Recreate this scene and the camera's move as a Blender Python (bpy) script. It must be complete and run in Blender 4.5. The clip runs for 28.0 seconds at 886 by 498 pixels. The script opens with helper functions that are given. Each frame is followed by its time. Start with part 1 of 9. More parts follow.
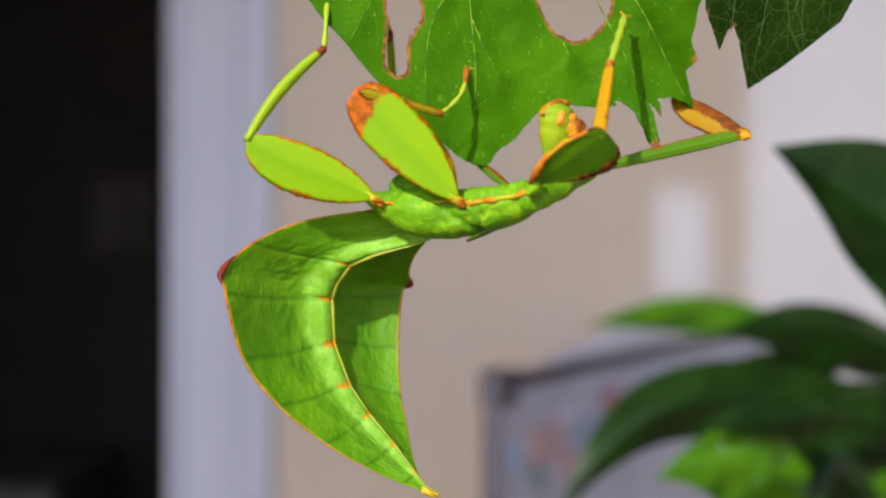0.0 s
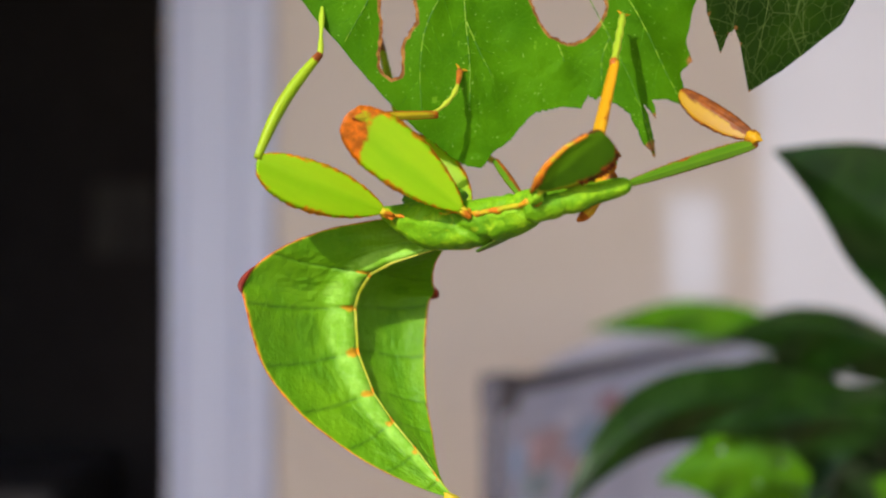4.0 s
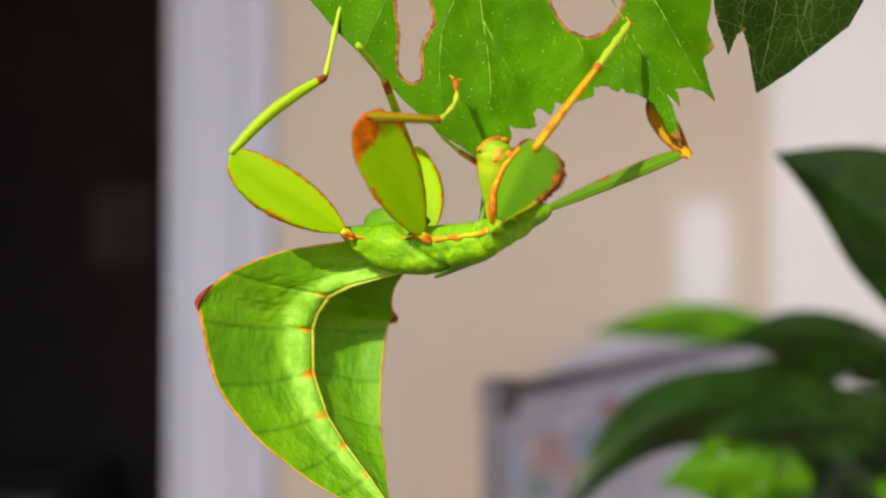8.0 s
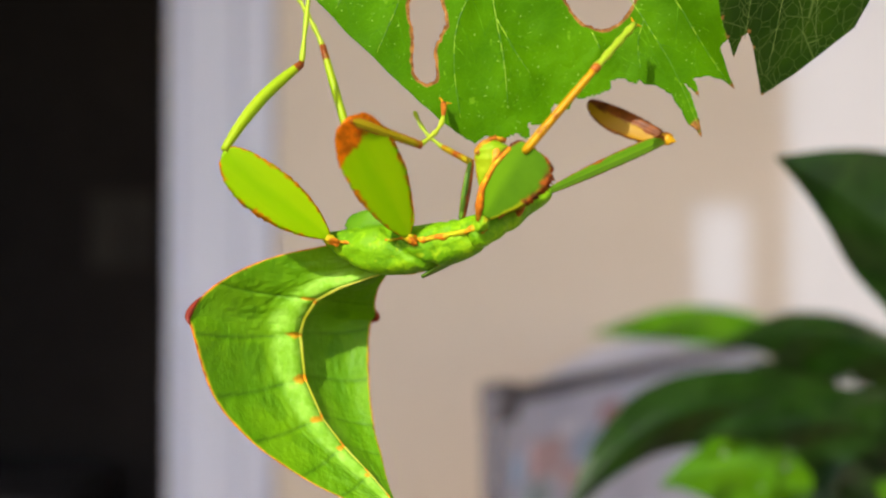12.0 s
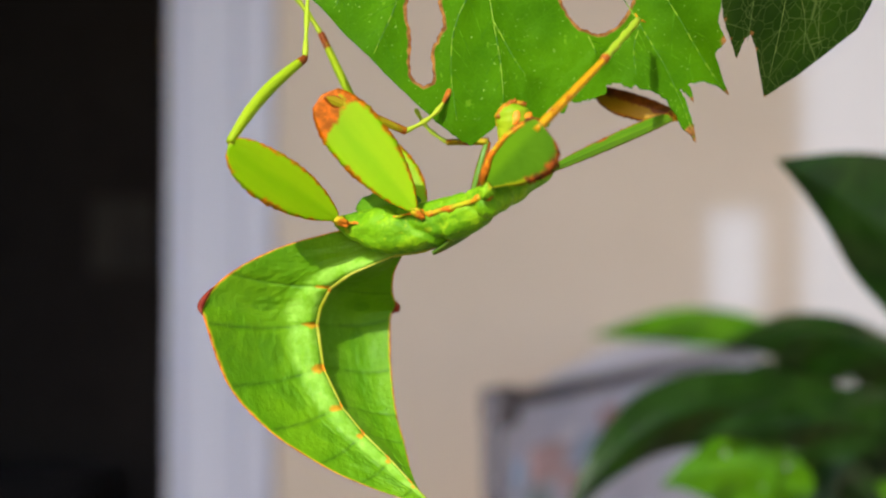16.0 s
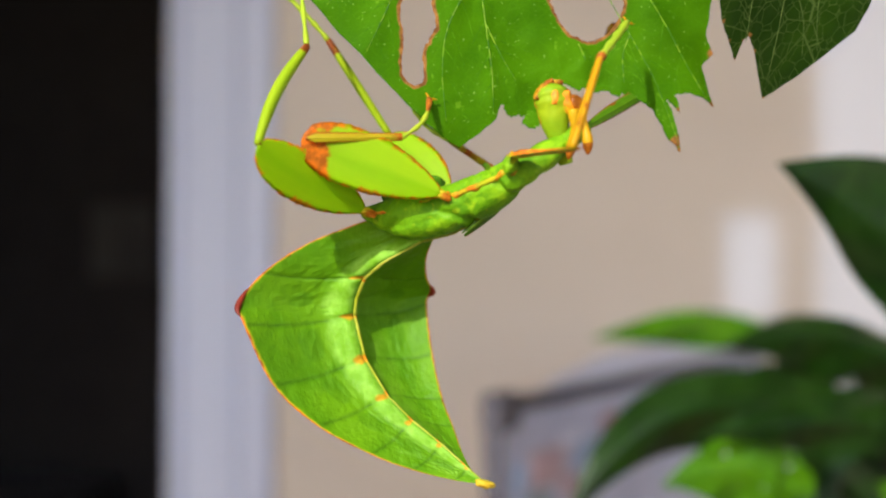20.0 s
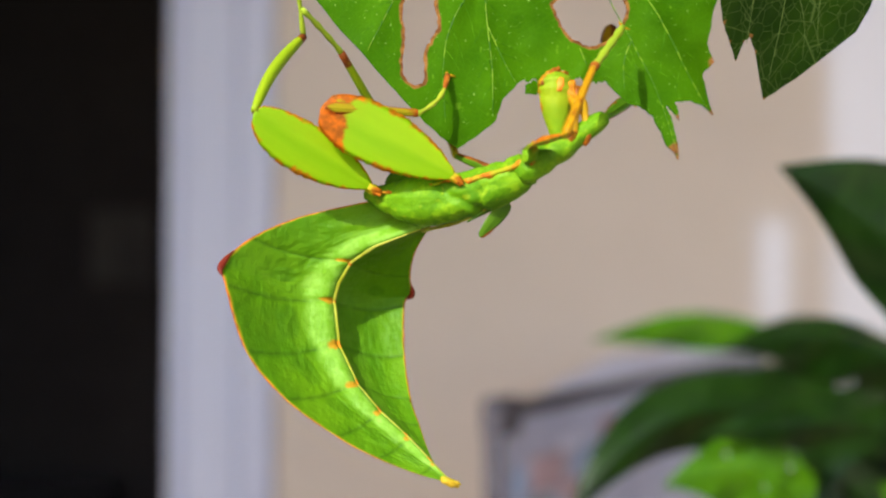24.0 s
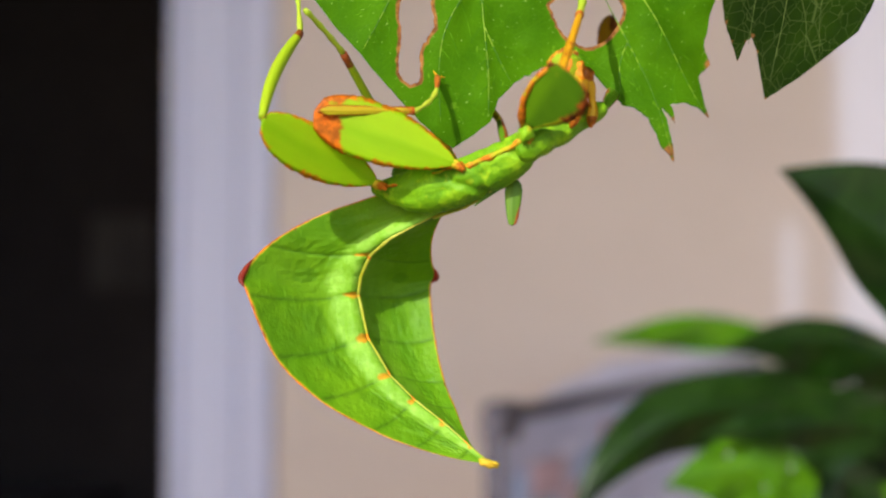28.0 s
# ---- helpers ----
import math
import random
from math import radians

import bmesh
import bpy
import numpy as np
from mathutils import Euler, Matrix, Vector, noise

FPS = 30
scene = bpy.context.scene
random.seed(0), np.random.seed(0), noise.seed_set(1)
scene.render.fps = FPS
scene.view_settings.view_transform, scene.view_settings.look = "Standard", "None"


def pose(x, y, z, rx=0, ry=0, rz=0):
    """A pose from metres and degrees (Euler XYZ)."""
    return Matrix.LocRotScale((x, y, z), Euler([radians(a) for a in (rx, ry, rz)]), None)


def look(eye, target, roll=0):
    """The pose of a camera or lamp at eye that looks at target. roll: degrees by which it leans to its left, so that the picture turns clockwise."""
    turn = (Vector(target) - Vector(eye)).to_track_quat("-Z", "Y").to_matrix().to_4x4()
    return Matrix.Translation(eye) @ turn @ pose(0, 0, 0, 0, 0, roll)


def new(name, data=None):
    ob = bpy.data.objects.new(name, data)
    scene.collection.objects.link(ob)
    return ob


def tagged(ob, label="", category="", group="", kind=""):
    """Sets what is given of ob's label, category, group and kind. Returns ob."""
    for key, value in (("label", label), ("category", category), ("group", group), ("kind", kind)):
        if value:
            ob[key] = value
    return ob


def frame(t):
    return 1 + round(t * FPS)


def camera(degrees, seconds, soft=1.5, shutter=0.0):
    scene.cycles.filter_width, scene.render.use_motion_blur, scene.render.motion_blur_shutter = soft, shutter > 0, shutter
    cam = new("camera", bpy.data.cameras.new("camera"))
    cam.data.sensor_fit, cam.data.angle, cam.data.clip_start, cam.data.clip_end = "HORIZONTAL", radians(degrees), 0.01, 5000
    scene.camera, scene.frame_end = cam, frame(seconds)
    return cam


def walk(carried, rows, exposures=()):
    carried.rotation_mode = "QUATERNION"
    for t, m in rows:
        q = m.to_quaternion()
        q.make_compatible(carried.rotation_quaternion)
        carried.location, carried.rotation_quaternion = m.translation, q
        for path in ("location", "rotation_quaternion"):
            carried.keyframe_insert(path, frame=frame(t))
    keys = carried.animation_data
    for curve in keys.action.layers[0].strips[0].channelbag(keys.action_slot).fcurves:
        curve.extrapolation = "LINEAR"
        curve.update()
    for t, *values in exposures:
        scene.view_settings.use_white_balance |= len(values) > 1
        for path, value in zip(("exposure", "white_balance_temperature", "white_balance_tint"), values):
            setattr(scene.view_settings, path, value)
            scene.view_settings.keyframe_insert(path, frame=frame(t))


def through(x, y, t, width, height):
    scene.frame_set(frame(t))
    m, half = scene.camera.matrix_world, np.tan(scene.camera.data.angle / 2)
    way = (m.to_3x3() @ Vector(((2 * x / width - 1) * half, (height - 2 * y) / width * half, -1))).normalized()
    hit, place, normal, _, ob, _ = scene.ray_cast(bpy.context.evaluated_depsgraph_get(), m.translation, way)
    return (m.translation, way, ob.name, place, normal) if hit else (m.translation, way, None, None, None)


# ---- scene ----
MM = 0.001
# camera: hardly moves, sinks a few millimetres and tilts up a little
cam = camera(40, 28.0, soft=2.15)
cam.data.dof.use_dof = True
cam.data.dof.focus_distance = 0.134
cam.data.dof.aperture_fstop = 14.5
walk(cam, [
    (0, pose(0, 0, 1.1, 90, 0, 0)),
    (7, pose(-0.000562, 0, 1.099125, 90.4688, 0, -0.0325)),
    (14, pose(-0.001125, 0, 1.09825, 90.9375, 0, -0.0650)),
    (21, pose(-0.001687, 0, 1.097375, 91.4062, 0, -0.0975)),
    (28, pose(-0.00225, 0, 1.0965, 91.875, 0, -0.1300))], exposures=[(0, 0.38, 6200, 13), (3.5, 0.40, 6250, 13), (6, 0.60, 6800, 11.5), (9, 0.62, 6850, 10), (12, 0.67, 6800, 9), (16, 0.55, 6450, 8.5), (21, 0.56, 6400, 9), (25, 0.54, 6300, 11.5), (28, 0.57, 6350, 16)])

# ---- light ----
SUN_FROM = Vector((-0.36, -0.72, 0.50)).normalized()
world = bpy.data.worlds.new("world")
scene.world = world
world.use_nodes = True
wn = world.node_tree
sky = wn.nodes.new("ShaderNodeTexSky")
sky.sky_type, sky.sun_disc = "NISHITA", False
sky.sun_elevation = math.asin(SUN_FROM.z)
sky.sun_rotation = math.atan2(SUN_FROM.x, SUN_FROM.y)
wn.links.new(sky.outputs[0], wn.nodes["Background"].inputs[0])
wn.nodes["Background"].inputs[1].default_value = 0.2
sun_data = bpy.data.lights.new("sun", "SUN")
sun_data.energy, sun_data.angle, sun_data.color = 3.8, radians(0.5), (1.0, 0.975, 0.93)
sun = new("sun", sun_data)
sun.matrix_world = look(SUN_FROM * 3 + Vector((0, 0, 1.1)), (0, 0, 1.1))
# ---- materials ----
class Nodes:
    """A node material written as a chain of short calls."""

    def __init__(self, name):
        self.m = bpy.data.materials.new(name)
        self.m.use_nodes = True
        self.t = self.m.node_tree
        self.b = self.t.nodes["Principled BSDF"]
        self.out = self.t.nodes["Material Output"]
        self.co = self.t.nodes.new("ShaderNodeTexCoord").outputs["Object"]

    def put(self, socket, value):
        if isinstance(value, bpy.types.NodeSocket):
            self.t.links.new(value, socket)
        elif isinstance(value, (tuple, list)) and len(value) == 3 and socket.type == "RGBA":
            socket.default_value = (*value, 1)
        else:
            socket.default_value = value

    def noise(self, scale, detail=3.0, rough=0.55, stretch=None):
        n = self.t.nodes.new("ShaderNodeTexNoise")
        n.inputs["Scale"].default_value, n.inputs["Detail"].default_value, n.inputs["Roughness"].default_value = scale, detail, rough
        co = self.co
        if stretch:
            mp = self.t.nodes.new("ShaderNodeMapping")
            mp.inputs["Scale"].default_value = stretch
            self.t.links.new(co, mp.inputs[0])
            co = mp.outputs[0]
        self.t.links.new(co, n.inputs["Vector"])
        return n.outputs["Fac"]

    def cells(self, scale, feature="DISTANCE_TO_EDGE"):
        n = self.t.nodes.new("ShaderNodeTexVoronoi")
        n.feature = feature
        n.inputs["Scale"].default_value = scale
        self.t.links.new(self.co, n.inputs["Vector"])
        return n.outputs["Distance"]

    def attr(self, name):
        n = self.t.nodes.new("ShaderNodeAttribute")
        n.attribute_name = name
        return n.outputs["Fac"]

    def math(self, op, a, b=0.0):
        n = self.t.nodes.new("ShaderNodeMath")
        n.operation = op
        self.put(n.inputs[0], a), self.put(n.inputs[1], b)
        return n.outputs[0]

    def ramp(self, fac, lo, hi, a=0.0, b=1.0):
        n = self.t.nodes.new("ShaderNodeMapRange")
        n.interpolation_type = "SMOOTHSTEP"
        for k, v in enumerate((fac, lo, hi, a, b)):
            self.put(n.inputs[k], v)
        return n.outputs[0]

    def mix(self, fac, a, b):
        n = self.t.nodes.new("ShaderNodeMix")
        n.data_type = "RGBA"
        self.put(n.inputs[0], fac), self.put(n.inputs[6], a), self.put(n.inputs[7], b)
        return n.outputs[2]

    def bump(self, height, strength, distance):
        n = self.t.nodes.new("ShaderNodeBump")
        n.inputs["Strength"].default_value, n.inputs["Distance"].default_value = strength, distance
        self.put(n.inputs["Height"], height)
        return n.outputs[0]

    def done(self, colour, rough=0.5, normal=None, metallic=0.0, sheer=0.0, spec=0.5, through=None):
        """sheer: the share of light that passes through, as in a leaf."""
        self.put(self.b.inputs["Base Color"], colour)
        self.put(self.b.inputs["Roughness"], rough)
        self.put(self.b.inputs["Metallic"], metallic)
        self.put(self.b.inputs["Specular IOR Level"], spec)
        if normal:
            self.t.links.new(normal, self.b.inputs["Normal"])
        if sheer:
            tr = self.t.nodes.new("ShaderNodeBsdfTranslucent")
            self.put(tr.inputs[0], through or colour)
            mx = self.t.nodes.new("ShaderNodeMixShader")
            mx.inputs[0].default_value = sheer
            self.t.links.new(self.b.outputs[0], mx.inputs[1])
            self.t.links.new(tr.outputs[0], mx.inputs[2])
            self.t.links.new(mx.outputs[0], self.out.inputs[0])
        return self.m


def skin(name, green, pale, rim, rim_from=0.86, rim_to=0.97, sheer=0.35, rough=0.42, patch=None, grain=700, relief=0.22, speck=0.22, blotch=650):
    """Insect skin: two greens, a speckled coloured rim (attribute 'rim') and a blotch (attribute 'patch')."""
    n = Nodes(name)
    big, fine = n.noise(300, 3, 0.6, (0.14, 1.0, 1.0)), n.noise(grain * 2, 3)
    c = n.mix(n.ramp(big, 0.35, 0.65), green, pale)
    edge = n.math("ADD", n.attr("rim"), n.math("MULTIPLY", n.math("SUBTRACT", n.noise(900, 2), 0.5), speck))
    rim_dark = tuple(v * 0.72 for v in rim)
    rc = n.mix(n.ramp(n.noise(1300, 2), 0.4, 0.6), rim, rim_dark)
    c = n.mix(n.ramp(edge, rim_from, rim_to), c, rc)
    blot = n.math("ADD", n.attr("patch"), n.math("MULTIPLY", n.math("SUBTRACT", n.noise(blotch, 4), 0.5), 0.75))
    pc = n.mix(n.ramp(n.noise(1000, 3), 0.35, 0.65), patch or rim, tuple(v * 0.55 for v in (patch or rim)))
    c = n.mix(n.ramp(blot, 0.45, 0.62), c, pc)
    h = n.math("ADD", n.math("MULTIPLY", fine, 0.5), n.cells(grain))
    return n.done(c, n.ramp(fine, 0.2, 0.8, rough - 0.08, rough + 0.1), n.bump(h, relief, 0.00012), sheer=sheer, spec=0.22)


ORANGE = (0.92, 0.34, 0.008)
RUST = (0.30, 0.055, 0.015)
m_femur = skin("femur_skin", (0.36, 0.64, 0.002), (0.46, 0.70, 0.003), (0.95, 0.34, 0.010), 0.84, 0.98, sheer=0.60, patch=(0.88, 0.25, 0.006), speck=0.55)
n = Nodes("abdomen_skin")
c = n.mix(n.ramp(n.noise(130, 4), 0.35, 0.65), (0.088, 0.243, 0.003), (0.135, 0.315, 0.004))
c = n.mix(n.math("MULTIPLY", n.ramp(n.noise(700, 4, 0.7), 0.55, 0.75), 0.3), c, (0.17, 0.36, 0.012))
c = n.mix(n.math("MULTIPLY", n.ramp(n.cells(260), 0.0, 0.03, 1.0, 0.0), 0.08), c, (0.05, 0.17, 0.01))
oval = n.math("ADD", n.attr("oval"), n.math("MULTIPLY", n.math("SUBTRACT", n.noise(250, 3), 0.5), 0.35))
c = n.mix(n.math("MULTIPLY", n.ramp(oval, 0.12, 0.36), 0.42), c, (0.055, 0.175, 0.003))
# keel band: its own paler green, lifted further as a painted highlight
band = n.math("MULTIPLY", n.attr("tube"), n.ramp(n.noise(300, 3), 0.25, 0.7, 0.55, 1.0))
c = n.mix(band, c, n.mix(n.ramp(n.noise(520, 4, 0.7), 0.35, 0.65), (0.18, 0.41, 0.015), (0.28, 0.54, 0.06)))
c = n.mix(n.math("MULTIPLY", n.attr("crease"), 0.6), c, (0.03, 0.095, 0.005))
edge = n.math("ADD", n.attr("rim"), n.math("MULTIPLY", n.math("SUBTRACT", n.noise(900, 2), 0.5), 0.04))
c = n.mix(n.ramp(edge, 0.955, 0.976), c, (0.42, 0.40, 0.01))
c = n.mix(n.ramp(edge, 0.970, 0.992), c, n.mix(n.ramp(n.noise(1100, 2), 0.4, 0.6), (0.66, 0.17, 0.010), (0.34, 0.07, 0.015)))
c = n.mix(n.math("MULTIPLY", n.ramp(edge, 0.93, 0.96), n.ramp(n.noise(330, 3), 0.62, 0.68)), c, (0.14, 0.035, 0.01))
blot = n.math("ADD", n.attr("patch"), n.math("MULTIPLY", n.math("SUBTRACT", n.noise(900, 4), 0.5), 1.3))
c = n.mix(n.math("MULTIPLY", n.ramp(blot, 0.40, 0.70), 0.9), c, (0.62, 0.30, 0.012))
spk = n.math("MULTIPLY", n.ramp(n.noise(420, 5, 0.7), 0.70, 0.74), 0.5)
c = n.mix(spk, c, (0.25, 0.10, 0.02))
h = n.math("ADD", n.math("MULTIPLY", n.noise(1100, 4), 0.6), n.noise(420, 4, 0.6, (1.6, 1.0, 0.6)))
m_abdomen = n.done(c, n.ramp(n.noise(500, 2), 0.3, 0.7, 0.42, 0.58), n.bump(h, 0.9, 0.00032), sheer=0.22, spec=0.16)
m_head = skin("head_skin", (0.20, 0.36, 0.004), (0.32, 0.42, 0.006), ORANGE, 0.9, 0.98, sheer=0.15, rough=0.6, patch=(0.84, 0.30, 0.008), relief=0.9, blotch=1100)
m_ridge = skin("ridge_skin", (0.36, 0.40, 0.006), (0.54, 0.40, 0.008), ORANGE, 0.9, 0.98, sheer=0.1, rough=0.6, patch=(0.72, 0.20, 0.006), relief=0.8, blotch=850)
def body_skin(name, dark, mid, light):
    """Skin of the trunk: three greens in ragged patches, orange flecks (attribute 'patch'), fine wrinkles."""
    n = Nodes(name)
    c = n.mix(n.ramp(n.noise(230, 5, 0.65), 0.36, 0.52), dark, mid)
    c = n.mix(n.ramp(n.noise(330, 5, 0.7), 0.50, 0.64), c, light)
    c = n.mix(n.math("MULTIPLY", n.ramp(n.noise(1100, 3), 0.60, 0.72), 0.4), c, (0.40, 0.48, 0.01))
    c = n.mix(n.math("MULTIPLY", n.ramp(n.cells(420), 0.0, 0.05, 1.0, 0.0), 0.35), c, dark)
    blot = n.math("ADD", n.attr("patch"), n.math("MULTIPLY", n.math("SUBTRACT", n.noise(600, 4), 0.5), 0.75))
    c = n.mix(n.ramp(blot, 0.42, 0.62), c, n.mix(n.ramp(n.noise(1000, 3), 0.35, 0.65), (0.80, 0.30, 0.008), (0.45, 0.34, 0.01)))
    h = n.math("ADD", n.math("MULTIPLY", n.noise(260, 5, 0.65), 1.6), n.math("ADD", n.cells(420), n.math("MULTIPLY", n.noise(1300, 3), 0.4)))
    return n.done(c, n.ramp(n.noise(800, 3), 0.2, 0.8, 0.45, 0.75), n.bump(h, 0.6, 0.0004), sheer=0.15, spec=0.2)


m_thorax = body_skin("thorax_skin", (0.090, 0.25, 0.002), (0.155, 0.36, 0.003), (0.25, 0.47, 0.006))
n = Nodes("front_thigh_skin")
# the front shin's cast shadow is painted onto one half of the thigh
c = n.mix(n.math("MULTIPLY", n.attr("shin_shade"), 0.75), (0.110, 0.260, 0.003), (0.045, 0.130, 0.003))
c = n.mix(n.math("MULTIPLY", n.ramp(n.noise(220, 4), 0.4, 0.7), 0.5), c, (0.085, 0.21, 0.004))
edge = n.math("ADD", n.attr("rim"), n.math("MULTIPLY", n.math("SUBTRACT", n.noise(800, 3), 0.5), 0.35))
rust = n.mix(n.ramp(n.noise(1200, 2), 0.4, 0.6), (0.34, 0.075, 0.01), (0.12, 0.03, 0.008))
c = n.mix(n.ramp(edge, 0.74, 0.90), c, n.mix(n.attr("rust"), (0.28, 0.31, 0.006), rust))
m_front_femur = n.done(c, 0.65, n.bump(n.noise(900, 4), 0.4, 0.0003), sheer=0.2, spec=0.1)
m_shin = skin("shin_skin", (0.34, 0.50, 0.01), (0.42, 0.52, 0.01), ORANGE, 0.82, 1.0, sheer=0.3, patch=(0.42, 0.10, 0.015))
m_amber = skin("amber_shin_skin", (0.62, 0.31, 0.006), (0.70, 0.41, 0.010), ORANGE, 0.8, 1.0, sheer=0.3, patch=(0.48, 0.14, 0.008))
m_brown = skin("brown_shin_skin", (0.40, 0.23, 0.003), (0.34, 0.15, 0.003), (0.50, 0.12, 0.010), 0.85, 1.0, sheer=0.2, patch=(0.24, 0.062, 0.004))
m_midshin = skin("mid_shin_skin", (0.44, 0.33, 0.008), (0.42, 0.40, 0.010), (0.45, 0.10, 0.010), 0.6, 0.95, sheer=0.3, patch=(0.50, 0.11, 0.010))
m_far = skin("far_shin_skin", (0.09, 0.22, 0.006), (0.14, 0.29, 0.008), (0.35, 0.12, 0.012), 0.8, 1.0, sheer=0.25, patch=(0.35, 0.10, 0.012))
m_foot = skin("foot_skin", (0.40, 0.56, 0.03), (0.50, 0.58, 0.04), ORANGE, 1.2, 1.4, sheer=0.3, patch=(0.55, 0.16, 0.02))
m_keel = skin("keel_skin", (0.38, 0.42, 0.015), (0.50, 0.52, 0.06), ORANGE, 1.2, 1.4, sheer=0.3, patch=ORANGE)
m_dome = skin("dome_skin", (0.06, 0.19, 0.003), (0.10, 0.25, 0.004), ORANGE, 1.2, 1.4, sheer=0.1, rough=0.6, grain=330, relief=0.6)
m_tail = skin("tail_skin", (0.55, 0.48, 0.02), (0.62, 0.40, 0.02), ORANGE, 1.2, 1.4, sheer=0.2, rough=0.6, patch=(0.45, 0.14, 0.02), relief=0.6)
m_red = skin("corner_mark", (0.30, 0.035, 0.012), (0.17, 0.020, 0.010), RUST, 1.2, 1.4, sheer=0.1)
m_stub = skin("wing_stub_skin", (0.075, 0.18, 0.006), (0.12, 0.25, 0.008), RUST, 1.2, 1.4, sheer=0.25, patch=(0.36, 0.09, 0.012))
m_eye = Nodes("eye")
m_eye = m_eye.done(m_eye.mix(m_eye.ramp(m_eye.noise(1500), 0.4, 0.6), (0.72, 0.20, 0.012), (0.74, 0.30, 0.03)), 0.5, spec=0.2)


def leaf_skin(name, green, pale, vein, scale, sheer, rough, vein_width=0.05, spec=0.4, fleck=0.0, relief=0.15):
    """Leaf blade: a net of fine veins, soft mottling, brown dry margins (attribute 'rim')."""
    n = Nodes(name)
    c = n.mix(n.ramp(n.noise(90, 3), 0.3, 0.7), green, pale)
    net = n.cells(scale)
    big = n.cells(scale * 0.33)
    lines = n.math("MAXIMUM", n.ramp(net, 0.0, vein_width, 1.0, 0.0), n.ramp(big, 0.0, vein_width * 0.6, 1.0, 0.0))
    c = n.mix(n.math("MULTIPLY", lines, vein[3]), c, vein[:3])
    if fleck:
        c = n.mix(n.math("MULTIPLY", n.ramp(n.noise(2600, 2), 0.68, 0.74), fleck), c, (0.35, 0.6, 0.1))
    if fleck:
        dash = n.math("MULTIPLY", n.ramp(n.noise(1100, 2, 0.5, (1.0, 1.0, 0.3)), 0.66, 0.72), n.ramp(n.noise(1500, 1), 0.5, 0.6))
        c = n.mix(n.math("MULTIPLY", dash, 0.4), c, (0.22, 0.45, 0.02))
        c = n.mix(n.math("MULTIPLY", n.ramp(n.noise(38, 4, 0.6), 0.5, 0.66), 0.45), c, tuple(v * 0.55 for v in green))
    edge = n.math("ADD", n.attr("rim"), n.math("MULTIPLY", n.math("SUBTRACT", n.noise(700, 3), 0.5), 0.5))
    dry = n.mix(n.ramp(n.noise(1200, 2), 0.35, 0.65), (0.44, 0.20, 0.05), (0.20, 0.08, 0.025))
    c = n.mix(n.ramp(edge, 0.55, 0.75), c, dry)
    h = n.math("ADD", n.ramp(net, 0.0, 0.25), n.math("MULTIPLY", n.noise(600, 4), 0.5))
    return n.done(c, n.ramp(n.noise(300, 2), 0.3, 0.7, rough - 0.08, rough + 0.08), n.bump(h, relief, 0.0001), sheer=sheer, spec=spec)


m_leaf = leaf_skin("bitten_leaf_blade", (0.042, 0.150, 0.0003), (0.080, 0.235, 0.0006), (0.13, 0.36, 0.008, 0.16), 1500, 0.35, 0.65, spec=0.06, fleck=0.8, relief=0.22)
m_vein = Nodes("leaf_vein")
m_vein = m_vein.done(m_vein.mix(m_vein.ramp(m_vein.noise(900, 2), 0.48, 0.56), (0.05, 0.18, 0.002), (0.26, 0.46, 0.015)), 0.5, sheer=0.2)
m_side_vein = Nodes("leaf_side_vein")
m_side_vein = m_side_vein.done(m_side_vein.mix(m_side_vein.ramp(m_side_vein.noise(900, 2), 0.45, 0.62), (0.045, 0.17, 0.001), (0.13, 0.34, 0.008)), 0.55, sheer=0.25, spec=0.1)
m_leaf2 = leaf_skin("dark_leaf_blade", (0.016, 0.052, 0.002), (0.034, 0.088, 0.003), (0.15, 0.22, 0.05, 0.75), 620, 0.25, 0.65, 0.026, spec=0.1)
m_vein2 = Nodes("dark_leaf_vein")
m_vein2 = m_vein2.done(m_vein2.mix(m_vein2.ramp(m_vein2.noise(700), 0.35, 0.65), (0.09, 0.15, 0.03), (0.15, 0.21, 0.05)), 0.7, spec=0.1)
# one foliage in two greens: shade and sunlight are put into the colour
m_house_shaded = leaf_skin("shaded_leaf_blade", (0.004, 0.017, 0.001), (0.008, 0.030, 0.001), (0.03, 0.08, 0.01, 0.2), 90, 0.10, 0.36, spec=0.3)
m_house_lit = leaf_skin("lit_leaf_blade", (0.045, 0.150, 0.001), (0.080, 0.22, 0.0015), (0.1, 0.35, 0.02, 0.2), 90, 0.35, 0.35)


def plain(name, a, b, scale, rough=0.6, relief=0.1, depth=0.001, stretch=None, metallic=0.0):
    n = Nodes(name)
    v, f = n.noise(scale, 4, 0.55, stretch), n.noise(scale * 9, 3, 0.55, stretch)
    c = n.mix(n.ramp(v, 0.3, 0.7), a, b)
    return n.done(c, n.ramp(f, 0.3, 0.7, rough - 0.08, rough + 0.08), n.bump(f, relief, depth), metallic, spec=0.2)


m_wall = plain("tan_plaster", (0.63, 0.548, 0.490), (0.68, 0.592, 0.530), 5, 0.8, 0.2)
m_trim = plain("pale_painted_wood", (0.575, 0.61, 0.80), (0.63, 0.665, 0.85), 6, 0.5, 0.1, 0.001, (14, 14, 0.4))
# near-black albedo stands in for the lack of light in the hall
m_hall_shade = plain("hall_shade", (0.023, 0.020, 0.023), (0.029, 0.026, 0.028), 3, 0.8)
m_darker = plain("dark_shape", (0.10, 0.09, 0.09), (0.13, 0.11, 0.11), 5, 0.7)
m_dim = plain("dim_picture", (0.045, 0.042, 0.045), (0.065, 0.06, 0.06), 9, 0.8)
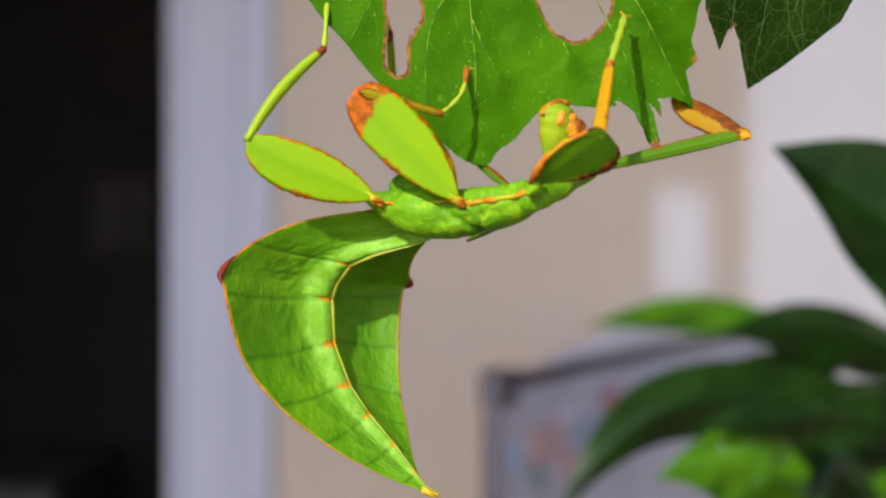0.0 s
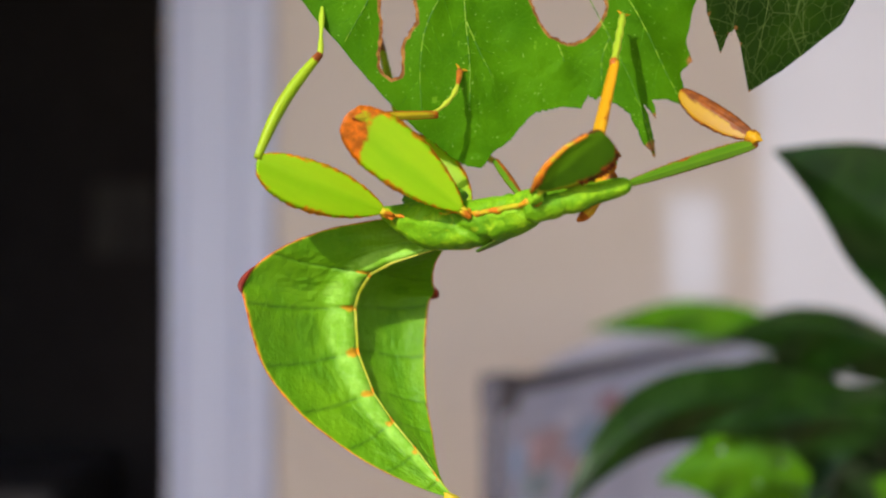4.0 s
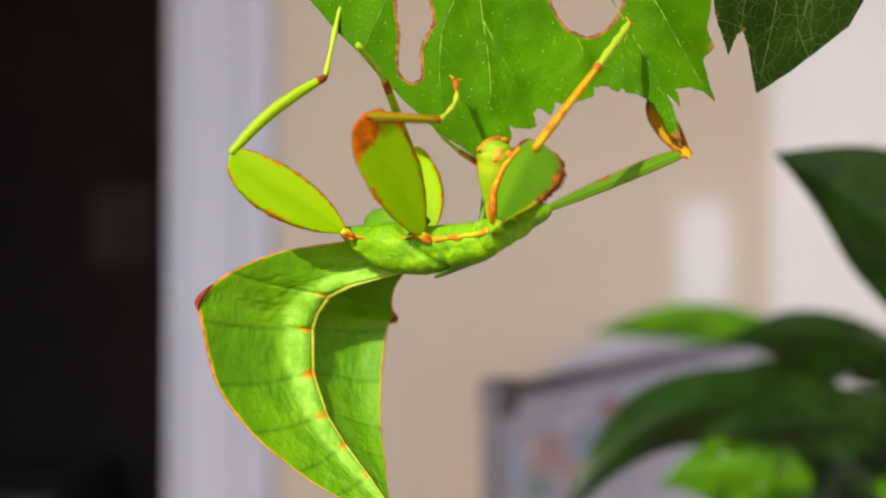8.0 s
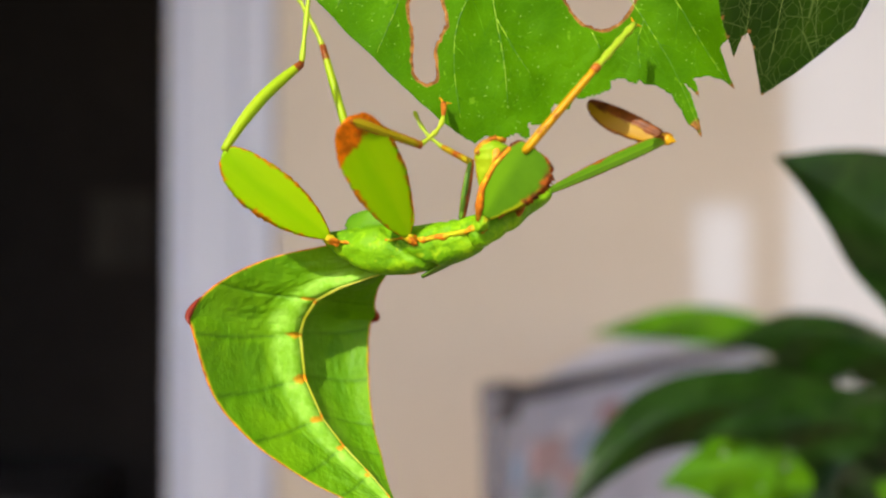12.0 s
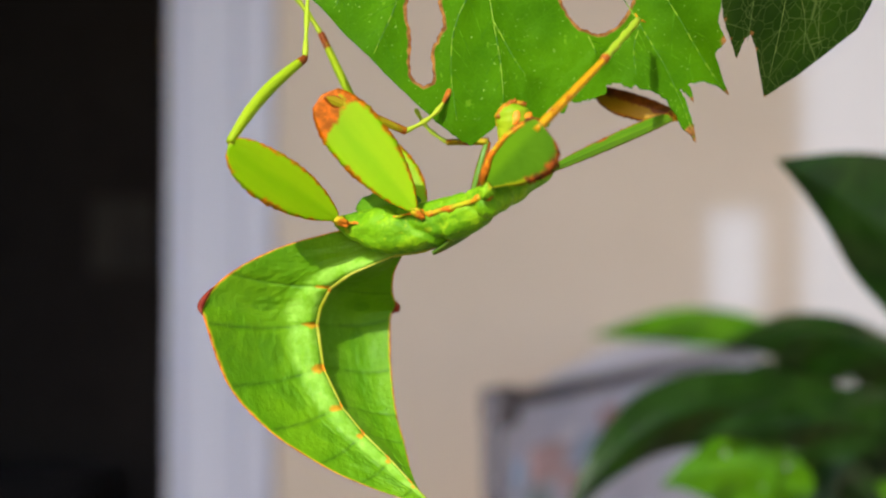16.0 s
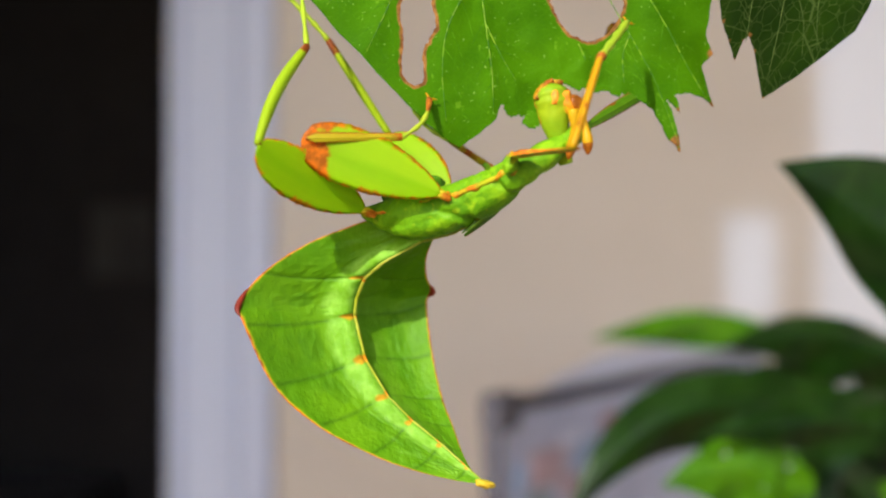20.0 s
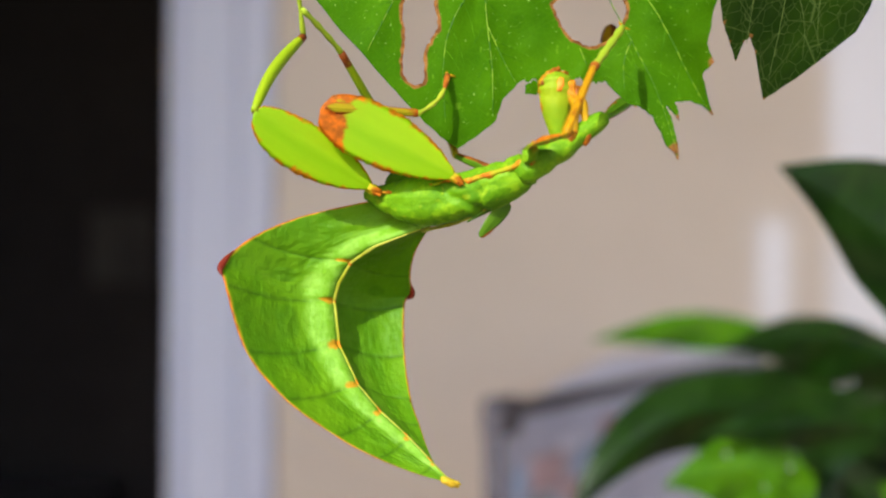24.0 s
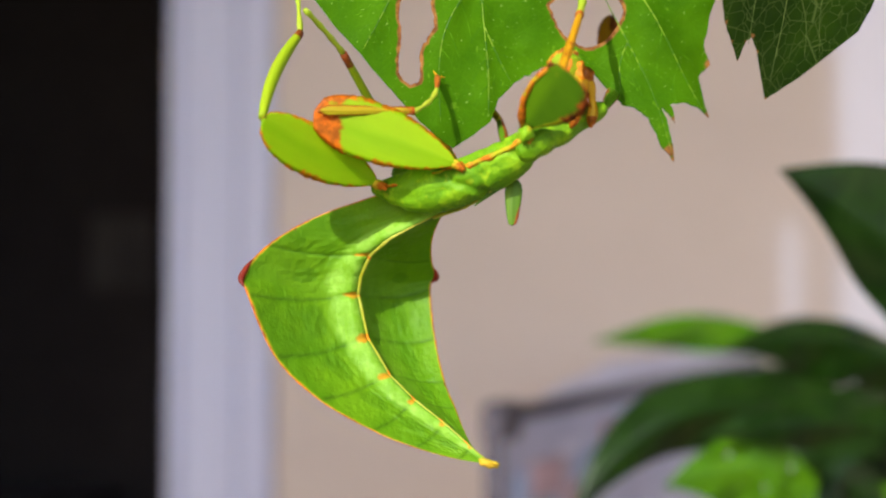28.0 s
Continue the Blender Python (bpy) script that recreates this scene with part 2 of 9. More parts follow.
m_brass = plain("worn_brass", (0.62, 0.40, 0.12), (0.74, 0.50, 0.18), 60, 0.22, 0.1, 0.0004, None, 1.0)
m_floor = plain("floor_boards", (0.10, 0.085, 0.075), (0.14, 0.12, 0.105), 3, 0.45, 0.15, 0.001, (1, 12, 1))
m_ceiling = plain("ceiling_paint", (0.74, 0.73, 0.70), (0.78, 0.77, 0.74), 3, 0.9)
m_table = plain("table_wood", (0.24, 0.20, 0.17), (0.30, 0.25, 0.21), 4, 0.4, 0.1, 0.001, (14, 1, 1))
m_carton = plain("carton_front", (0.39, 0.41, 0.56), (0.47, 0.49, 0.64), 12, 0.55)
m_lid = plain("carton_lid", (0.58, 0.58, 0.70), (0.68, 0.68, 0.80), 12, 0.5)
m_band = plain("carton_band", (0.05, 0.045, 0.06), (0.07, 0.065, 0.08), 12, 0.5)
m_pink = plain("print_pink", (0.38, 0.27, 0.31), (0.44, 0.31, 0.35), 40, 0.5)
m_blue = plain("print_blue", (0.26, 0.34, 0.52), (0.31, 0.40, 0.58), 40, 0.5)
m_redp = plain("print_red", (0.34, 0.16, 0.21), (0.40, 0.20, 0.24), 40, 0.5)
m_teal = plain("print_teal", (0.17, 0.24, 0.28), (0.21, 0.28, 0.32), 40, 0.5)
# see-through grey added only to dim the sun patches on the wall
n = Nodes("sun_filter")
tp = n.t.nodes.new("ShaderNodeBsdfTransparent")
tp.inputs[0].default_value = (0.43, 0.535, 0.68, 1)
n.t.links.new(tp.outputs[0], n.out.inputs[0])
m_sun_filter = n.m
m_drop = plain("water_drop", (0.25, 0.3, 0.25), (0.3, 0.35, 0.3), 100, 0.12)
m_pot = plain("clay_pot", (0.32, 0.14, 0.08), (0.40, 0.19, 0.11), 25, 0.75)
m_soil = plain("potting_soil", (0.03, 0.022, 0.016), (0.05, 0.035, 0.025), 120, 0.95, 0.8, 0.004)
# ---- mesh helpers ----
def to_mesh(name, verts, faces, attrs=None, smooth=True):
    me = bpy.data.meshes.new(name)
    me.from_pydata([tuple(v) for v in verts], [], faces)
    for key, values in (attrs or {}).items():
        a = me.attributes.new(key, "FLOAT", "POINT")
        a.data.foreach_set("value", np.asarray(values, dtype=np.float32))
    bm = bmesh.new()
    bm.from_mesh(me)
    bmesh.ops.recalc_face_normals(bm, faces=bm.faces)
    bm.to_mesh(me)
    bm.free()
    if smooth:
        me.polygons.foreach_set("use_smooth", [True] * len(me.polygons))
    me.update()
    return me


def part(name, me, material, parent=None, label=""):
    """Links a mesh (or a bmesh) as one object, under a thing or a part."""
    if isinstance(me, bmesh.types.BMesh):
        bm, me = me, bpy.data.meshes.new(name)
        bm.to_mesh(me)
        bm.free()
    me.materials.append(material)
    ob = new(name, me)
    ob.parent = parent
    return tagged(ob, label) if label else ob


def block(x0, x1, y0, y1, z0, z1, bevel=0.0, seg=2):
    bm = bmesh.new()
    bmesh.ops.create_cube(bm, size=1.0)
    for v in bm.verts:
        v.co = ((x0 + x1) / 2 + v.co.x * (x1 - x0), (y0 + y1) / 2 + v.co.y * (y1 - y0), (z0 + z1) / 2 + v.co.z * (z1 - z0))
    if bevel:
        bmesh.ops.bevel(bm, geom=list(bm.edges), offset=bevel, segments=seg, affect="EDGES", profile=0.5)
    return bm


def joined(blocks):
    """Several bmeshes as one."""
    bm = bmesh.new()
    for b in blocks:
        me = bpy.data.meshes.new("t")
        b.to_mesh(me)
        b.free()
        bm.from_mesh(me)
        bpy.data.meshes.remove(me)
    return bm


def spline(pts, n):
    """n points along a smooth curve through pts (Catmull-Rom)."""
    p = [Vector(q) for q in pts]
    p = [2 * p[0] - p[1]] + p + [2 * p[-1] - p[-2]]
    out = []
    for k in range(n):
        u = k / (n - 1) * (len(p) - 3)
        i = min(int(u), len(p) - 4)
        f = u - i
        a, b, c, d = p[i:i + 4]
        out.append(0.5 * ((2 * b) + (c - a) * f + (2 * a - 5 * b + 4 * c - d) * f * f + (3 * b - a - 3 * c + d) * f ** 3))
    return out


def bell(u, peak, power=1.0):
    """0 at both ends, 1 at peak."""
    x = u / peak if u < peak else (1 - u) / (1 - peak)
    return max(0.0, 1 - (1 - x) ** 2) ** (0.5 * power)


def blade(name, length, up, down, thick, nu=34, nv=6, jag=0.0, bow=0.0, cup=0.0, patch=None, seed=0):
    """A flat lens-shaped limb along x: up(u) and down(u) are its half widths, z its thickness. Sizes in mm."""
    rnd = random.Random(seed)
    verts, rim, pat, rows = [], [], [], []
    for i in range(nu + 1):
        u = i / nu
        saw = 1 + jag * (rnd.random() - 0.35 + (0.6 if i % 2 else 0.0))
        ring_top, ring_low = [], []
        for j in range(-nv, nv + 1):
            v = j / nv
            w = (up(u) if v > 0 else down(u)) * abs(v) * (saw if abs(j) == nv else 1)
            y = w if v > 0 else -w
            x = u * length
            z0 = cup * v * v + bow * math.sin(math.pi * u)
            t = thick * math.sqrt(max(0, 1 - v * v)) * (0.35 + 0.65 * math.sin(math.pi * min(1, max(0, u * 0.9 + 0.05))))
            mid = 0.35 * thick * math.exp(-(v / 0.12) ** 2)
            for side, ring in ((1, ring_top), (-1, ring_low)):
                if side < 0 and abs(j) == nv:
                    ring.append(ring_top[0] if j < 0 else ring_top[-1])
                    continue
                ring.append(len(verts))
                verts.append((x * MM, y * MM, (z0 + side * (t + mid)) * MM))
                tip = max(0.0, (u - 0.93) / 0.07)
                rim.append(max(abs(v), tip * 0.9))
                pat.append(patch(u, v) if patch else 0.0)
        rows.append((ring_top, ring_low))
    faces = []
    for (a, b), (c, d) in zip(rows, rows[1:]):
        for j in range(2 * nv):
            faces.append((a[j], a[j + 1], c[j + 1], c[j]))
            faces.append((b[j + 1], b[j], d[j], d[j + 1]))
    for a, b in (rows[0], rows[-1]):
        faces.append(a + b[-2:0:-1])
    faces = [f for f in (tuple(dict.fromkeys(f)) for f in faces) if len(f) > 2]
    return to_mesh(name, verts, faces, {"rim": rim, "patch": pat})


def tube(name, path, radii, sides=10, flat=1.0, patch=None, rim=None, up=(0, 1, 0), caps=True):
    """A tapering tube along a path; flat squeezes it along 'up'. Sizes in mm."""
    verts, faces, pat, rims = [], [], [], []
    pts = [Vector(p) for p in path]
    n = len(pts)
    for i, p in enumerate(pts):
        d = (pts[min(i + 1, n - 1)] - pts[max(i - 1, 0)]).normalized()
        a = (Vector(up) - d * d.dot(Vector(up))).normalized()
        b = d.cross(a)
        r = radii(i / (n - 1)) if callable(radii) else radii[i]
        for k in range(sides):
            g = 2 * math.pi * k / sides
            verts.append((p + a * (r * flat * math.cos(g)) + b * (r * math.sin(g))) * MM)
            pat.append(patch(i / (n - 1), g) if patch else 0.0)
            rims.append(rim(i / (n - 1), g) if rim else 0.0)
    for i in range(n - 1):
        for k in range(sides):
            k2 = (k + 1) % sides
            faces.append((i * sides + k, i * sides + k2, (i + 1) * sides + k2, (i + 1) * sides + k))
    if caps:
        faces.append(tuple(range(sides - 1, -1, -1)))
        faces.append(tuple(range((n - 1) * sides, n * sides)))
    return to_mesh(name, verts, faces, {"patch": pat, "rim": rims})


def lump(name, radii, seed=0, rough=0.0, patch=None, segs=20):
    """A rounded, slightly uneven body with three radii, in mm."""
    verts, faces, pat = [], [], []
    rings = segs // 2
    for i in range(rings + 1):
        th = math.pi * i / rings
        for k in range(segs):
            ph = 2 * math.pi * k / segs
            d = Vector((math.cos(th), math.sin(th) * math.cos(ph), math.sin(th) * math.sin(ph)))
            s = 1 + rough * (noise.noise(d * 2.3 + Vector((seed, 0, 0))) + 0.35 * noise.noise(d * 6 + Vector((0, seed, 0))))
            verts.append(Vector((d.x * radii[0], d.y * radii[1], d.z * radii[2])) * s * MM)
            pat.append(patch(d) if patch else 0.0)
    for i in range(rings):
        for k in range(segs):
            k2 = (k + 1) % segs
            faces.append((i * segs + k, i * segs + k2, (i + 1) * segs + k2, (i + 1) * segs + k))
    me = to_mesh(name, verts, faces, {"patch": pat, "rim": [0.0] * len(verts)})
    return me
# ---- the room ----
def structure(name, bm, material, label, category):
    ob = part(name, bm, material)
    return tagged(ob, label, category, kind="structure")


WALL_Y = 1.0
structure("floor", block(-1.6, 2.0, -1.6, 2.4, -0.06, 0.0), m_floor, "brown wooden floor boards of the room", "floor")
structure("ceiling", block(-1.6, 2.0, -0.87, 2.4, 2.8, 2.9), m_ceiling, "plain white painted ceiling of the room", "ceiling")
# wall behind the insect with a doorway into a dark hall
structure("wall_back", joined([block(-0.137, 2.0, WALL_Y, WALL_Y + 0.12, 0, 2.8), block(-1.6, -0.95, WALL_Y, WALL_Y + 0.12, 0, 2.8),
                               block(-0.95, -0.137, WALL_Y, WALL_Y + 0.12, 2.04, 2.8)]), m_wall, "smooth tan plaster wall with soft daylight on it", "wall")
# made-up wall behind the camera: wide window, sun-blocking lintel, small upper opening
structure("wall_front", joined([block(-1.6, 2.0, -0.87, -0.75, 0, 0.3), block(-1.6, -1.45, -0.87, -0.75, 0.3, 2.0), block(1.85, 2.0, -0.87, -0.75, 0.3, 2.0),
                                block(-1.6, 2.0, -0.87, -0.75, 2.0, 2.15), block(-1.6, -1.05, -0.87, -0.75, 2.15, 2.67), block(0.45, 2.0, -0.87, -0.75, 2.15, 2.67),
                                block(-1.6, 2.0, -0.87, -0.75, 2.67, 2.8)]), m_wall, "added tan wall behind the camera whose openings shape the sunlight", "wall")
# unseen filter over the upper opening, added to weaken the sun there
structure("sun_filter_pane", block(-1.05, 0.45, -0.825, -0.82, 2.15, 2.67), m_sun_filter, "added grey filter dimming the sun through the upper opening", "window")
# unseen sliding mask in the upper opening; its small gap makes the sun patch
blind = tagged(new("sun_mask"), "added sliding sun mask with a gap in the upper opening", "blind")
part("mask_board", joined([block(-0.9, -0.0765, -0.75 + 0.012, -0.75 + 0.02, 2.14, 2.68), block(-0.0295, 0, -0.75 + 0.012, -0.75 + 0.02, 2.14, 2.68),
                     block(-0.0765, -0.0295, -0.75 + 0.012, -0.75 + 0.02, 2.14, 2.265), block(-0.0765, -0.0295, -0.75 + 0.012, -0.75 + 0.02, 2.355, 2.68)]), m_band, blind)
cover = part("mask_board", block(-0.14, -0.0765, -0.75 + 0.021, -0.75 + 0.026, 2.20, 2.42), m_band, blind)
structure("wall_right", block(1.88, 2.0, -0.75, WALL_Y, 0, 2.8), m_wall, "smooth tan plaster side wall of the room", "wall")
structure("wall_left", block(-1.6, -1.48, -0.75, WALL_Y, 0, 2.8), m_wall, "smooth tan plaster side wall of the room", "wall")
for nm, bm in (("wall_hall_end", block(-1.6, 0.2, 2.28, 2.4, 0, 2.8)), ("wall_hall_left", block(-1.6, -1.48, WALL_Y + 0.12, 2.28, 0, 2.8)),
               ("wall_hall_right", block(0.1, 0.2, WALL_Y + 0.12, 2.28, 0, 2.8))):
    structure(nm, bm, m_hall_shade, "hall wall behind the doorway, coloured near black to stand for darkness", "wall")
# faint things in the dark hall
frame_thing = tagged(new("picture_frame"), "dim empty picture frame on the dark hall wall", "picture frame")
part("moulding", joined([block(-0.665, -0.52, 2.255, 2.28, 1.085, 1.097, 0.002), block(-0.665, -0.52, 2.255, 2.28, 1.233, 1.245, 0.002),
                         block(-0.665, -0.653, 2.255, 2.28, 1.0975, 1.2325, 0.002), block(-0.532, -0.52, 2.255, 2.28, 1.0975, 1.2325, 0.002)]), m_hall_shade, frame_thing)
part("backing", block(-0.652, -0.533, 2.265, 2.278, 1.098, 1.232), m_dim, frame_thing)
chest = tagged(new("hall_chest"), "low dim chest standing in the dark hall", "chest")
part("body", block(-0.85, -0.60, 1.85, 2.2, 0.006, 0.70, 0.006), m_darker, chest)
part("lid", block(-0.86, -0.59, 1.84, 2.21, 0.7005, 0.74, 0.008), m_darker, chest)
structure("hall_floor", block(-1.48, 0.1, WALL_Y + 0.12, 2.28, 0.0, 0.006), m_hall_shade, "hall floor coloured near black to stand for darkness", "floor")
# white door jamb with grooves
jamb = tagged(new("door_jamb"), "pale lilac-white painted door jamb beside a dark doorway", "door frame", kind="structure")
part("jamb_board", joined([block(-0.2255, -0.214, WALL_Y - 0.008, WALL_Y + 0.118, 0, 2.04, 0.003), block(-0.2135, -0.168, WALL_Y - 0.005, WALL_Y + 0.118, 0, 2.04, 0.002),
                           block(-0.1675, -0.139, WALL_Y - 0.007, WALL_Y + 0.118, 0, 2.04, 0.004)]), m_trim, jamb)
# brass strike plate with two screws on the edge of the jamb
strike = tagged(new("strike_plate"), "small brass strike plate screwed to the door jamb", "door fitting")
part("plate", block(-0.2275, -0.2258, WALL_Y + 0.002, WALL_Y + 0.026, 1.235, 1.315, 0.0006), m_brass, strike)
for z in (1.285, 1.267):
    screw = part("screw", lump("screw", (2.2, 3.4, 3.4), 3, 0.1), m_brass, strike, "round brass screw head")
    screw.location = (-0.2280, WALL_Y + 0.004, z)
# ---- table, carton, house plant ----
table = tagged(new("side_table"), "plain brown wooden side table below the plants", "table")
part("tabletop", block(-0.1, 1.1, 0.2, 0.97, 0.71, 0.74, 0.004), m_table, table)
for x in (-0.06, 1.06):
    for y in (0.24, 0.93):
        part("leg", block(x - 0.025, x + 0.025, y - 0.025, y + 0.025, 0, 0.71, 0.003), m_table, table)

# a thin upright printed folder case, receding to the side, with a pale open flap
carton = tagged(new("printed_case"), "grey upright printed case with an open pale flap", "case")
carton.matrix_world = pose(0.022, 0.50, 0.74, 0, 0, 60.5)
CH = 0.307
part("body", block(0, 0.42, 0, 0.004, 0, CH - 0.007, 0.001), m_carton, carton)
part("edge_band", block(-0.001, 0.421, -0.001, 0.005, CH - 0.0065, CH, 0.001), m_band, carton, "dark edge band")
part("corner_cap", block(-0.004, 0.016, -0.003, 0.007, CH - 0.013, CH + 0.003, 0.002), m_band, carton, "dark corner cap")
# strip added to darken the case's end, which the sun would light up
part("end_shade_strip", block(-0.0022, -0.0003, -0.0025, 0.0062, 0, CH - 0.0135, 0.0006), m_band, carton, "dark strip added over the sunlit end")
bm = bmesh.new()
front = [bm.verts.new(v) for v in ((0.04, 0, 0), (0.415, 0, 0), (0.415, 0, 0.013), (0.15, 0, 0.014), (0.08, 0, 0.006))]
back = [bm.verts.new(v.co + Vector((0, 0.0012, 0))) for v in front]
bm.faces.new(front[::-1]), bm.faces.new(back)
for k in range(5):
    bm.faces.new((front[k], front[(k + 1) % 5], back[(k + 1) % 5], back[k]))
bmesh.ops.recalc_face_normals(bm, faces=bm.faces)
flap = part("flap", bm, m_lid, carton, "pale lilac flap")
flap.matrix_local = pose(0, 0.0045, CH - 0.001, -20, 0, 0)
for x, z, w, h, m in ((0.045, 0.274, 0.034, 0.016, m_pink), (0.093, 0.272, 0.026, 0.018, m_blue), (0.122, 0.286, 0.022, 0.010, m_redp), (0.036, 0.259, 0.020, 0.009, m_teal),
                      (0.070, 0.284, 0.020, 0.006, m_lid), (0.019, 0.272, 0.010, 0.012, m_blue), (0.072, 0.262, 0.018, 0.010, m_pink), (0.15, 0.275, 0.02, 0.012, m_redp)):
    part("printed_mark", block(x - w / 2, x + w / 2, -0.0022, -0.0003, z - h / 2, z + h / 2, 0.0006), m, carton)

plant = tagged(new("house_plant"), "dark green house plant with long arching leaves in a pot", "plant")


def arched_leaf(a, b, c, w_up, w_low, material, depth_tilt=0.3, label="", peak=0.45):
    """A leaf blade along a bent line a-b-c (base to tip), widths in metres; the blade faces the room's front."""
    a, b, c = Vector(a), Vector(b), Vector(c)
    verts, faces, rims = [], [], []
    nu, nv = 26, 6
    for i in range(nu + 1):
        u = i / nu
        p = a * (1 - u) ** 2 + b * 2 * u * (1 - u) + c * u * u
        d = ((b - a) * (1 - u) + (c - b) * u).normalized()
        side = d.cross(Vector((0, -1, 0)))
        side = (side - d * side.dot(d)).normalized()
        f = math.sqrt(max(0, 1 - ((peak - u) / peak) ** 2)) if u < peak else math.cos(math.pi / 2 * (u - peak) / (1 - peak)) ** 1.1
        for j in range(-nv, nv + 1):
            v = j / nv
            w = (w_up if v > 0 else w_low) * f * abs(v)
            fold = abs(v) * f * (w_up + w_low) * depth_tilt
            wave = 0.002 * math.sin(u * 17 + v * 3) * abs(v) * f
            verts.append(p + side * (w if v > 0 else -w) + Vector((0, fold + wave, 0)))
            rims.append(0.0)
    n = 2 * nv + 1
    for i in range(nu):
        for j in range(2 * nv):
            faces.append((i * n + j, i * n + j + 1, (i + 1) * n + j + 1, (i + 1) * n + j))
    me = to_mesh("leaf", verts, faces, {"rim": rims})
    return part("leaf", me, material, plant, label)


def at(px, py, d):
    """A place d metres ahead of the eye, by the angles of the view."""
    return Vector(((px - 784) / 2154 * d, d, 1.1 + (441 - py) / 2154 * d))


# the last value but one picks the shaded or the sunlit green
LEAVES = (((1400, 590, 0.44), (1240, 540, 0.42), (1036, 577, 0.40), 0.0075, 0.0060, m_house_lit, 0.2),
          ((1700, 680, 0.36), (1460, 500, 0.35), (1270, 600, 0.34), 0.0050, 0.0140, m_house_shaded, 0.4),
          ((1700, 800, 0.32), (1140, 545, 0.31), (988, 930, 0.30), 0.0085, 0.0115, m_house_shaded, 0.4),
          ((1760, 790, 0.30), (1500, 690, 0.29), (1215, 765, 0.275), 0.0080, 0.0085, m_house_shaded, 0.3),
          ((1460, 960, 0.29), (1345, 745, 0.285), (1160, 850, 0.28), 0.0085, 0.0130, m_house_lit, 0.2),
          ((1600, 800, 0.38), (1420, 720, 0.38), (1290, 880, 0.38), 0.0150, 0.0150, m_house_shaded, 0.2),
          ((1540, 940, 0.275), (1490, 760, 0.27), (1425, 900, 0.265), 0.0060, 0.0070, m_house_shaded, 0.2),
          ((1500, 700, 0.37), (1400, 640, 0.365), (1270, 650, 0.36), 0.0060, 0.0090, m_house_shaded, 0.3),
          ((1640, 780, 0.345), (1470, 640, 0.34), (1290, 700, 0.335), 0.0030, 0.0110, m_house_shaded, 0.3),
          ((1720, 960, 0.33), (1560, 760, 0.32), (1380, 900, 0.31), 0.0130, 0.0150, m_house_shaded, 0.3),
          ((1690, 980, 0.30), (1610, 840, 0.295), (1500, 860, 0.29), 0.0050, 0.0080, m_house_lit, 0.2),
          ((1760, 790, 0.40), (1620, 740, 0.40), (1420, 740, 0.39), 0.0090, 0.0200, m_house_shaded, 0.2),
          ((1760, 900, 0.42), (1640, 800, 0.42), (1420, 830, 0.42), 0.0180, 0.0220, m_house_shaded, 0.2))
POT = Vector((0.20, 0.36, 0.74))
SWAYING = []
for k, (a, b, c, up, low, m, tilt) in enumerate(LEAVES):
    SWAYING.append(arched_leaf(at(*a), at(*b), at(*c), up, low, m, tilt))
    top = at(*a)
    foot = POT + Vector((0.02 * math.cos(k * 2.4), 0.02 * math.sin(k * 2.4), 0.096))
    line = spline([(foot) / MM, ((foot * 0.45 + top * 0.55) + Vector((0.012, 0, 0.0))) / MM, top / MM], 8)
    SWAYING.append(part("stalk", tube("stalk", line, lambda u: 2.2 - 0.8 * u, 8, up=(1, 0, 0)), m_house_shaded, plant))
pot_path = [(0, 0, z) for z in (0, 4, 60, 98, 100, 112, 112)]
pot = part("pot", tube("pot", pot_path, [52, 54, 64, 70, 76, 77, 70], 32, up=(1, 0, 0)), m_pot, plant, "round terracotta pot")
pot.location = POT
soil = part("soil", tube("soil", [(0, 0, 99), (0, 0, 106)], [66, 64], 32, up=(1, 0, 0)), m_soil, plant)
soil.location = POT
DROPS = []
for px, py, d in ((1275, 792, 0.2785), (1340, 850, 0.277), (1385, 815, 0.277), (1500, 655, 0.335)):
    drop = part("water_drop", lump("water_drop", (0.5, 0.35, 0.5), 1), m_drop, plant, "clear bead of water")
    DROPS.append((drop, at(px, py, d)))
# a broad leaf of its own nearer by, its stalk planted in the same pot
broad_leaf = tagged(new("broad_leaf"), "broad dark green leaf on a stalk rising from the pot", "leaf")
blade_ob = arched_leaf(at(1840, 760, 0.262), at(1640, 400, 0.250), at(1364, 260, 0.238), 0.0230, 0.0100, m_house_shaded, 0.22, "broad pointed leaf blade", 0.42)
blade_ob.name, blade_ob.parent = "leaf_blade", broad_leaf
top = at(1840, 760, 0.262)
line = spline([(POT + Vector((0.03, -0.02, 0.10))) / MM, (POT * 0.5 + top * 0.5 + Vector((0.03, 0, 0.05))) / MM, top / MM], 10)
part("stalk", tube("stalk", line, lambda u: 2.4 - 0.9 * u, 8, up=(1, 0, 0)), m_house_shaded, broad_leaf)
# ---- the bitten leaf ----
from mathutils.geometry import delaunay_2d_cdt


def inside(p, poly):
    hit = False
    for (x0, y0), (x1, y1) in zip(poly, poly[1:] + poly[:1]):
        if (y0 > p[1]) != (y1 > p[1]) and p[0] < (x1 - x0) * (p[1] - y0) / (y1 - y0) + x0:
            hit = not hit
    return hit


def smooth_ring(pts, per, wob=0.0, seed=0):
    """A closed smooth outline through corner points, with small uneven wobbles."""
    ring = spline([(x, y, 0) for x, y in pts] + [(*pts[0], 0)], per * len(pts) + 1)[:-1]
    return [(p.x + wob * noise.noise(Vector((p.x * 1.7, p.y * 1.7, seed))), p.y + wob * noise.noise(Vector((p.x * 1.7, p.y * 1.7, seed + 9)))) for p in ring]


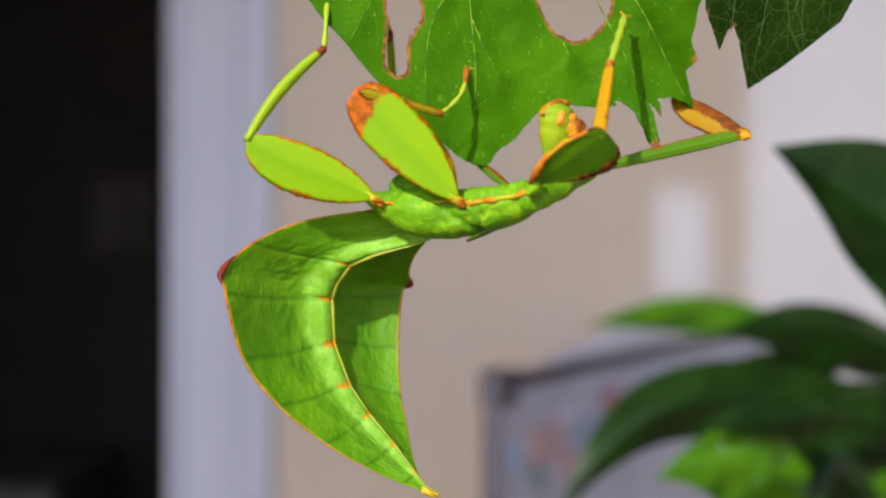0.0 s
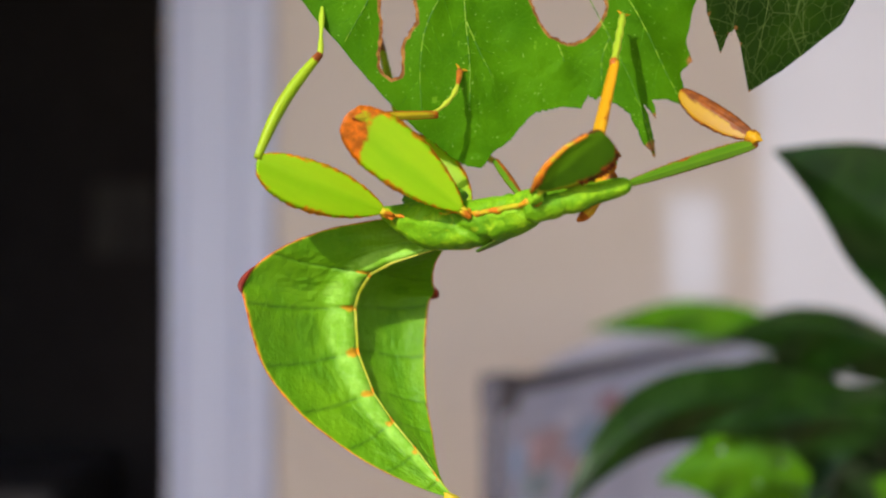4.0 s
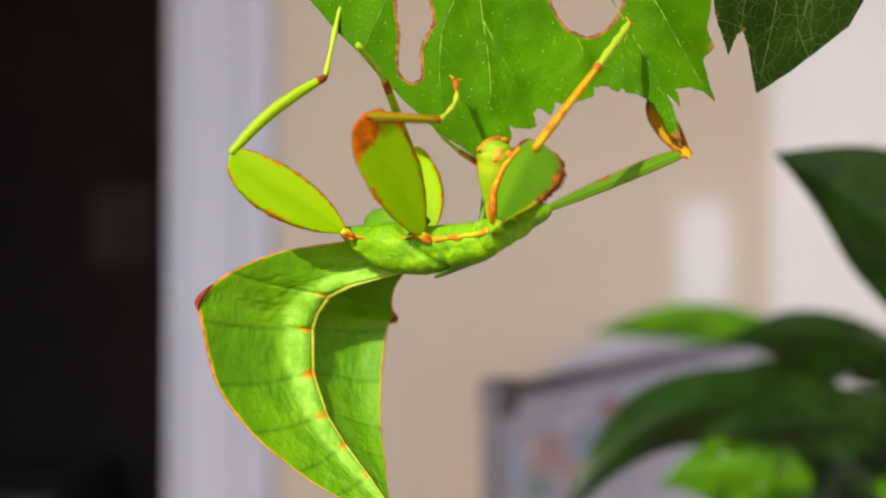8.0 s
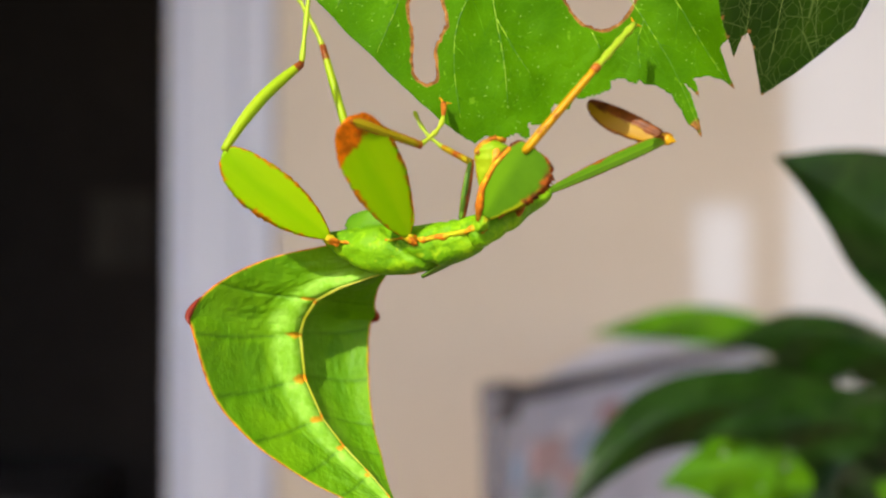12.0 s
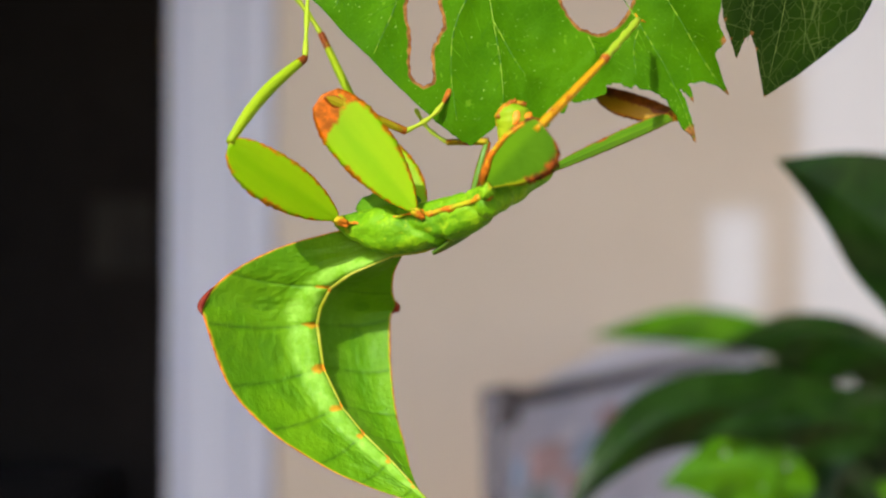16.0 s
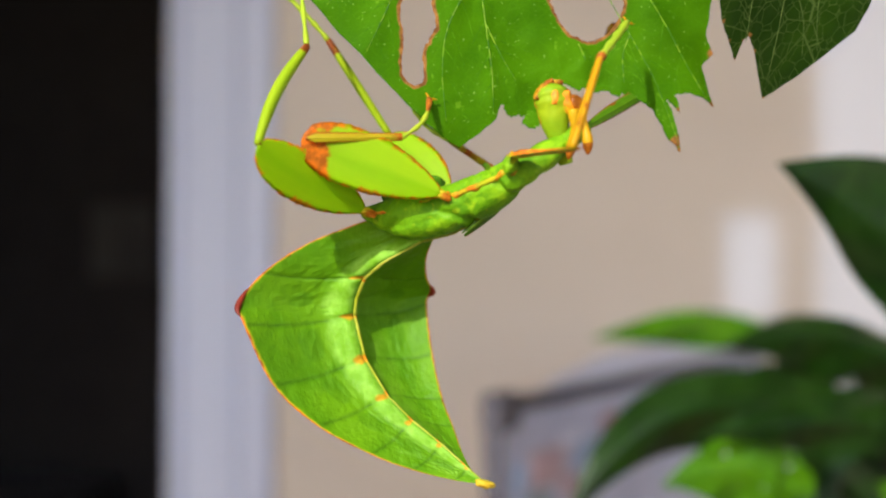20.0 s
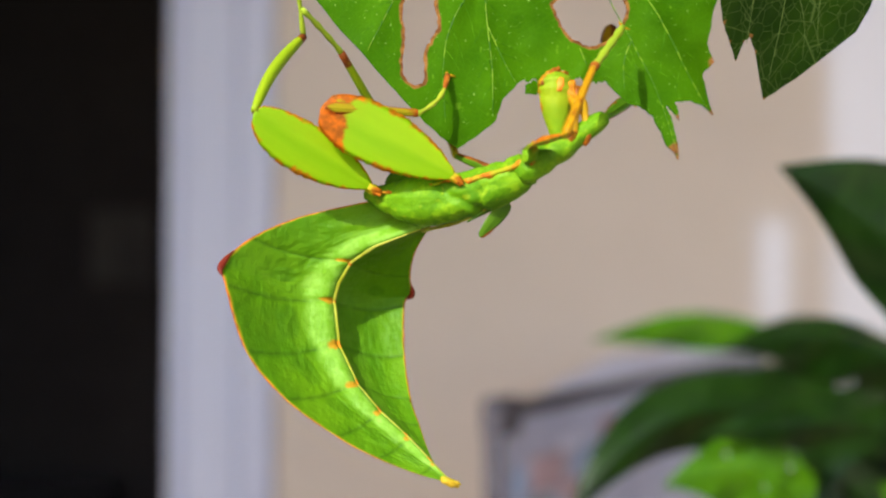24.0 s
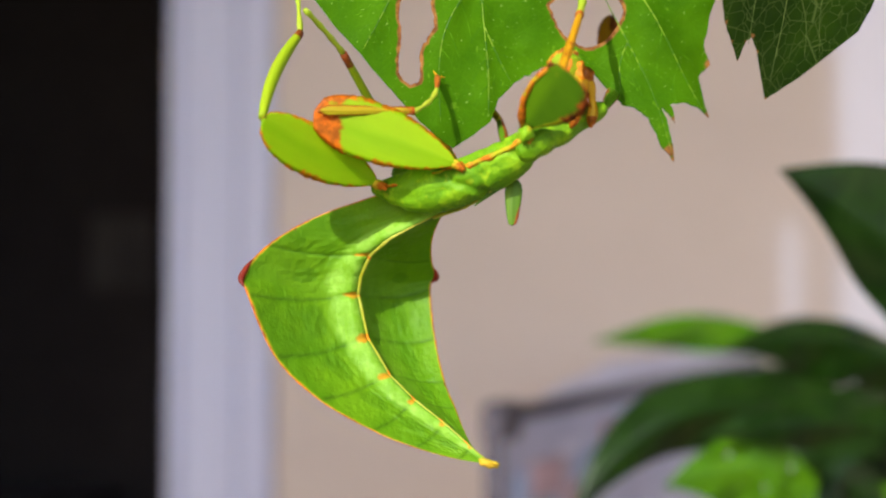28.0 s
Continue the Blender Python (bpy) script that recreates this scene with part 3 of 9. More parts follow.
def sheet(name, outline, holes, step, shape, thick, rim_of):
    """A thin curved sheet (x, z in mm) with an outline and holes, front and back; shape(x, z) bends it."""
    rings = [outline] + holes
    pts, edges = [], []
    for r in rings:
        k = len(pts)
        pts += [Vector(p) for p in r]
        edges += [(k + i, k + (i + 1) % len(r)) for i in range(len(r))]
    xs, ys = [p[0] for p in outline], [p[1] for p in outline]
    rnd = random.Random(5)
    y = min(ys)
    while y < max(ys):
        x = min(xs)
        while x < max(xs):
            q = (x + rnd.uniform(-0.2, 0.2) * step, y + rnd.uniform(-0.2, 0.2) * step)
            if inside(q, outline) and not any(inside(q, h) for h in holes):
                pts.append(Vector(q))
            x += step
        y += step
    vs, _, fs, _, _, _ = delaunay_2d_cdt(pts, edges, [], 0, 1e-5)
    faces = []
    for f in fs:
        c = sum((vs[i] for i in f), Vector((0, 0))) / len(f)
        if inside(c, outline) and not any(inside(c, h) for h in holes):
            faces.append(tuple(f))
    n = len(vs)
    front = [(v.x * MM, (shape(v.x, v.y) - thick / 2) * MM, v.y * MM) for v in vs]
    back = [(v.x * MM, (shape(v.x, v.y) + thick / 2) * MM, v.y * MM) for v in vs]
    count = {}
    for f in faces:
        for i in range(len(f)):
            e = (f[i], f[(i + 1) % len(f)])
            count[tuple(sorted(e))] = None if tuple(sorted(e)) in count else e
    rims = [rim_of(v.x, v.y) for v in vs] * 2
    verts, walls, side = front + back, [], {}
    for e in count.values():
        if e:
            for i in (e[0], e[1], e[0] + n, e[1] + n):
                if i not in side:
                    side[i] = len(verts)
                    verts.append(verts[i])
                    rims.append(rims[i])
            walls.append((side[e[1]], side[e[0]], side[e[0] + n], side[e[1] + n]))
    return to_mesh(name, verts, faces + [tuple(i + n for i in reversed(f)) for f in faces] + walls, {"rim": rims})


def near_ring(rings, reach):
    def f(x, y):
        d = min(math.hypot(x - a, y - b) for r in rings for a, b in r)
        return max(0.0, 1 - d / reach)
    return f


def to_mm(pts, ox, oy, s):
    return [((x - ox) * s, (oy - y) * s) for x, y in pts]


LS = 0.0636
edge_left = [(500, -60), (545, 0), (620, 80), (700, 160), (760, 215), (792, 240), (826, 259)]
edge_bite = [(862, 232), (890, 206), (902, 164), (936, 128), (978, 100), (1028, 92), (1074, 100), (1098, 124), (1116, 140), (1132, 155)]
# what is eaten in the course of the clip, from the first edge of the leaf down to the last
edge_first = [(830, 258), (866, 282), (896, 295), (916, 293), (929, 267), (962, 240), (980, 213), (1003, 187), (1052, 172), (1103, 173), (1140, 166)]
edge_teeth = [(1152, 157), (1179, 174), (1194, 200), (1208, 228), (1220, 237), (1232, 251), (1227, 226), (1217, 196), (1210, 172), (1198, 154), (1213, 165), (1227, 180),
              (1221, 158), (1216, 148), (1246, 142), (1272, 150), (1295, 164), (1284, 140), (1276, 112), (1270, 90), (1292, 66), (1276, 34), (1284, -30), (1300, -80),
              (1250, -170), (1130, -270), (940, -330), (740, -290), (590, -190)]
slot = smooth_ring(to_mm([(716, -10), (714, 30), (721, 72), (718, 108), (722, 138), (738, 153), (756, 146), (758, 122), (755, 96), (766, 70), (776, 44), (769, 14), (762, -24), (738, -44)], 737, 155, LS), 5, 0.22, 3)
bite_hole = smooth_ring(to_mm([(985, -14), (1004, 24), (1030, 48), (1060, 55), (1086, 44), (1110, 14), (1118, -18), (1090, -52), (1030, -58)], 737, 155, LS), 6, 0.3, 5)
outer = []
corner = to_mm(edge_left + edge_bite + edge_teeth, 737, 155, LS)
for (x0, y0), (x1, y1) in zip(corner, corner[1:] + corner[:1]):
    for k in range(6):
        f = k / 6
        w = 0.16 if k else 0.0
        outer.append((x0 + (x1 - x0) * f + w * noise.noise(Vector((x0 + k, y0 * 3, 1))), y0 + (y1 - y0) * f + w * noise.noise(Vector((x0 + k, y0 * 3, 7)))))


VEINS = ([(830, -280), (858, -20), (878, 110), (884, 190)], [(800, -200), (720, -60), (690, 20), (655, 100)], [(852, -60), (800, 40), (790, 120), (800, 215)],
         [(868, 40), (900, 96), (925, 134)], [(890, -250), (960, -100), (985, -60)], [(1038, 62), (1046, 78), (1052, 92)], [(960, -240), (1110, 10), (1180, 130), (1226, 236)],
         [(1000, -230), (1160, -30), (1235, 90), (1280, 154)], [(780, -170), (640, -60), (585, 20)], [(1130, 40), (1120, 80), (1124, 130)])
VEIN_LINES = [[(p.x, p.y) for p in spline([(*q, 0) for q in to_mm(v, 737, 155, LS)], 7)] for v in VEINS]


def vein_gap(x, z):
    """How far a place on the leaf is from the nearest main vein, in mm."""
    best = 99.0
    for line in VEIN_LINES:
        for (x0, z0), (x1, z1) in zip(line, line[1:]):
            dx, dz = x1 - x0, z1 - z0
            f = min(1.0, max(0.0, ((x - x0) * dx + (z - z0) * dz) / (dx * dx + dz * dz)))
            best = min(best, math.hypot(x - x0 - f * dx, z - z0 - f * dz))
    return best


def leaf_bend(x, z):
    """Soft folds, the lamina hanging between ridged veins, and a drooping, curled toothed end."""
    fold = 0.9 * math.sin((x - 8) * 0.16) + 0.35 * math.sin(x * 0.55 + z * 0.35) + 0.02 * max(0, z - 6) ** 1.3
    pucker = 0.16 * noise.noise(Vector((x * 0.45, z * 0.45, 4))) + 0.07 * noise.noise(Vector((x * 1.3, z * 1.3, 9)))
    curl = 0.05 * max(0.0, x - 27) ** 1.6
    return fold + pucker + curl - 0.5 * math.exp(-vein_gap(x, z) / 1.4)


rim_slot = near_ring([slot, bite_hole], 1.1)
rim_tips = near_ring([to_mm([(1232, 250), (1222, 232), (1293, 162), (1226, 180), (1292, 66)], 737, 155, LS)], 1.9)
bitten_leaf = part("bitten_leaf", sheet("bitten_leaf", outer, [slot, bite_hole], 0.62, leaf_bend, 0.25, lambda x, z: max(rim_slot(x, z), rim_tips(x, z))), m_leaf)
tagged(bitten_leaf, "bright green toothed leaf with brown-edged eaten holes, hanging down", "leaf")


def vein(pts, r0, r1, parent, ox, oy, s, bend, lift, material=m_vein):
    q = spline([(*p, 0) for p in to_mm(pts, ox, oy, s)], 22)
    path = [(p.x, bend(p.x, p.y) - lift, p.y) for p in q]
    part("vein", tube("vein", path, lambda u: r0 + (r1 - r0) * u, 6, up=(0, 1, 0)), material, parent)


# fragments of the eaten strip: cells about 2.4 mm across, bitten off one after another
FRAGMENTS = []
strip = to_mm([(826, 259)] + edge_first + [(1132, 155)] + edge_bite[::-1][1:], 737, 155, LS)


for pts in VEINS:
    vein(pts, 0.075, 0.03, bitten_leaf, 737, 155, LS, leaf_bend, 0.12)
# fine side veins, alternating along the main ones
rnd = random.Random(21)
for line, pts in zip(VEIN_LINES, VEINS):
    q = spline([(*p, 0) for p in pts], 60)
    for k in range(6, 56, 5):
        d = (q[k + 1] - q[k]).normalized()
        turn = (1 if (k // 5) % 2 else -1) * rnd.uniform(0.7, 1.0)
        w = Vector((d.x * math.cos(turn) - d.y * math.sin(turn), d.x * math.sin(turn) + d.y * math.cos(turn), 0))
        reach = rnd.uniform(35, 75)
        side = [q[k], q[k] + w * reach * 0.5 + d * 4, q[k] + w * reach + d * 14]
        tips = to_mm([(p.x, p.y) for p in side], 737, 155, LS)
        clear = [inside(p, outer) and not inside(p, slot) and not inside(p, bite_hole) for p in tips + [(tips[1][0] * 0.5 + tips[2][0] * 0.5, tips[1][1] * 0.5 + tips[2][1] * 0.5)]]
        if all(clear) and side[2].y > -40:
            vein([(p.x, p.y) for p in side], 0.05, 0.02, bitten_leaf, 737, 155, LS, leaf_bend, 0.125, m_side_vein)
STEP, RASTER = 1.55, 0.2
rnd = random.Random(11)
xs, zs = [p[0] for p in strip], [p[1] for p in strip]
seeds = [(min(xs) + (i + rnd.uniform(0.15, 0.85)) * STEP, min(zs) + (j + rnd.uniform(0.15, 0.85)) * STEP)
         for i in range(int((max(xs) - min(xs)) / STEP) + 1) for j in range(int((max(zs) - min(zs)) / STEP) + 1)]
cells = {}
for i in range(int((max(xs) - min(xs)) / RASTER) + 4):
    for j in range(int((max(zs) - min(zs)) / RASTER) + 4):
        x, z = min(xs) + (i - 1.5) * RASTER, min(zs) + (j - 1.5) * RASTER
        near_strip = any(inside((x + a, z + b), strip) for a, b in ((0, 0), (0.6, 0), (-0.6, 0), (0, -0.6), (0.42, -0.42), (-0.42, -0.42)))
        spill = any(inside((x + a, z + b), strip) for a, b in ((0.28, 0), (-0.28, 0), (0, -0.28), (0.2, -0.2), (-0.2, -0.2)))
        if inside((x, z), strip) or spill or (near_strip and inside((x, z), outer)):
            k = min(range(len(seeds)), key=lambda s: (seeds[s][0] - x) ** 2 + (seeds[s][1] - z) ** 2)
            cells.setdefault(k, []).append((i, j))
for k in sorted(cells):
    got = cells[k]
    cx = min(xs) + (sum(i for i, j in got) / len(got) - 1.5) * RASTER
    cy = min(zs) + (sum(j for i, j in got) / len(got) - 1.5) * RASTER
    index, verts, faces = {}, [], []
    for i, j in got:
        for side in (-1, 1):
            quad = []
            for a, b in ((i, j), (i + 1, j), (i + 1, j + 1), (i, j + 1)):
                key = (a, b, side)
                if key not in index:
                    index[key] = len(verts)
                    x, z = min(xs) + (a - 2) * RASTER, min(zs) + (b - 2) * RASTER
                    jit = 0.07 * noise.noise(Vector((x * 4, z * 4, 2)))
                    verts.append(((x + jit) * MM, (leaf_bend(x, z) + 0.006 + 0.12 * side) * MM, (z - jit) * MM))
                quad.append(index[key])
            faces.append(quad if side < 0 else quad[::-1])
    ob = part("leaf_fragment", to_mesh("leaf_fragment", verts, faces, {"rim": [0.0] * len(verts)}), m_leaf, bitten_leaf)
    px, py = 737 + cx / LS, 155 - cy / LS
    first_gap = np.interp(px, [930, 1014, 1062, 1103], [232, 172, 160, 145])
    if px > 930 and py > first_gap:
        when = 3.8 + (1103 - px) / 80
    elif px > 985:
        when = 21.0 + (140 - py) / 50 * 5 if py < 140 else 17.6 + (165 - py) / 12
    elif py > 256:
        when = 10.6 + (295 - py) / 40 * 1.2
    elif py > 226:
        when = 12.3 + (256 - py) / 30 * 2.2
    elif py > 186:
        when = 15.0 + (226 - py) / 40 * 4.0
    else:
        when = 20.0 + (186 - py) / 90 * 7.0
    FRAGMENTS.append((ob, (cx * MM, leaf_bend(cx, cy) * MM, cy * MM), when))
part("petiole", tube("petiole", [(6, 0.3, 27.5), (7, 0.8, 33), (9, 2, 40)], [0.5, 0.6, 0.7], 8, up=(0, 1, 0)), m_vein, bitten_leaf)

# ---- the dark leaf behind it ----
ox, oy = 1341, 159
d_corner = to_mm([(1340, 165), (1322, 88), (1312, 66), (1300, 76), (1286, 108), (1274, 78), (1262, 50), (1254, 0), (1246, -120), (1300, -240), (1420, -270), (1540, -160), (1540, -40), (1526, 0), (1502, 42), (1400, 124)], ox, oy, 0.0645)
# corners spread to undo the camera perspective that the blade's tilt adds
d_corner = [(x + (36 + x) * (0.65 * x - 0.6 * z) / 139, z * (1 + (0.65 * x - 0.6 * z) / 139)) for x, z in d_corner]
d_outer = []
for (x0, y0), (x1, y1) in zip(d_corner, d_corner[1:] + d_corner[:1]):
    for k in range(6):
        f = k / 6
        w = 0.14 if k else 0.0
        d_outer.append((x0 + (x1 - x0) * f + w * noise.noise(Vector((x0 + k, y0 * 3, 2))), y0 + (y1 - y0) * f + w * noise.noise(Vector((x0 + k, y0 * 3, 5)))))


# the tilt turns the blade away from the sun to keep it dark
def dark_bend(x, z):
    return 0.5 * math.sin(x * 0.3 + 1) + 0.65 * x - 0.6 * z


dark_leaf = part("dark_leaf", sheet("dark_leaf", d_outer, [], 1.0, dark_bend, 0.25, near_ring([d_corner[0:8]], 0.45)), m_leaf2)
tagged(dark_leaf, "dark green toothed leaf with a net of pale veins", "leaf")
for pts in ([(1400, -250), (1362, -60), (1352, 60), (1344, 140)], [(1400, -230), (1425, -60), (1428, 20), (1440, 80)], [(1396, -220), (1310, -80), (1292, 0), (1288, 80)], [(1360, -40), (1400, 30), (1410, 90)]):
    vein(pts, 0.065, 0.03, dark_leaf, ox, oy, 0.0645, dark_bend, 0.13, m_vein2)
# sizes of the insect, in mm
ABD_L = [(-7.6, 2.0, -1.8), (-15.2, 2.0, -4.0), (-20.4, 0.5, -6.9), (-23.1, -1.0, -10.1), (-22.6, -2.0, -12.4), (-20.0, -1.8, -19.3), (-15.6, -1.6, -24.2), (-10.0, -1.4, -27.9), (-5.6, -1.3, -30.0), (-1.2, -1.3, -31.5), (2.1, -1.4, -32.2)]
ABD_R = [(-1.0, 1.5, -4.4), (-7.2, 3.0, -6.9), (-9.8, 5.0, -8.5), (-11.2, 6.5, -10.8), (-11.6, 7.0, -12.7), (-10.7, 6.0, -17.7), (-8.3, 4.5, -22.1), (-5.6, 3.0, -25.0), (-2.4, 1.0, -27.7), (0.3, -0.5, -30.3), (2.3, -1.4, -32.2)]
ABD_Q = [(-0.0, 2.6, -2.9), (-2.1, 5.7, -6.5), (-2.5, 9.1, -9.1), (-2.1, 11.7, -10.8), (-2.9, 11.9, -12.2), (-2.7, 10.1, -18.2), (-1.9, 7.4, -23.3), (-0.9, 4.8, -26.3), (-0.1, 2.1, -28.8), (0.8, -0.0, -30.6), (2.2, -1.4, -32.2)]
THORAX = [((-8.6, 0.5, -1.0), 0.5), ((-5.8, -0.6, -1.7), 1.8), ((-2.5, -2.0, -2.0), 2.8), ((0.7, -3.0, -1.9), 2.6), ((3.8, -4.5, -1.2), 2.5), ((6.6, -6.0, -0.2), 2.2), ((8.7, -7.0, 0.9), 1.8)]
HIP_REAR, HIP_MID, HIP_FRONT = (-7.9, -3.2, -0.9), (0.7, -7.0, -0.2), (8.2, -10.3, 1.4)
LEN = {'rear_femur': 14.6, 'rear_tibia': 13.5, 'rear_tarsus': 9.0, 'mid_femur': 15.1, 'mid_tibia': 9.9, 'mid_tarsus': 8.4, 'pro_x': 10.8, 'front_femur': 7.7, 'front_tibia': 10.9, 'front_tarsus': 10.0, 'farfront_femur': 18.4, 'farfront_tibia': 10.6, 'farrear_femur': 11.2, 'farrear_tibia': 13.4, 'farmid_femur': 6.6, 'farmid_tibia': 5.0, 'farmid_tarsus': 5.8}
# ---- the leaf insect ----
insect = tagged(new("leaf_insect"), "bright green leaf insect with flat orange-edged legs, feeding upside down", "insect")
limb = {}

# abdomen: left edge, keel and right edge, from the thorax to the tip (mm, in the insect's space)
EDGE_NEAR = spline(ABD_L, 121)
EDGE_FAR = spline(ABD_Q, 121)
SEGMENTS = (0.20, 0.40, 0.50, 0.60, 0.70, 0.80, 0.90)
# the keel runs almost straight from segment to segment
SMOOTH_KEEL = spline(ABD_R, 121)
KNOTS = (0, 12, 24, 36, 48, 60, 72, 84, 96, 108, 120)
KEEL = []
for i in range(121):
    a = max(k for k in KNOTS[:-1] if k <= i)
    KEEL.append(SMOOTH_KEEL[i].lerp(SMOOTH_KEEL[a].lerp(SMOOTH_KEEL[a + 12], (i - a) / 12), 0.85))


def lobe_point(u, k, keel, edge, bulge, segs):
    """Where the blade lies at u along the abdomen and k from the keel (0) to the edge (1)."""
    i = min(119, int(u * 120))
    f = u * 120 - i
    a, b = keel[i].lerp(keel[i + 1], f), edge[i].lerp(edge[i + 1], f)
    w = (a - b).length
    bent = u - 0.012 * math.sin(math.pi * k)
    crease = min(abs(bent - s) for s in segs)
    puff = -0.16 * math.exp(-(crease / 0.005) ** 2)
    body = bulge * w * math.exp(-((k - 0.06) / (0.14 if k < 0.06 else 0.15)) ** 2)
    notch = 0.16 * body * math.exp(-(crease / 0.010) ** 2)
    cup = -0.05 * w * math.sin(math.pi * k) if bulge else -0.26 * w * math.sin(math.pi * k ** 0.75)
    wrinkle = 0.14 * noise.noise(Vector((u * 18, k * 5, 3))) + 0.07 * noise.noise(Vector((u * 70, k * 16, 8))) + math.exp(-((k - 0.36) / 0.13) ** 2) * (0.14 * noise.noise(Vector((u * 22, k * 46, 5))) + 0.08 * noise.noise(Vector((u * 50, k * 95, 1))))
    off = -(body - notch + cup + (puff + wrinkle) * math.sin(math.pi * min(1, 0.06 + k * 0.9)))
    return a.lerp(b, k) + Vector((-0.3 * off if bulge else 0.2 * off, off, 0)), crease


def lobe(name, keel, edge, bulge, segs):
    """One half of the abdomen: a thin swelling blade from the keel to its edge, creased at the segments."""
    nu, nv = 220, 44
    verts, rim, pat, faces, tubes, cre, oval = [], [], [], [], [], [], []
    mids = [(a + b) / 2 for a, b in zip(segs, segs[1:])]
    for side in (-1, 1):
        for i in range(nu + 1):
            u = i / nu
            for j in range(nv + 1):
                k = j / nv
                p, crease = lobe_point(u, k, keel, edge, bulge, segs)
                t = 0.11 * side * (1.0 if 0 < j < nv else 0.3)
                verts.append((p + Vector((0, t, 0))) * MM)
                rim.append(k if k > 0.1 else 0.0)
                tubes.append(min(1.0, max(0.0, (0.30 - 0.05 * math.exp(-(crease / 0.016) ** 2) - k) / 0.07)) if bulge else 0.35 * max(0.0, 1 - k / 0.4))
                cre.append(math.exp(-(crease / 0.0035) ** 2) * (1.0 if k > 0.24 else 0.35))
                oval.append(max([0.0] + [1.0 - math.hypot((u - s) / 0.045, (k - 0.46) / 0.15) for s in mids]))
                pat.append(max([0.0] + [1.0 - math.hypot((u - s) / 0.019, (k - 0.06) / 0.15) for s in segs]) if bulge else 0.0)
    n = nv + 1
    m = (nu + 1) * n
    for i in range(nu):
        for j in range(nv):
            q = (i * n + j, i * n + j + 1, (i + 1) * n + j + 1, (i + 1) * n + j)
            faces.append(q)
            faces.append(tuple(x + m for x in reversed(q)))
    ring = [i * n for i in range(nu + 1)] + [nu * n + j for j in range(1, nv + 1)] + [i * n + nv for i in range(nu - 1, -1, -1)] + [j for j in range(nv - 1, 0, -1)]
    for x, y in zip(ring, ring[1:] + ring[:1]):
        faces.append((x, y, y + m, x + m))
    return to_mesh(name, verts, faces, {"rim": rim, "patch": pat, "tube": tubes, "crease": cre, "oval": oval})


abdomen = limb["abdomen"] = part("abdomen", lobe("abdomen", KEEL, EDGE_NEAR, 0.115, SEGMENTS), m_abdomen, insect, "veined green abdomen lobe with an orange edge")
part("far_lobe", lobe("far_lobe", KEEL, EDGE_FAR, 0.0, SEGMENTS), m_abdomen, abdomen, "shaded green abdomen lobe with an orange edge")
for e, lab in ((EDGE_NEAR, "bright red corner mark"), (EDGE_FAR, "dark red corner mark")):
    part("corner_mark", tube("corner_mark", [e[i] + Vector((0.02, 0, 0)) * (1 if e is EDGE_NEAR else -1) for i in range(30, 46)], lambda u: 0.08 + 0.30 * math.sin(math.pi * min(1, max(0, u))), 8, up=(0, 1, 0)), m_red, abdomen, lab)
part("keel", tube("keel", [lobe_point(0.02 + 0.96 * i / 110, 0.0, KEEL, EDGE_NEAR, 0.115, SEGMENTS)[0] + Vector((0.12, -0.08, 0)) * (1 - 0.6 * i / 110) for i in range(111)], lambda u: ((0.24 if u < 0.42 else 0.24 - 0.12 * min(1, (u - 0.42) / 0.2)) * (1 - 0.3 * u) + 0.06 * noise.noise(Vector((u * 30, 0, 0)))) * min(1, 0.2 + u * 7), 8, up=(0, 1, 0),
    patch=lambda u, g: max(0.16, 0.75 - min(abs(u - s) for s in SEGMENTS) / 0.03) + 0.3 * noise.noise(Vector((u * 25, 2, 0)))), m_keel, abdomen, "pale yellow keel with orange spots")
for (x, y, z), rr in (((0.2, 0, 0), 0.55), ((0.75, 0.2, -0.15), 0.42), ((1.1, -0.2, -0.05), 0.26)):
    c = part("tail_tip", lump("tail_tip", (rr * 1.7, rr, rr * 0.8), x * 7, 0.4, lambda d: 0.3), m_tail, abdomen, "ragged yellow tail tip")
    c.matrix_local = Matrix.Translation((EDGE_NEAR[119] + Vector((x, y, z))) * MM) @ pose(0, 0, 0, 0, 24, 0)
# thorax: two swollen segments with oblique folds
TH = spline([c for c, r in THORAX], 64)
TR = spline([(r, 0, 0) for c, r in THORAX], 64)


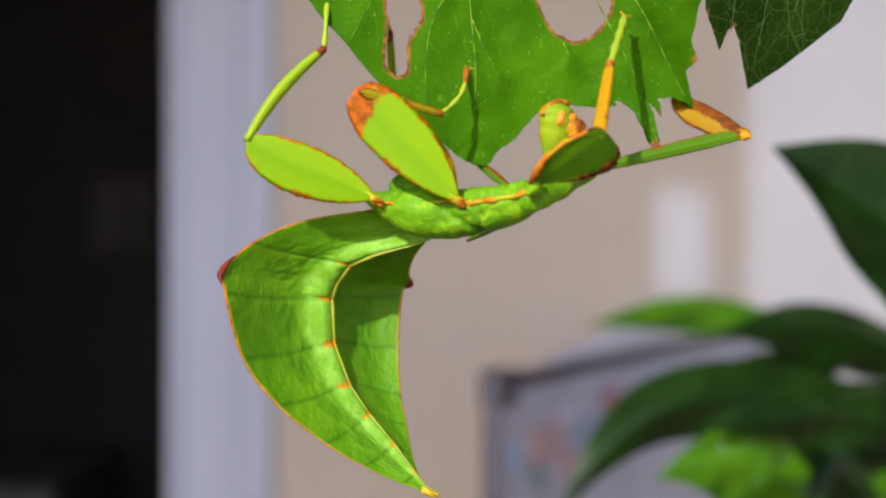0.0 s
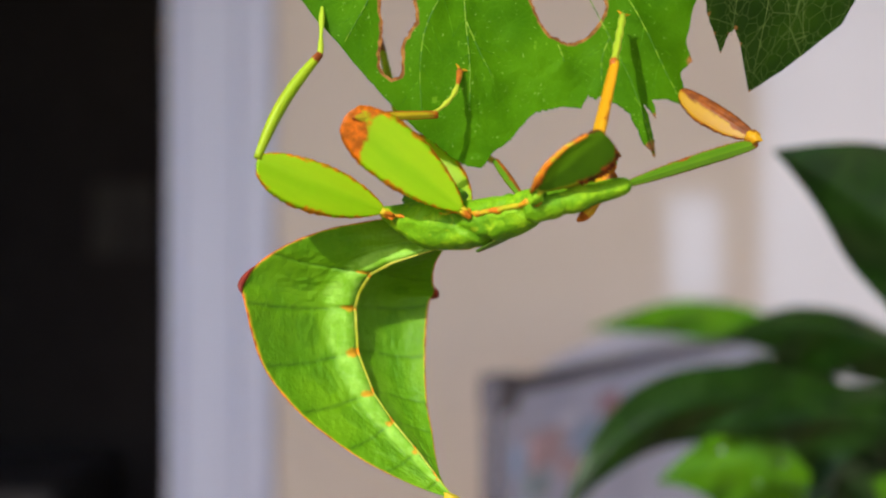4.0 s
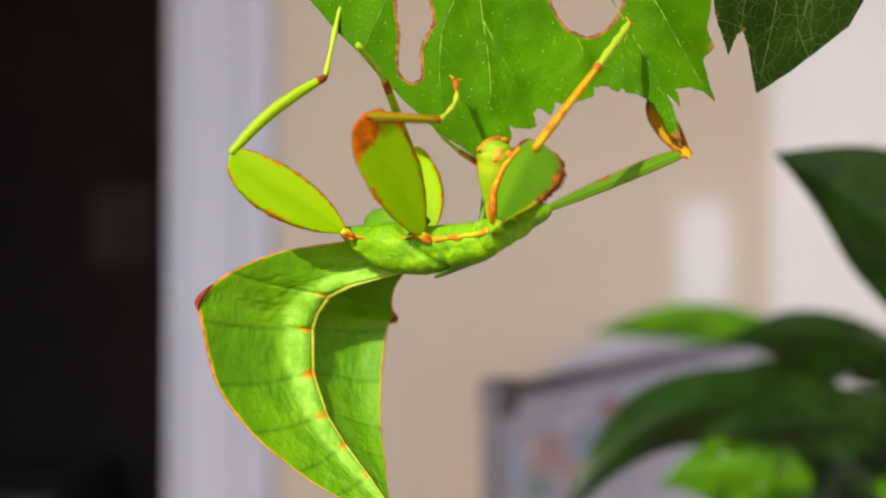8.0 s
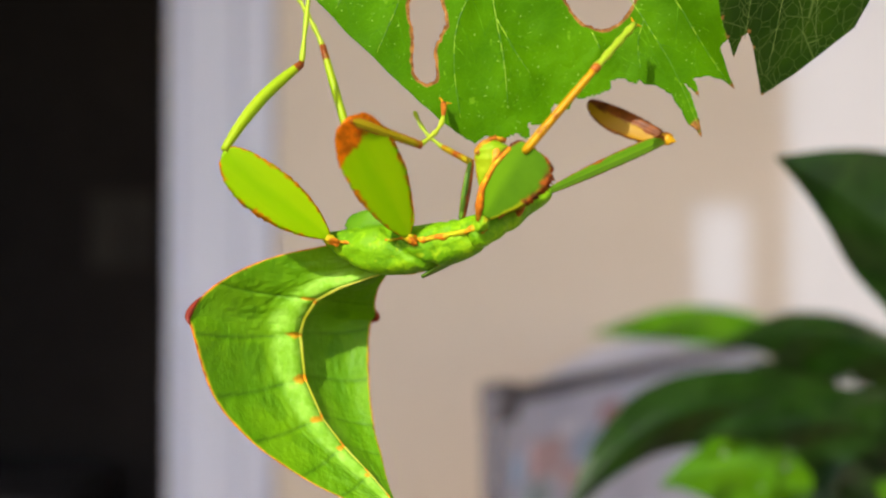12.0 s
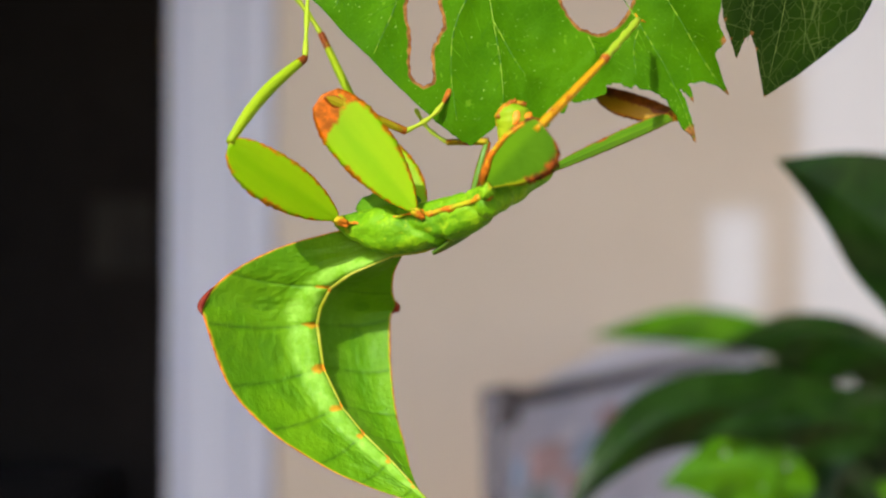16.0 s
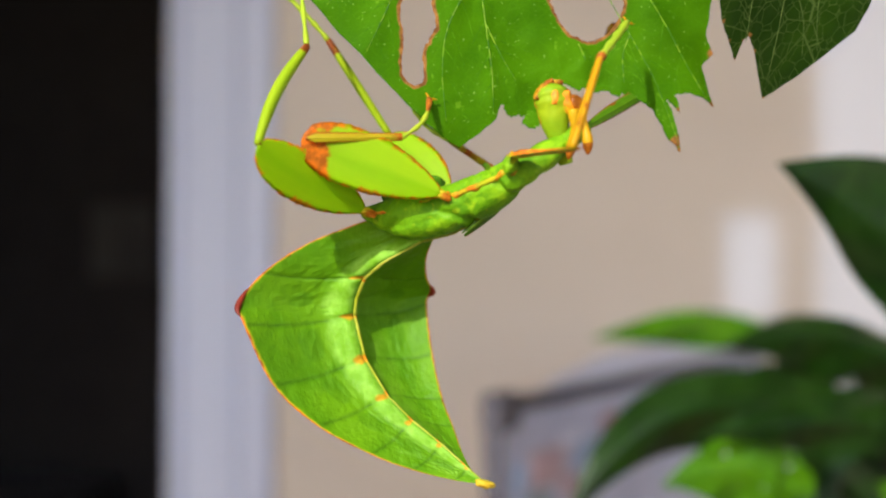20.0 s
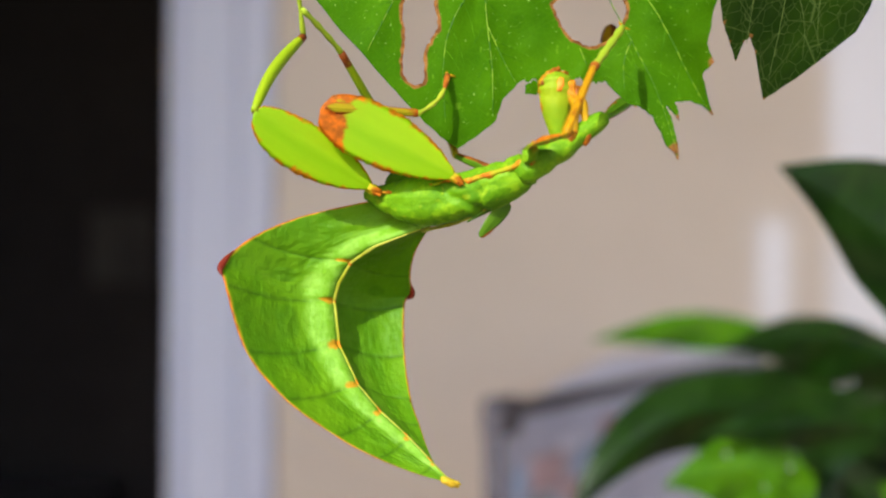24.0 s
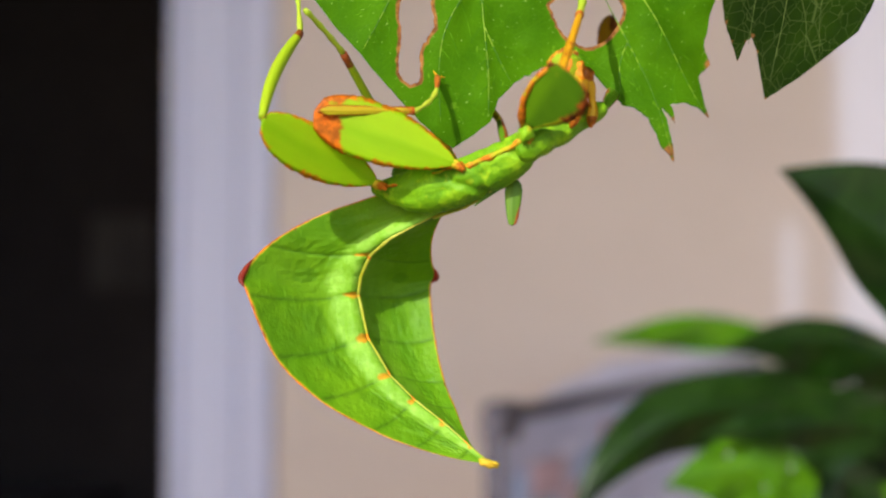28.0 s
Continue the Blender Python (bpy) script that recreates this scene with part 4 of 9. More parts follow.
def thorax_mesh():
    nu, nv = 63, 40
    verts, faces, pat = [], [], []
    for i in range(nu + 1):
        u = i / nu
        d = (TH[min(i + 1, nu)] - TH[max(i - 1, 0)]).normalized()
        a = (Vector((0, 0, 1)) - d * d.z).normalized()
        b = d.cross(a)
        for k in range(nv):
            g = 2 * math.pi * k / nv
            fold = sum(dep * math.exp(-((u - at_u - lean * math.cos(g)) / w) ** 2) for at_u, lean, w, dep in ((0.16, 0.08, 0.02, 0.07), (0.30, 0.12, 0.022, 0.11), (0.52, -0.14, 0.026, 0.14), (0.66, 0.10, 0.018, 0.08), (0.76, 0.12, 0.02, 0.10), (0.90, -0.06, 0.018, 0.10)))
            groove = 0.10 * math.exp(-((math.sin(g) - 0.25) / 0.12) ** 2) * (0.5 + 0.5 * math.cos(g) > 0.4) + 0.07 * math.exp(-((math.cos(g) + 0.35) / 0.10) ** 2)
            rough = 0.035 * noise.noise(Vector((u * 5, 1.3 * math.cos(g), 1.3 * math.sin(g) + 4))) + 0.018 * noise.noise(Vector((u * 9, 2 * math.cos(g), 2 * math.sin(g)))) + 0.014 * noise.noise(Vector((u * 30, 5 * math.cos(g), 5 * math.sin(g))))
            r = TR[i].x * (1.03 - fold - groove + rough) * (0.25 if i in (0, nu) else 1.0)
            verts.append((TH[i] + a * (r * 0.97 * math.cos(g)) + b * (r * math.sin(g))) * MM)
            pat.append(0.34 * math.exp(-((math.cos(g) + 0.92) / 0.12) ** 2) * (u < 0.6) + (0.40 if u > 0.42 else 0.28) * math.exp(-((math.cos(g) - 0.35) / 0.22) ** 2))
    for i in range(nu):
        for k in range(nv):
            k2 = (k + 1) % nv
            faces.append((i * nv + k, i * nv + k2, (i + 1) * nv + k2, (i + 1) * nv + k))
    faces += [tuple(range(nv - 1, -1, -1)), tuple(range(nu * nv, (nu + 1) * nv))]
    return to_mesh("thorax", verts, faces, {"patch": pat, "rim": [0.0] * len(verts)})


part("thorax", thorax_mesh(), m_thorax, insect)
# raised orange ridge lines along the near flank and the dark dome of the back
for a, b, r in ((HIP_REAR, HIP_MID, 0.18), (HIP_MID, HIP_FRONT, 0.36)):
    a, b = Vector(a), Vector(b)
    line = spline([a + Vector((0.4, 1.0, -0.3)), a.lerp(b, 0.3) + Vector((0, 1.25, -0.75)), a.lerp(b, 0.7) + Vector((0, 1.15, -0.5)), b + Vector((0, 0.9, -0.2))], 40)
    line = [p + Vector((0, 0, 0.16 * noise.noise(Vector((k * 0.35, r * 40, 1))))) for k, p in enumerate(line)]
    part("flank_ridge", tube("flank_ridge", line, lambda u, r=r: r * (0.85 + 0.7 * noise.noise(Vector((u * 11, r * 50, 0)))), 8, up=(0, 1, 0), patch=lambda u, g: 0.54), m_ridge, insect, "orange speckled ridge")
for x, y, z, rx, ry, rz in ((-2.6, 0.2, 0.5, 3.8, 2.2, 2.1),):
    c = part("back_dome", lump("back_dome", (rx, ry, rz), x, 0.22, segs=32), m_dome, insect)
    c.matrix_local = pose(x * MM, y * MM, z * MM, 0, -6, -22)
# yellow seam under the thorax, and the small wing stubs beside it
seam = spline([KEEL[2] + Vector((0, -0.2, 0)), (1.6, -2.2, -4.35), (4.0, -3.9, -3.4), (6.2, -5.4, -2.2)], 30)
part("under_seam", tube("under_seam", seam, lambda u: 0.30 * (1 - 0.6 * u) * (0.8 + 0.5 * noise.noise(Vector((u * 14, 3, 0)))), 8, up=(0, 1, 0), patch=lambda u, g: 0.3 + 0.25 * noise.noise(Vector((u * 9, 0, 6)))), m_keel, insect, "pale yellow seam with orange spots")
limb["wing_stub"] = part("wing_stub", blade("wing_stub", 5.0, lambda u: 0.15 + 0.95 * bell(u, 0.3, 0.8) * (1 - 0.35 * u), lambda u: 0.15 + 0.75 * bell(u, 0.35, 0.8) * (1 - 0.35 * u), 0.14, nu=24, jag=0.08, seed=8, patch=lambda u, v: max(0.0, 0.9 * v) * max(0.0, u - 0.15) * 1.6), m_stub, insect, "small green wing stub with a rusty tip")
spine = part("wing_stub", blade("wing_stub", 3.6, lambda u: 0.08 + 0.42 * (1 - u), lambda u: 0.08 + 0.28 * (1 - u), 0.12, nu=14, seed=9), m_stub, insect, "thin dark green spine")
spine.matrix_local = pose(5.4 * MM, -4.0 * MM, -2.6 * MM, 70, 146, 0)
for p, tilt in ((HIP_REAR, 30), (HIP_MID, 40), (HIP_FRONT, 50)):
    c = part("hip_joint", lump("hip_joint", (1.0, 0.5, 0.5) if tilt < 50 else (0.6, 0.4, 0.5), 2 + tilt, 0.6, lambda d: 0.42 + 0.3 * d.x, segs=24), m_ridge, insect, "green and orange hip joint")
    c.matrix_local = Matrix.Translation((Vector(p) + Vector((0.1, 0.3, -0.2))) * MM) @ pose(0, 0, 0, 0, tilt, 0)


def seg(key, name, me, material, label=""):
    limb[key] = part(name, me, material, insect, label)
    return limb[key]


def wave_path(length, sag, n=16, side=0.0):
    return [(length * i / (n - 1), side * math.sin(math.pi * i / (n - 1)), sag * math.sin(math.pi * i / (n - 1))) for i in range(n)]


def leg_blade(length, up, low, peak_up=0.55, peak_low=0.5, power=1.05, neck=1.7, **kw):
    return blade("femur", length, lambda u: 0.3 + up * bell(u, peak_up, neck if u < peak_up else power), lambda u: 0.3 + low * bell(u, peak_low, neck if u < peak_low else power), 0.2, **kw)


coxa = part("coxa", lump("coxa", (0.75, 0.7, 1.15), 12, 0.45, lambda d: 0.36 + 0.25 * d.z, segs=24), m_thorax, insect, "orange and green base of the front leg")
coxa.matrix_local = pose(8.3 * MM, -10.2 * MM, 1.7 * MM, 0, 20, 0)
# near legs
seg("rear_femur", "femur", leg_blade(LEN["rear_femur"], 2.9, 2.0, 0.62, 0.5, jag=0.05, seed=1, patch=lambda u, v: max(0.0, (v - 0.7) * 0.9) + max(0.0, (u - 0.8) * 1.2)), m_femur, "flat leaf-like yellow-green thigh with an orange rim")
seg("rear_tibia", "tibia", tube("tibia", wave_path(LEN["rear_tibia"], 0, side=0.7, n=28), lambda u: 0.50 + 0.34 * math.sin(math.pi * u) ** 0.8, 12, 0.8, up=(0, 1, 0),
    patch=lambda u, g: min(0.8, max(0.0, (u - 0.84) * 6)) + max(0.0, 0.5 - u * 9), rim=lambda u, g: 0.93 * math.exp(-((g - 3.14) / 0.4) ** 2)), m_shin)
seg("rear_tarsus", "tarsus", tube("tarsus", wave_path(LEN["rear_tarsus"] + 5.5, 0.2), lambda u: 0.28 + 0.07 * math.sin(u * 22) + 0.1 * (u > 0.9), 8, up=(0, 1, 0), patch=lambda u, g: 0.7 * (u < 0.06)), m_foot)
seg("mid_femur", "femur", leg_blade(LEN["mid_femur"] + 0.5, 2.8, 2.9, 0.66, 0.62, jag=0.05, seed=2, power=0.85, patch=lambda u, v: max(0.0, (u - 0.62 + 0.12 * v) * 2.6) + max(0.0, (-v - 0.62) * 1.3) * (u > 0.12)), m_femur, "flat yellow-green thigh with an orange blotched end")
seg("mid_tibia", "tibia", blade("tibia", LEN["mid_tibia"] + 0.3, lambda u: (0.70 - 0.25 * u) * min(1, 0.25 + u * 7), lambda u: (0.52 - 0.18 * u) * min(1, 0.25 + u * 7), 0.3, nu=44, jag=0.06, seed=6, patch=lambda u, v: 0.3 + max(0, 0.35 - 3 * u) + max(0, u - 0.82) * 2.4 + 0.2 * max(0, abs(v) - 0.6)), m_midshin, "brown tapering shin")
seg("mid_tarsus", "tarsus", tube("tarsus", wave_path(LEN["mid_tarsus"], 0.2, side=-0.9), lambda u: 0.26 + 0.07 * math.sin(u * 24) + 0.14 * (u > 0.88), 8, up=(0, 1, 0), patch=lambda u, g: 0.7 * (u > 0.72)), m_foot)
FF = LEN["front_femur"]
me = blade("femur", FF + 1.0, lambda u: 0.7 + 1.3 * bell(u, 0.5, 1.0), lambda u: 0.8 + 3.1 * bell(u, 0.74, 2.4 if u < 0.74 else 0.8), 0.11, nu=44, nv=8, jag=0.11, seed=3)
# painted shin shadow on the low side; rust on part of the rim
for key, f in (("shin_shade", lambda x, y: min(1.0, max(0.0, 0.5 - y * 0.9))), ("rust", lambda x, y: 1.0 if y > 0 or x > 0.42 * FF else 0.0)):
    at_key = me.attributes.new(key, "FLOAT", "POINT")
    at_key.data.foreach_set("value", np.array([f(v.co.x / MM, v.co.y / MM) for v in me.vertices], dtype=np.float32))
seg("front_femur", "femur", me, m_front_femur, "broad green front thigh, one half shaded, with a rusty toothed rim")
seg("front_tibia", "tibia", tube("tibia", wave_path(LEN["front_tibia"], 0, 24), lambda u: np.interp(u, [0, 0.05, 0.16, 0.5, 0.9, 1], [0.5, 0.76, 0.80, 0.72, 0.62, 0.55]), 14, 0.62, up=(0, 1, 0),
    patch=lambda u, g: 0.46 * math.exp(-((math.sin(g) - 0.9) / 0.4) ** 2) ), m_amber, "flat amber front shin")
seg("front_tarsus", "tarsus", tube("tarsus", wave_path(LEN["front_tarsus"] + 2, 0.2), lambda u: 0.42 + 0.07 * math.sin(u * 24), 8, up=(0, 1, 0), patch=lambda u, g: 0.7 * (u < 0.08)), m_foot)
part("margin_ridge", tube("margin_ridge", [(-0.8, 0.3, 0.1), (0.6, 1.0, 0.2), (2.4, 1.75, 0.1), (5.0, 1.9, 0), (7.4, 1.4, 0)], [0.18, 0.46, 0.32, 0.26, 0.2], 8, up=(0, 0, 1), patch=lambda u, g: 0.62 + 0.3 * noise.noise(Vector((u * 9, g, 2)))), m_ridge, limb["front_femur"], "orange-brown speckled margin")
# two small claws on each near foot
for key, extra in (("rear_tarsus", 5.5), ("mid_tarsus", 0.0), ("front_tarsus", 2.0)):
    end = LEN[key] + extra
    for a in (-1, 1):
        part("claw", tube("claw", [(end - 0.15, 0, 0), (end + 0.35, a * 0.35, 0.05), (end + 0.5, a * 0.75, 0.12)], [0.2, 0.15, 0.06], 6, up=(0, 0, 1)), m_amber, limb[key])
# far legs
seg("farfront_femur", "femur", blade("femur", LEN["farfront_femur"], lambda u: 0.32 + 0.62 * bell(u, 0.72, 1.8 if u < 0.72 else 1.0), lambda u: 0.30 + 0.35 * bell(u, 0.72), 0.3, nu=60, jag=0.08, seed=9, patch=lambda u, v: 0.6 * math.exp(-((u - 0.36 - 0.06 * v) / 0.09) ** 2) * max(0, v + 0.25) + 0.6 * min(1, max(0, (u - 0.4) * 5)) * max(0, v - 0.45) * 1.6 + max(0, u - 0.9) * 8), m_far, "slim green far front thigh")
seg("farfront_tibia", "tibia", blade("tibia", LEN["farfront_tibia"], lambda u: 0.3 + 1.7 * bell(u, 0.6, 1.3), lambda u: 0.25 + 0.75 * bell(u, 0.5), 0.25, nu=60, nv=8, jag=0.08, seed=4, patch=lambda u, v: min(0.9, max(0.30, 0.66 - 0.8 * v)) + 0.35 * max(0, v - 0.8) * 5 + max(0, 0.3 - u)), m_brown, "broad brown and yellow far front shin")
part("knee", lump("knee", (0.9, 0.75, 0.45), 6, 0.4, lambda d: 0.5), m_amber, limb["farfront_tibia"])
seg("farrear_femur", "femur", leg_blade(LEN["farrear_femur"], 2.4, 2.2, jag=0.05, seed=5), m_femur, "flat yellow-green far thigh")
seg("farrear_tibia", "tibia", tube("tibia", wave_path(LEN["farrear_tibia"], 0), lambda u: 0.50 + 0.12 * math.sin(math.pi * u), 10, 0.8, up=(0, 1, 0), patch=lambda u, g: 0.65 * (u > 0.85)), m_shin)
part("tarsus", tube("tarsus", [(LEN["farrear_tibia"] - 0.2 + 7.5 * k / 11, 1.3 * (k / 11) ** 1.3, 0) for k in range(12)], lambda u: 0.30 + 0.06 * math.sin(u * 22), 8, up=(0, 0, 1), patch=lambda u, g: 0.7 * (u < 0.08)), m_foot, limb["farrear_tibia"])
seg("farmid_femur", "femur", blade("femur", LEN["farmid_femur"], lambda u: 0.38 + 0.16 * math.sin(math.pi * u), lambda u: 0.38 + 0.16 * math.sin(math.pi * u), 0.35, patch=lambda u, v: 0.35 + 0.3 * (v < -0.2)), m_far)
seg("farmid_tibia", "tibia", tube("tibia", wave_path(LEN["farmid_tibia"], 0), lambda u: 0.52 - 0.08 * u, 10, 0.8, up=(0, 1, 0), patch=lambda u, g: 0.5), m_midshin)
seg("farmid_tarsus", "tarsus", tube("tarsus", wave_path(LEN["farmid_tarsus"], 0.1, side=0.5), lambda u: 0.24 + 0.05 * math.sin(u * 22), 8, up=(0, 1, 0)), m_foot)
# prothorax and head
PX = LEN["pro_x"]
seg("pro_x", "prothorax", tube("prothorax", spline([(-0.8, 0, 0), (0, 0, 0), (2, 0, 0), (4.5, 0, 0), (6.5, 0, 0), (PX - 0.8, 0, 0), (PX + 0.2, 0, 0)], 40), lambda u: np.interp(u, [0, 0.17, 0.33, 0.5, 0.67, 0.83, 0.93, 1], [0.9, 1.5, 1.75, 1.7, 1.4, 1.05, 0.75, 0.25]) * (1 + 0.10 * noise.noise(Vector((u * 8, 0, 4))) - 0.12 * math.exp(-((u - 0.42) / 0.03) ** 2)), 24, 0.9, up=(0, 1, 0),
    patch=lambda u, g: 0.12 + 0.22 * math.exp(-((u - 0.9) / 0.1) ** 2)), m_thorax)
# upright egg of a head on a narrowing neck: brow, eye, feelers and mouthparts
HEAD = spline([(0.7, 1.0, -6.0), (0.4, 0.6, -4.2), (0.1, 0.3, -2.6), (-0.1, 0.1, -0.8), (-0.15, 0, 0.5), (-0.2, 0, 1.3), (-0.3, 0, 2.0), (-0.3, 0.1, 2.4)], 48)
head = seg("head_x", "head", tube("head", HEAD, lambda u: np.interp(u, [0, 0.15, 0.3, 0.45, 0.58, 0.7, 0.8, 0.88, 0.94, 0.975, 1], [0.75, 0.95, 1.3, 1.7, 1.86, 1.84, 1.66, 1.38, 1.05, 0.7, 0.25]) * (1 + 0.12 * noise.noise(Vector((u * 7, 3, 4)))), 32, 0.85, up=(0, 1, 0),
    patch=lambda u, g: 0.45 * math.exp(-((u - 0.9) / 0.08) ** 2 - ((g - 2.6) / 0.7) ** 2) + 0.42 * math.exp(-((g - 1.3) / 0.8) ** 2) * (u > 0.35) + 0.22), m_head, "yellow-green egg-shaped head with orange blotches")
part("eye", lump("eye", (0.40, 0.25, 0.85), 1, 0.3), m_eye, head, "small orange eye").matrix_local = pose(0.15 * MM, -1.42 * MM, 0.9 * MM, 0, 10, 0)
part("cheek", lump("cheek", (0.95, 0.8, 1.7), 5, 0.4, lambda d: 0.66 + 0.2 * d.x, segs=24), m_head, head, "orange blotched cheek").matrix_local = pose(1.35 * MM, -0.45 * MM, 0.3 * MM, 0, -20, 0)
part("mouth", lump("mouth", (0.8, 0.75, 1.1), 8, 0.45, lambda d: 0.7, segs=20), m_amber, head, "amber mouthparts").matrix_local = pose(2.1 * MM, -0.5 * MM, 0.1 * MM, 0, -35, 0)
for a, x, y, z, ln in ((-44, -1.75, -0.7, 0.9, 2.7), (-20, -0.2, 0.6, 2.0, 1.6)):
    f = part("antenna", tube("antenna", wave_path(ln, 0.35), lambda u: 0.40 - 0.12 * u + 0.05 * math.sin(u * 26), 8, up=(0, 1, 0), patch=lambda u, g: 0.5 + 0.3 * (u > 0.85)), m_amber, head, "short orange feeler")
    f.matrix_local = pose(x * MM, y * MM, z * MM, 0, a, 0)
for a, x, y, ln in ((102, 1.9, -1.0, 5.2), (84, 2.5, -0.3, 4.8)):
    f = part("palp", tube("palp", wave_path(ln, 0.35, 24), lambda u: (0.52 + 0.12 * math.sin(u * 9.5 + 1) - 0.06 * u) * (1 if u < 0.9 else 1 - (u - 0.9) * 6), 10, up=(0, 1, 0), patch=lambda u, g: 0.25 + 0.6 * (u > 0.74)), m_amber, head, "jointed amber mouth feeler with a brown tip")
    f.matrix_local = pose(x * MM, y * MM, -0.6 * MM, 0, a, 0)
# ---- what moves ----
def motions():
    insect_rows = [
        (0,pose(0.00023,0.13396,1.10590,2.7,5.1,4.3)), (0.5,pose(0.00128,0.13410,1.10539,1.0,3.5,2.2)), (1,pose(0.00215,0.13375,1.10581,4.2,1.8,-0.2)),
        (1.5,pose(0.00165,0.13424,1.10596,1.9,1.0,-0.3)), (2,pose(0.00163,0.13394,1.10636,2.3,1.0,-0.2)), (2.5,pose(0.00095,0.13419,1.10627,1.2,1.4,-0.5)),
        (3,pose(0.00178,0.13376,1.10671,2.2,2.8,-1.9)), (3.5,pose(0.00219,0.13445,1.10594,1.7,3.0,-2.4)), (5.5,pose(-0.00326,0.13509,1.10285,5.4,6.2,-1.6)),
        (6,pose(-0.00138,0.13475,1.10473,0.7,3.7,3.2)), (6.5,pose(-0.00277,0.13490,1.10355,2.7,6.0,-1.0)), (7,pose(-0.00334,0.13535,1.10184,6.3,8.0,0.4)),
        (7.5,pose(-0.00313,0.13507,1.10336,0.9,4.2,-1.3)), (8,pose(-0.00324,0.13508,1.10220,1.2,7.2,-1.6)), (8.5,pose(-0.00240,0.13472,1.10286,-1.0,4.4,1.9)),
        (9,pose(-0.00220,0.13443,1.10318,-1.0,3.4,-8.1)), (9.5,pose(-0.00281,0.13491,1.10281,-0.6,6.3,-8.8)), (10,pose(-0.00370,0.13560,1.10273,-1.0,5.4,0.1)),
        (10.5,pose(-0.00499,0.13589,1.10308,4.0,1.2,4.2)), (11,pose(-0.00404,0.13600,1.10381,4.4,0.2,11.3)), (11.5,pose(-0.00417,0.13625,1.10319,6.3,-1.4,-0.4)),
        (12,pose(-0.00558,0.13660,1.10235,3.2,2.8,2.8)), (12.5,pose(-0.00490,0.13623,1.10327,1.8,2.5,2.2)), (14.5,pose(-0.00520,0.13562,1.10311,1.3,3.0,6.2)),
        (15,pose(-0.00425,0.13572,1.10431,0.7,-1.0,0.1)), (15.5,pose(-0.00330,0.13547,1.10476,-1.2,-0.0,0.5)), (16,pose(-0.00465,0.13567,1.10467,-0.7,0.2,-1.2)),
        (16.5,pose(-0.00321,0.13545,1.10483,-1.1,0.4,-0.7)), (17,pose(-0.00438,0.13562,1.10473,-0.8,-0.1,-3.3)), (17.5,pose(-0.00237,0.13549,1.10548,0.9,-2.7,-1.8)),
        (18,pose(-0.00251,0.13540,1.10574,-0.3,-2.4,0.6)), (18.5,pose(-0.00256,0.13525,1.10647,-0.5,-2.8,-1.5)), (19,pose(-0.00295,0.13541,1.10569,0.6,-3.9,-2.5)),
        (19.5,pose(-0.00401,0.13535,1.10438,0.8,1.4,-1.0)), (20,pose(-0.00207,0.13520,1.10666,0.8,-6.2,-2.6)), (20.5,pose(-0.00386,0.13537,1.10656,-2.7,-0.2,0.8)),
        (21,pose(-0.00512,0.13599,1.10468,-3.3,4.2,2.8)), (21.5,pose(-0.00195,0.13556,1.10688,-3.2,-1.9,2.2)), (23.5,pose(-0.00087,0.13441,1.10862,-3.4,-0.9,4.8)),
        (24,pose(-0.00176,0.13431,1.10773,-6.2,1.4,4.3)), (24.5,pose(-0.00097,0.13443,1.10847,-4.4,-0.9,2.0)), (25,pose(-0.00176,0.13452,1.10813,-6.4,-0.8,3.0)),
        (25.5,pose(-0.00093,0.13406,1.10889,-3.8,-1.3,2.6)), (26,pose(-0.00029,0.13348,1.10916,-2.2,-1.5,0.3)), (26.5,pose(-0.00123,0.13386,1.10941,-3.5,-2.8,1.6)),
        (27,pose(-0.00206,0.13443,1.10853,-4.3,-1.6,2.6)), (27.5,pose(-0.00424,0.13484,1.10741,-2.3,-2.7,4.0)), (28,pose(-0.00142,0.13446,1.10954,-3.0,-5.6,-0.0)),]
    walk(insect, insect_rows)
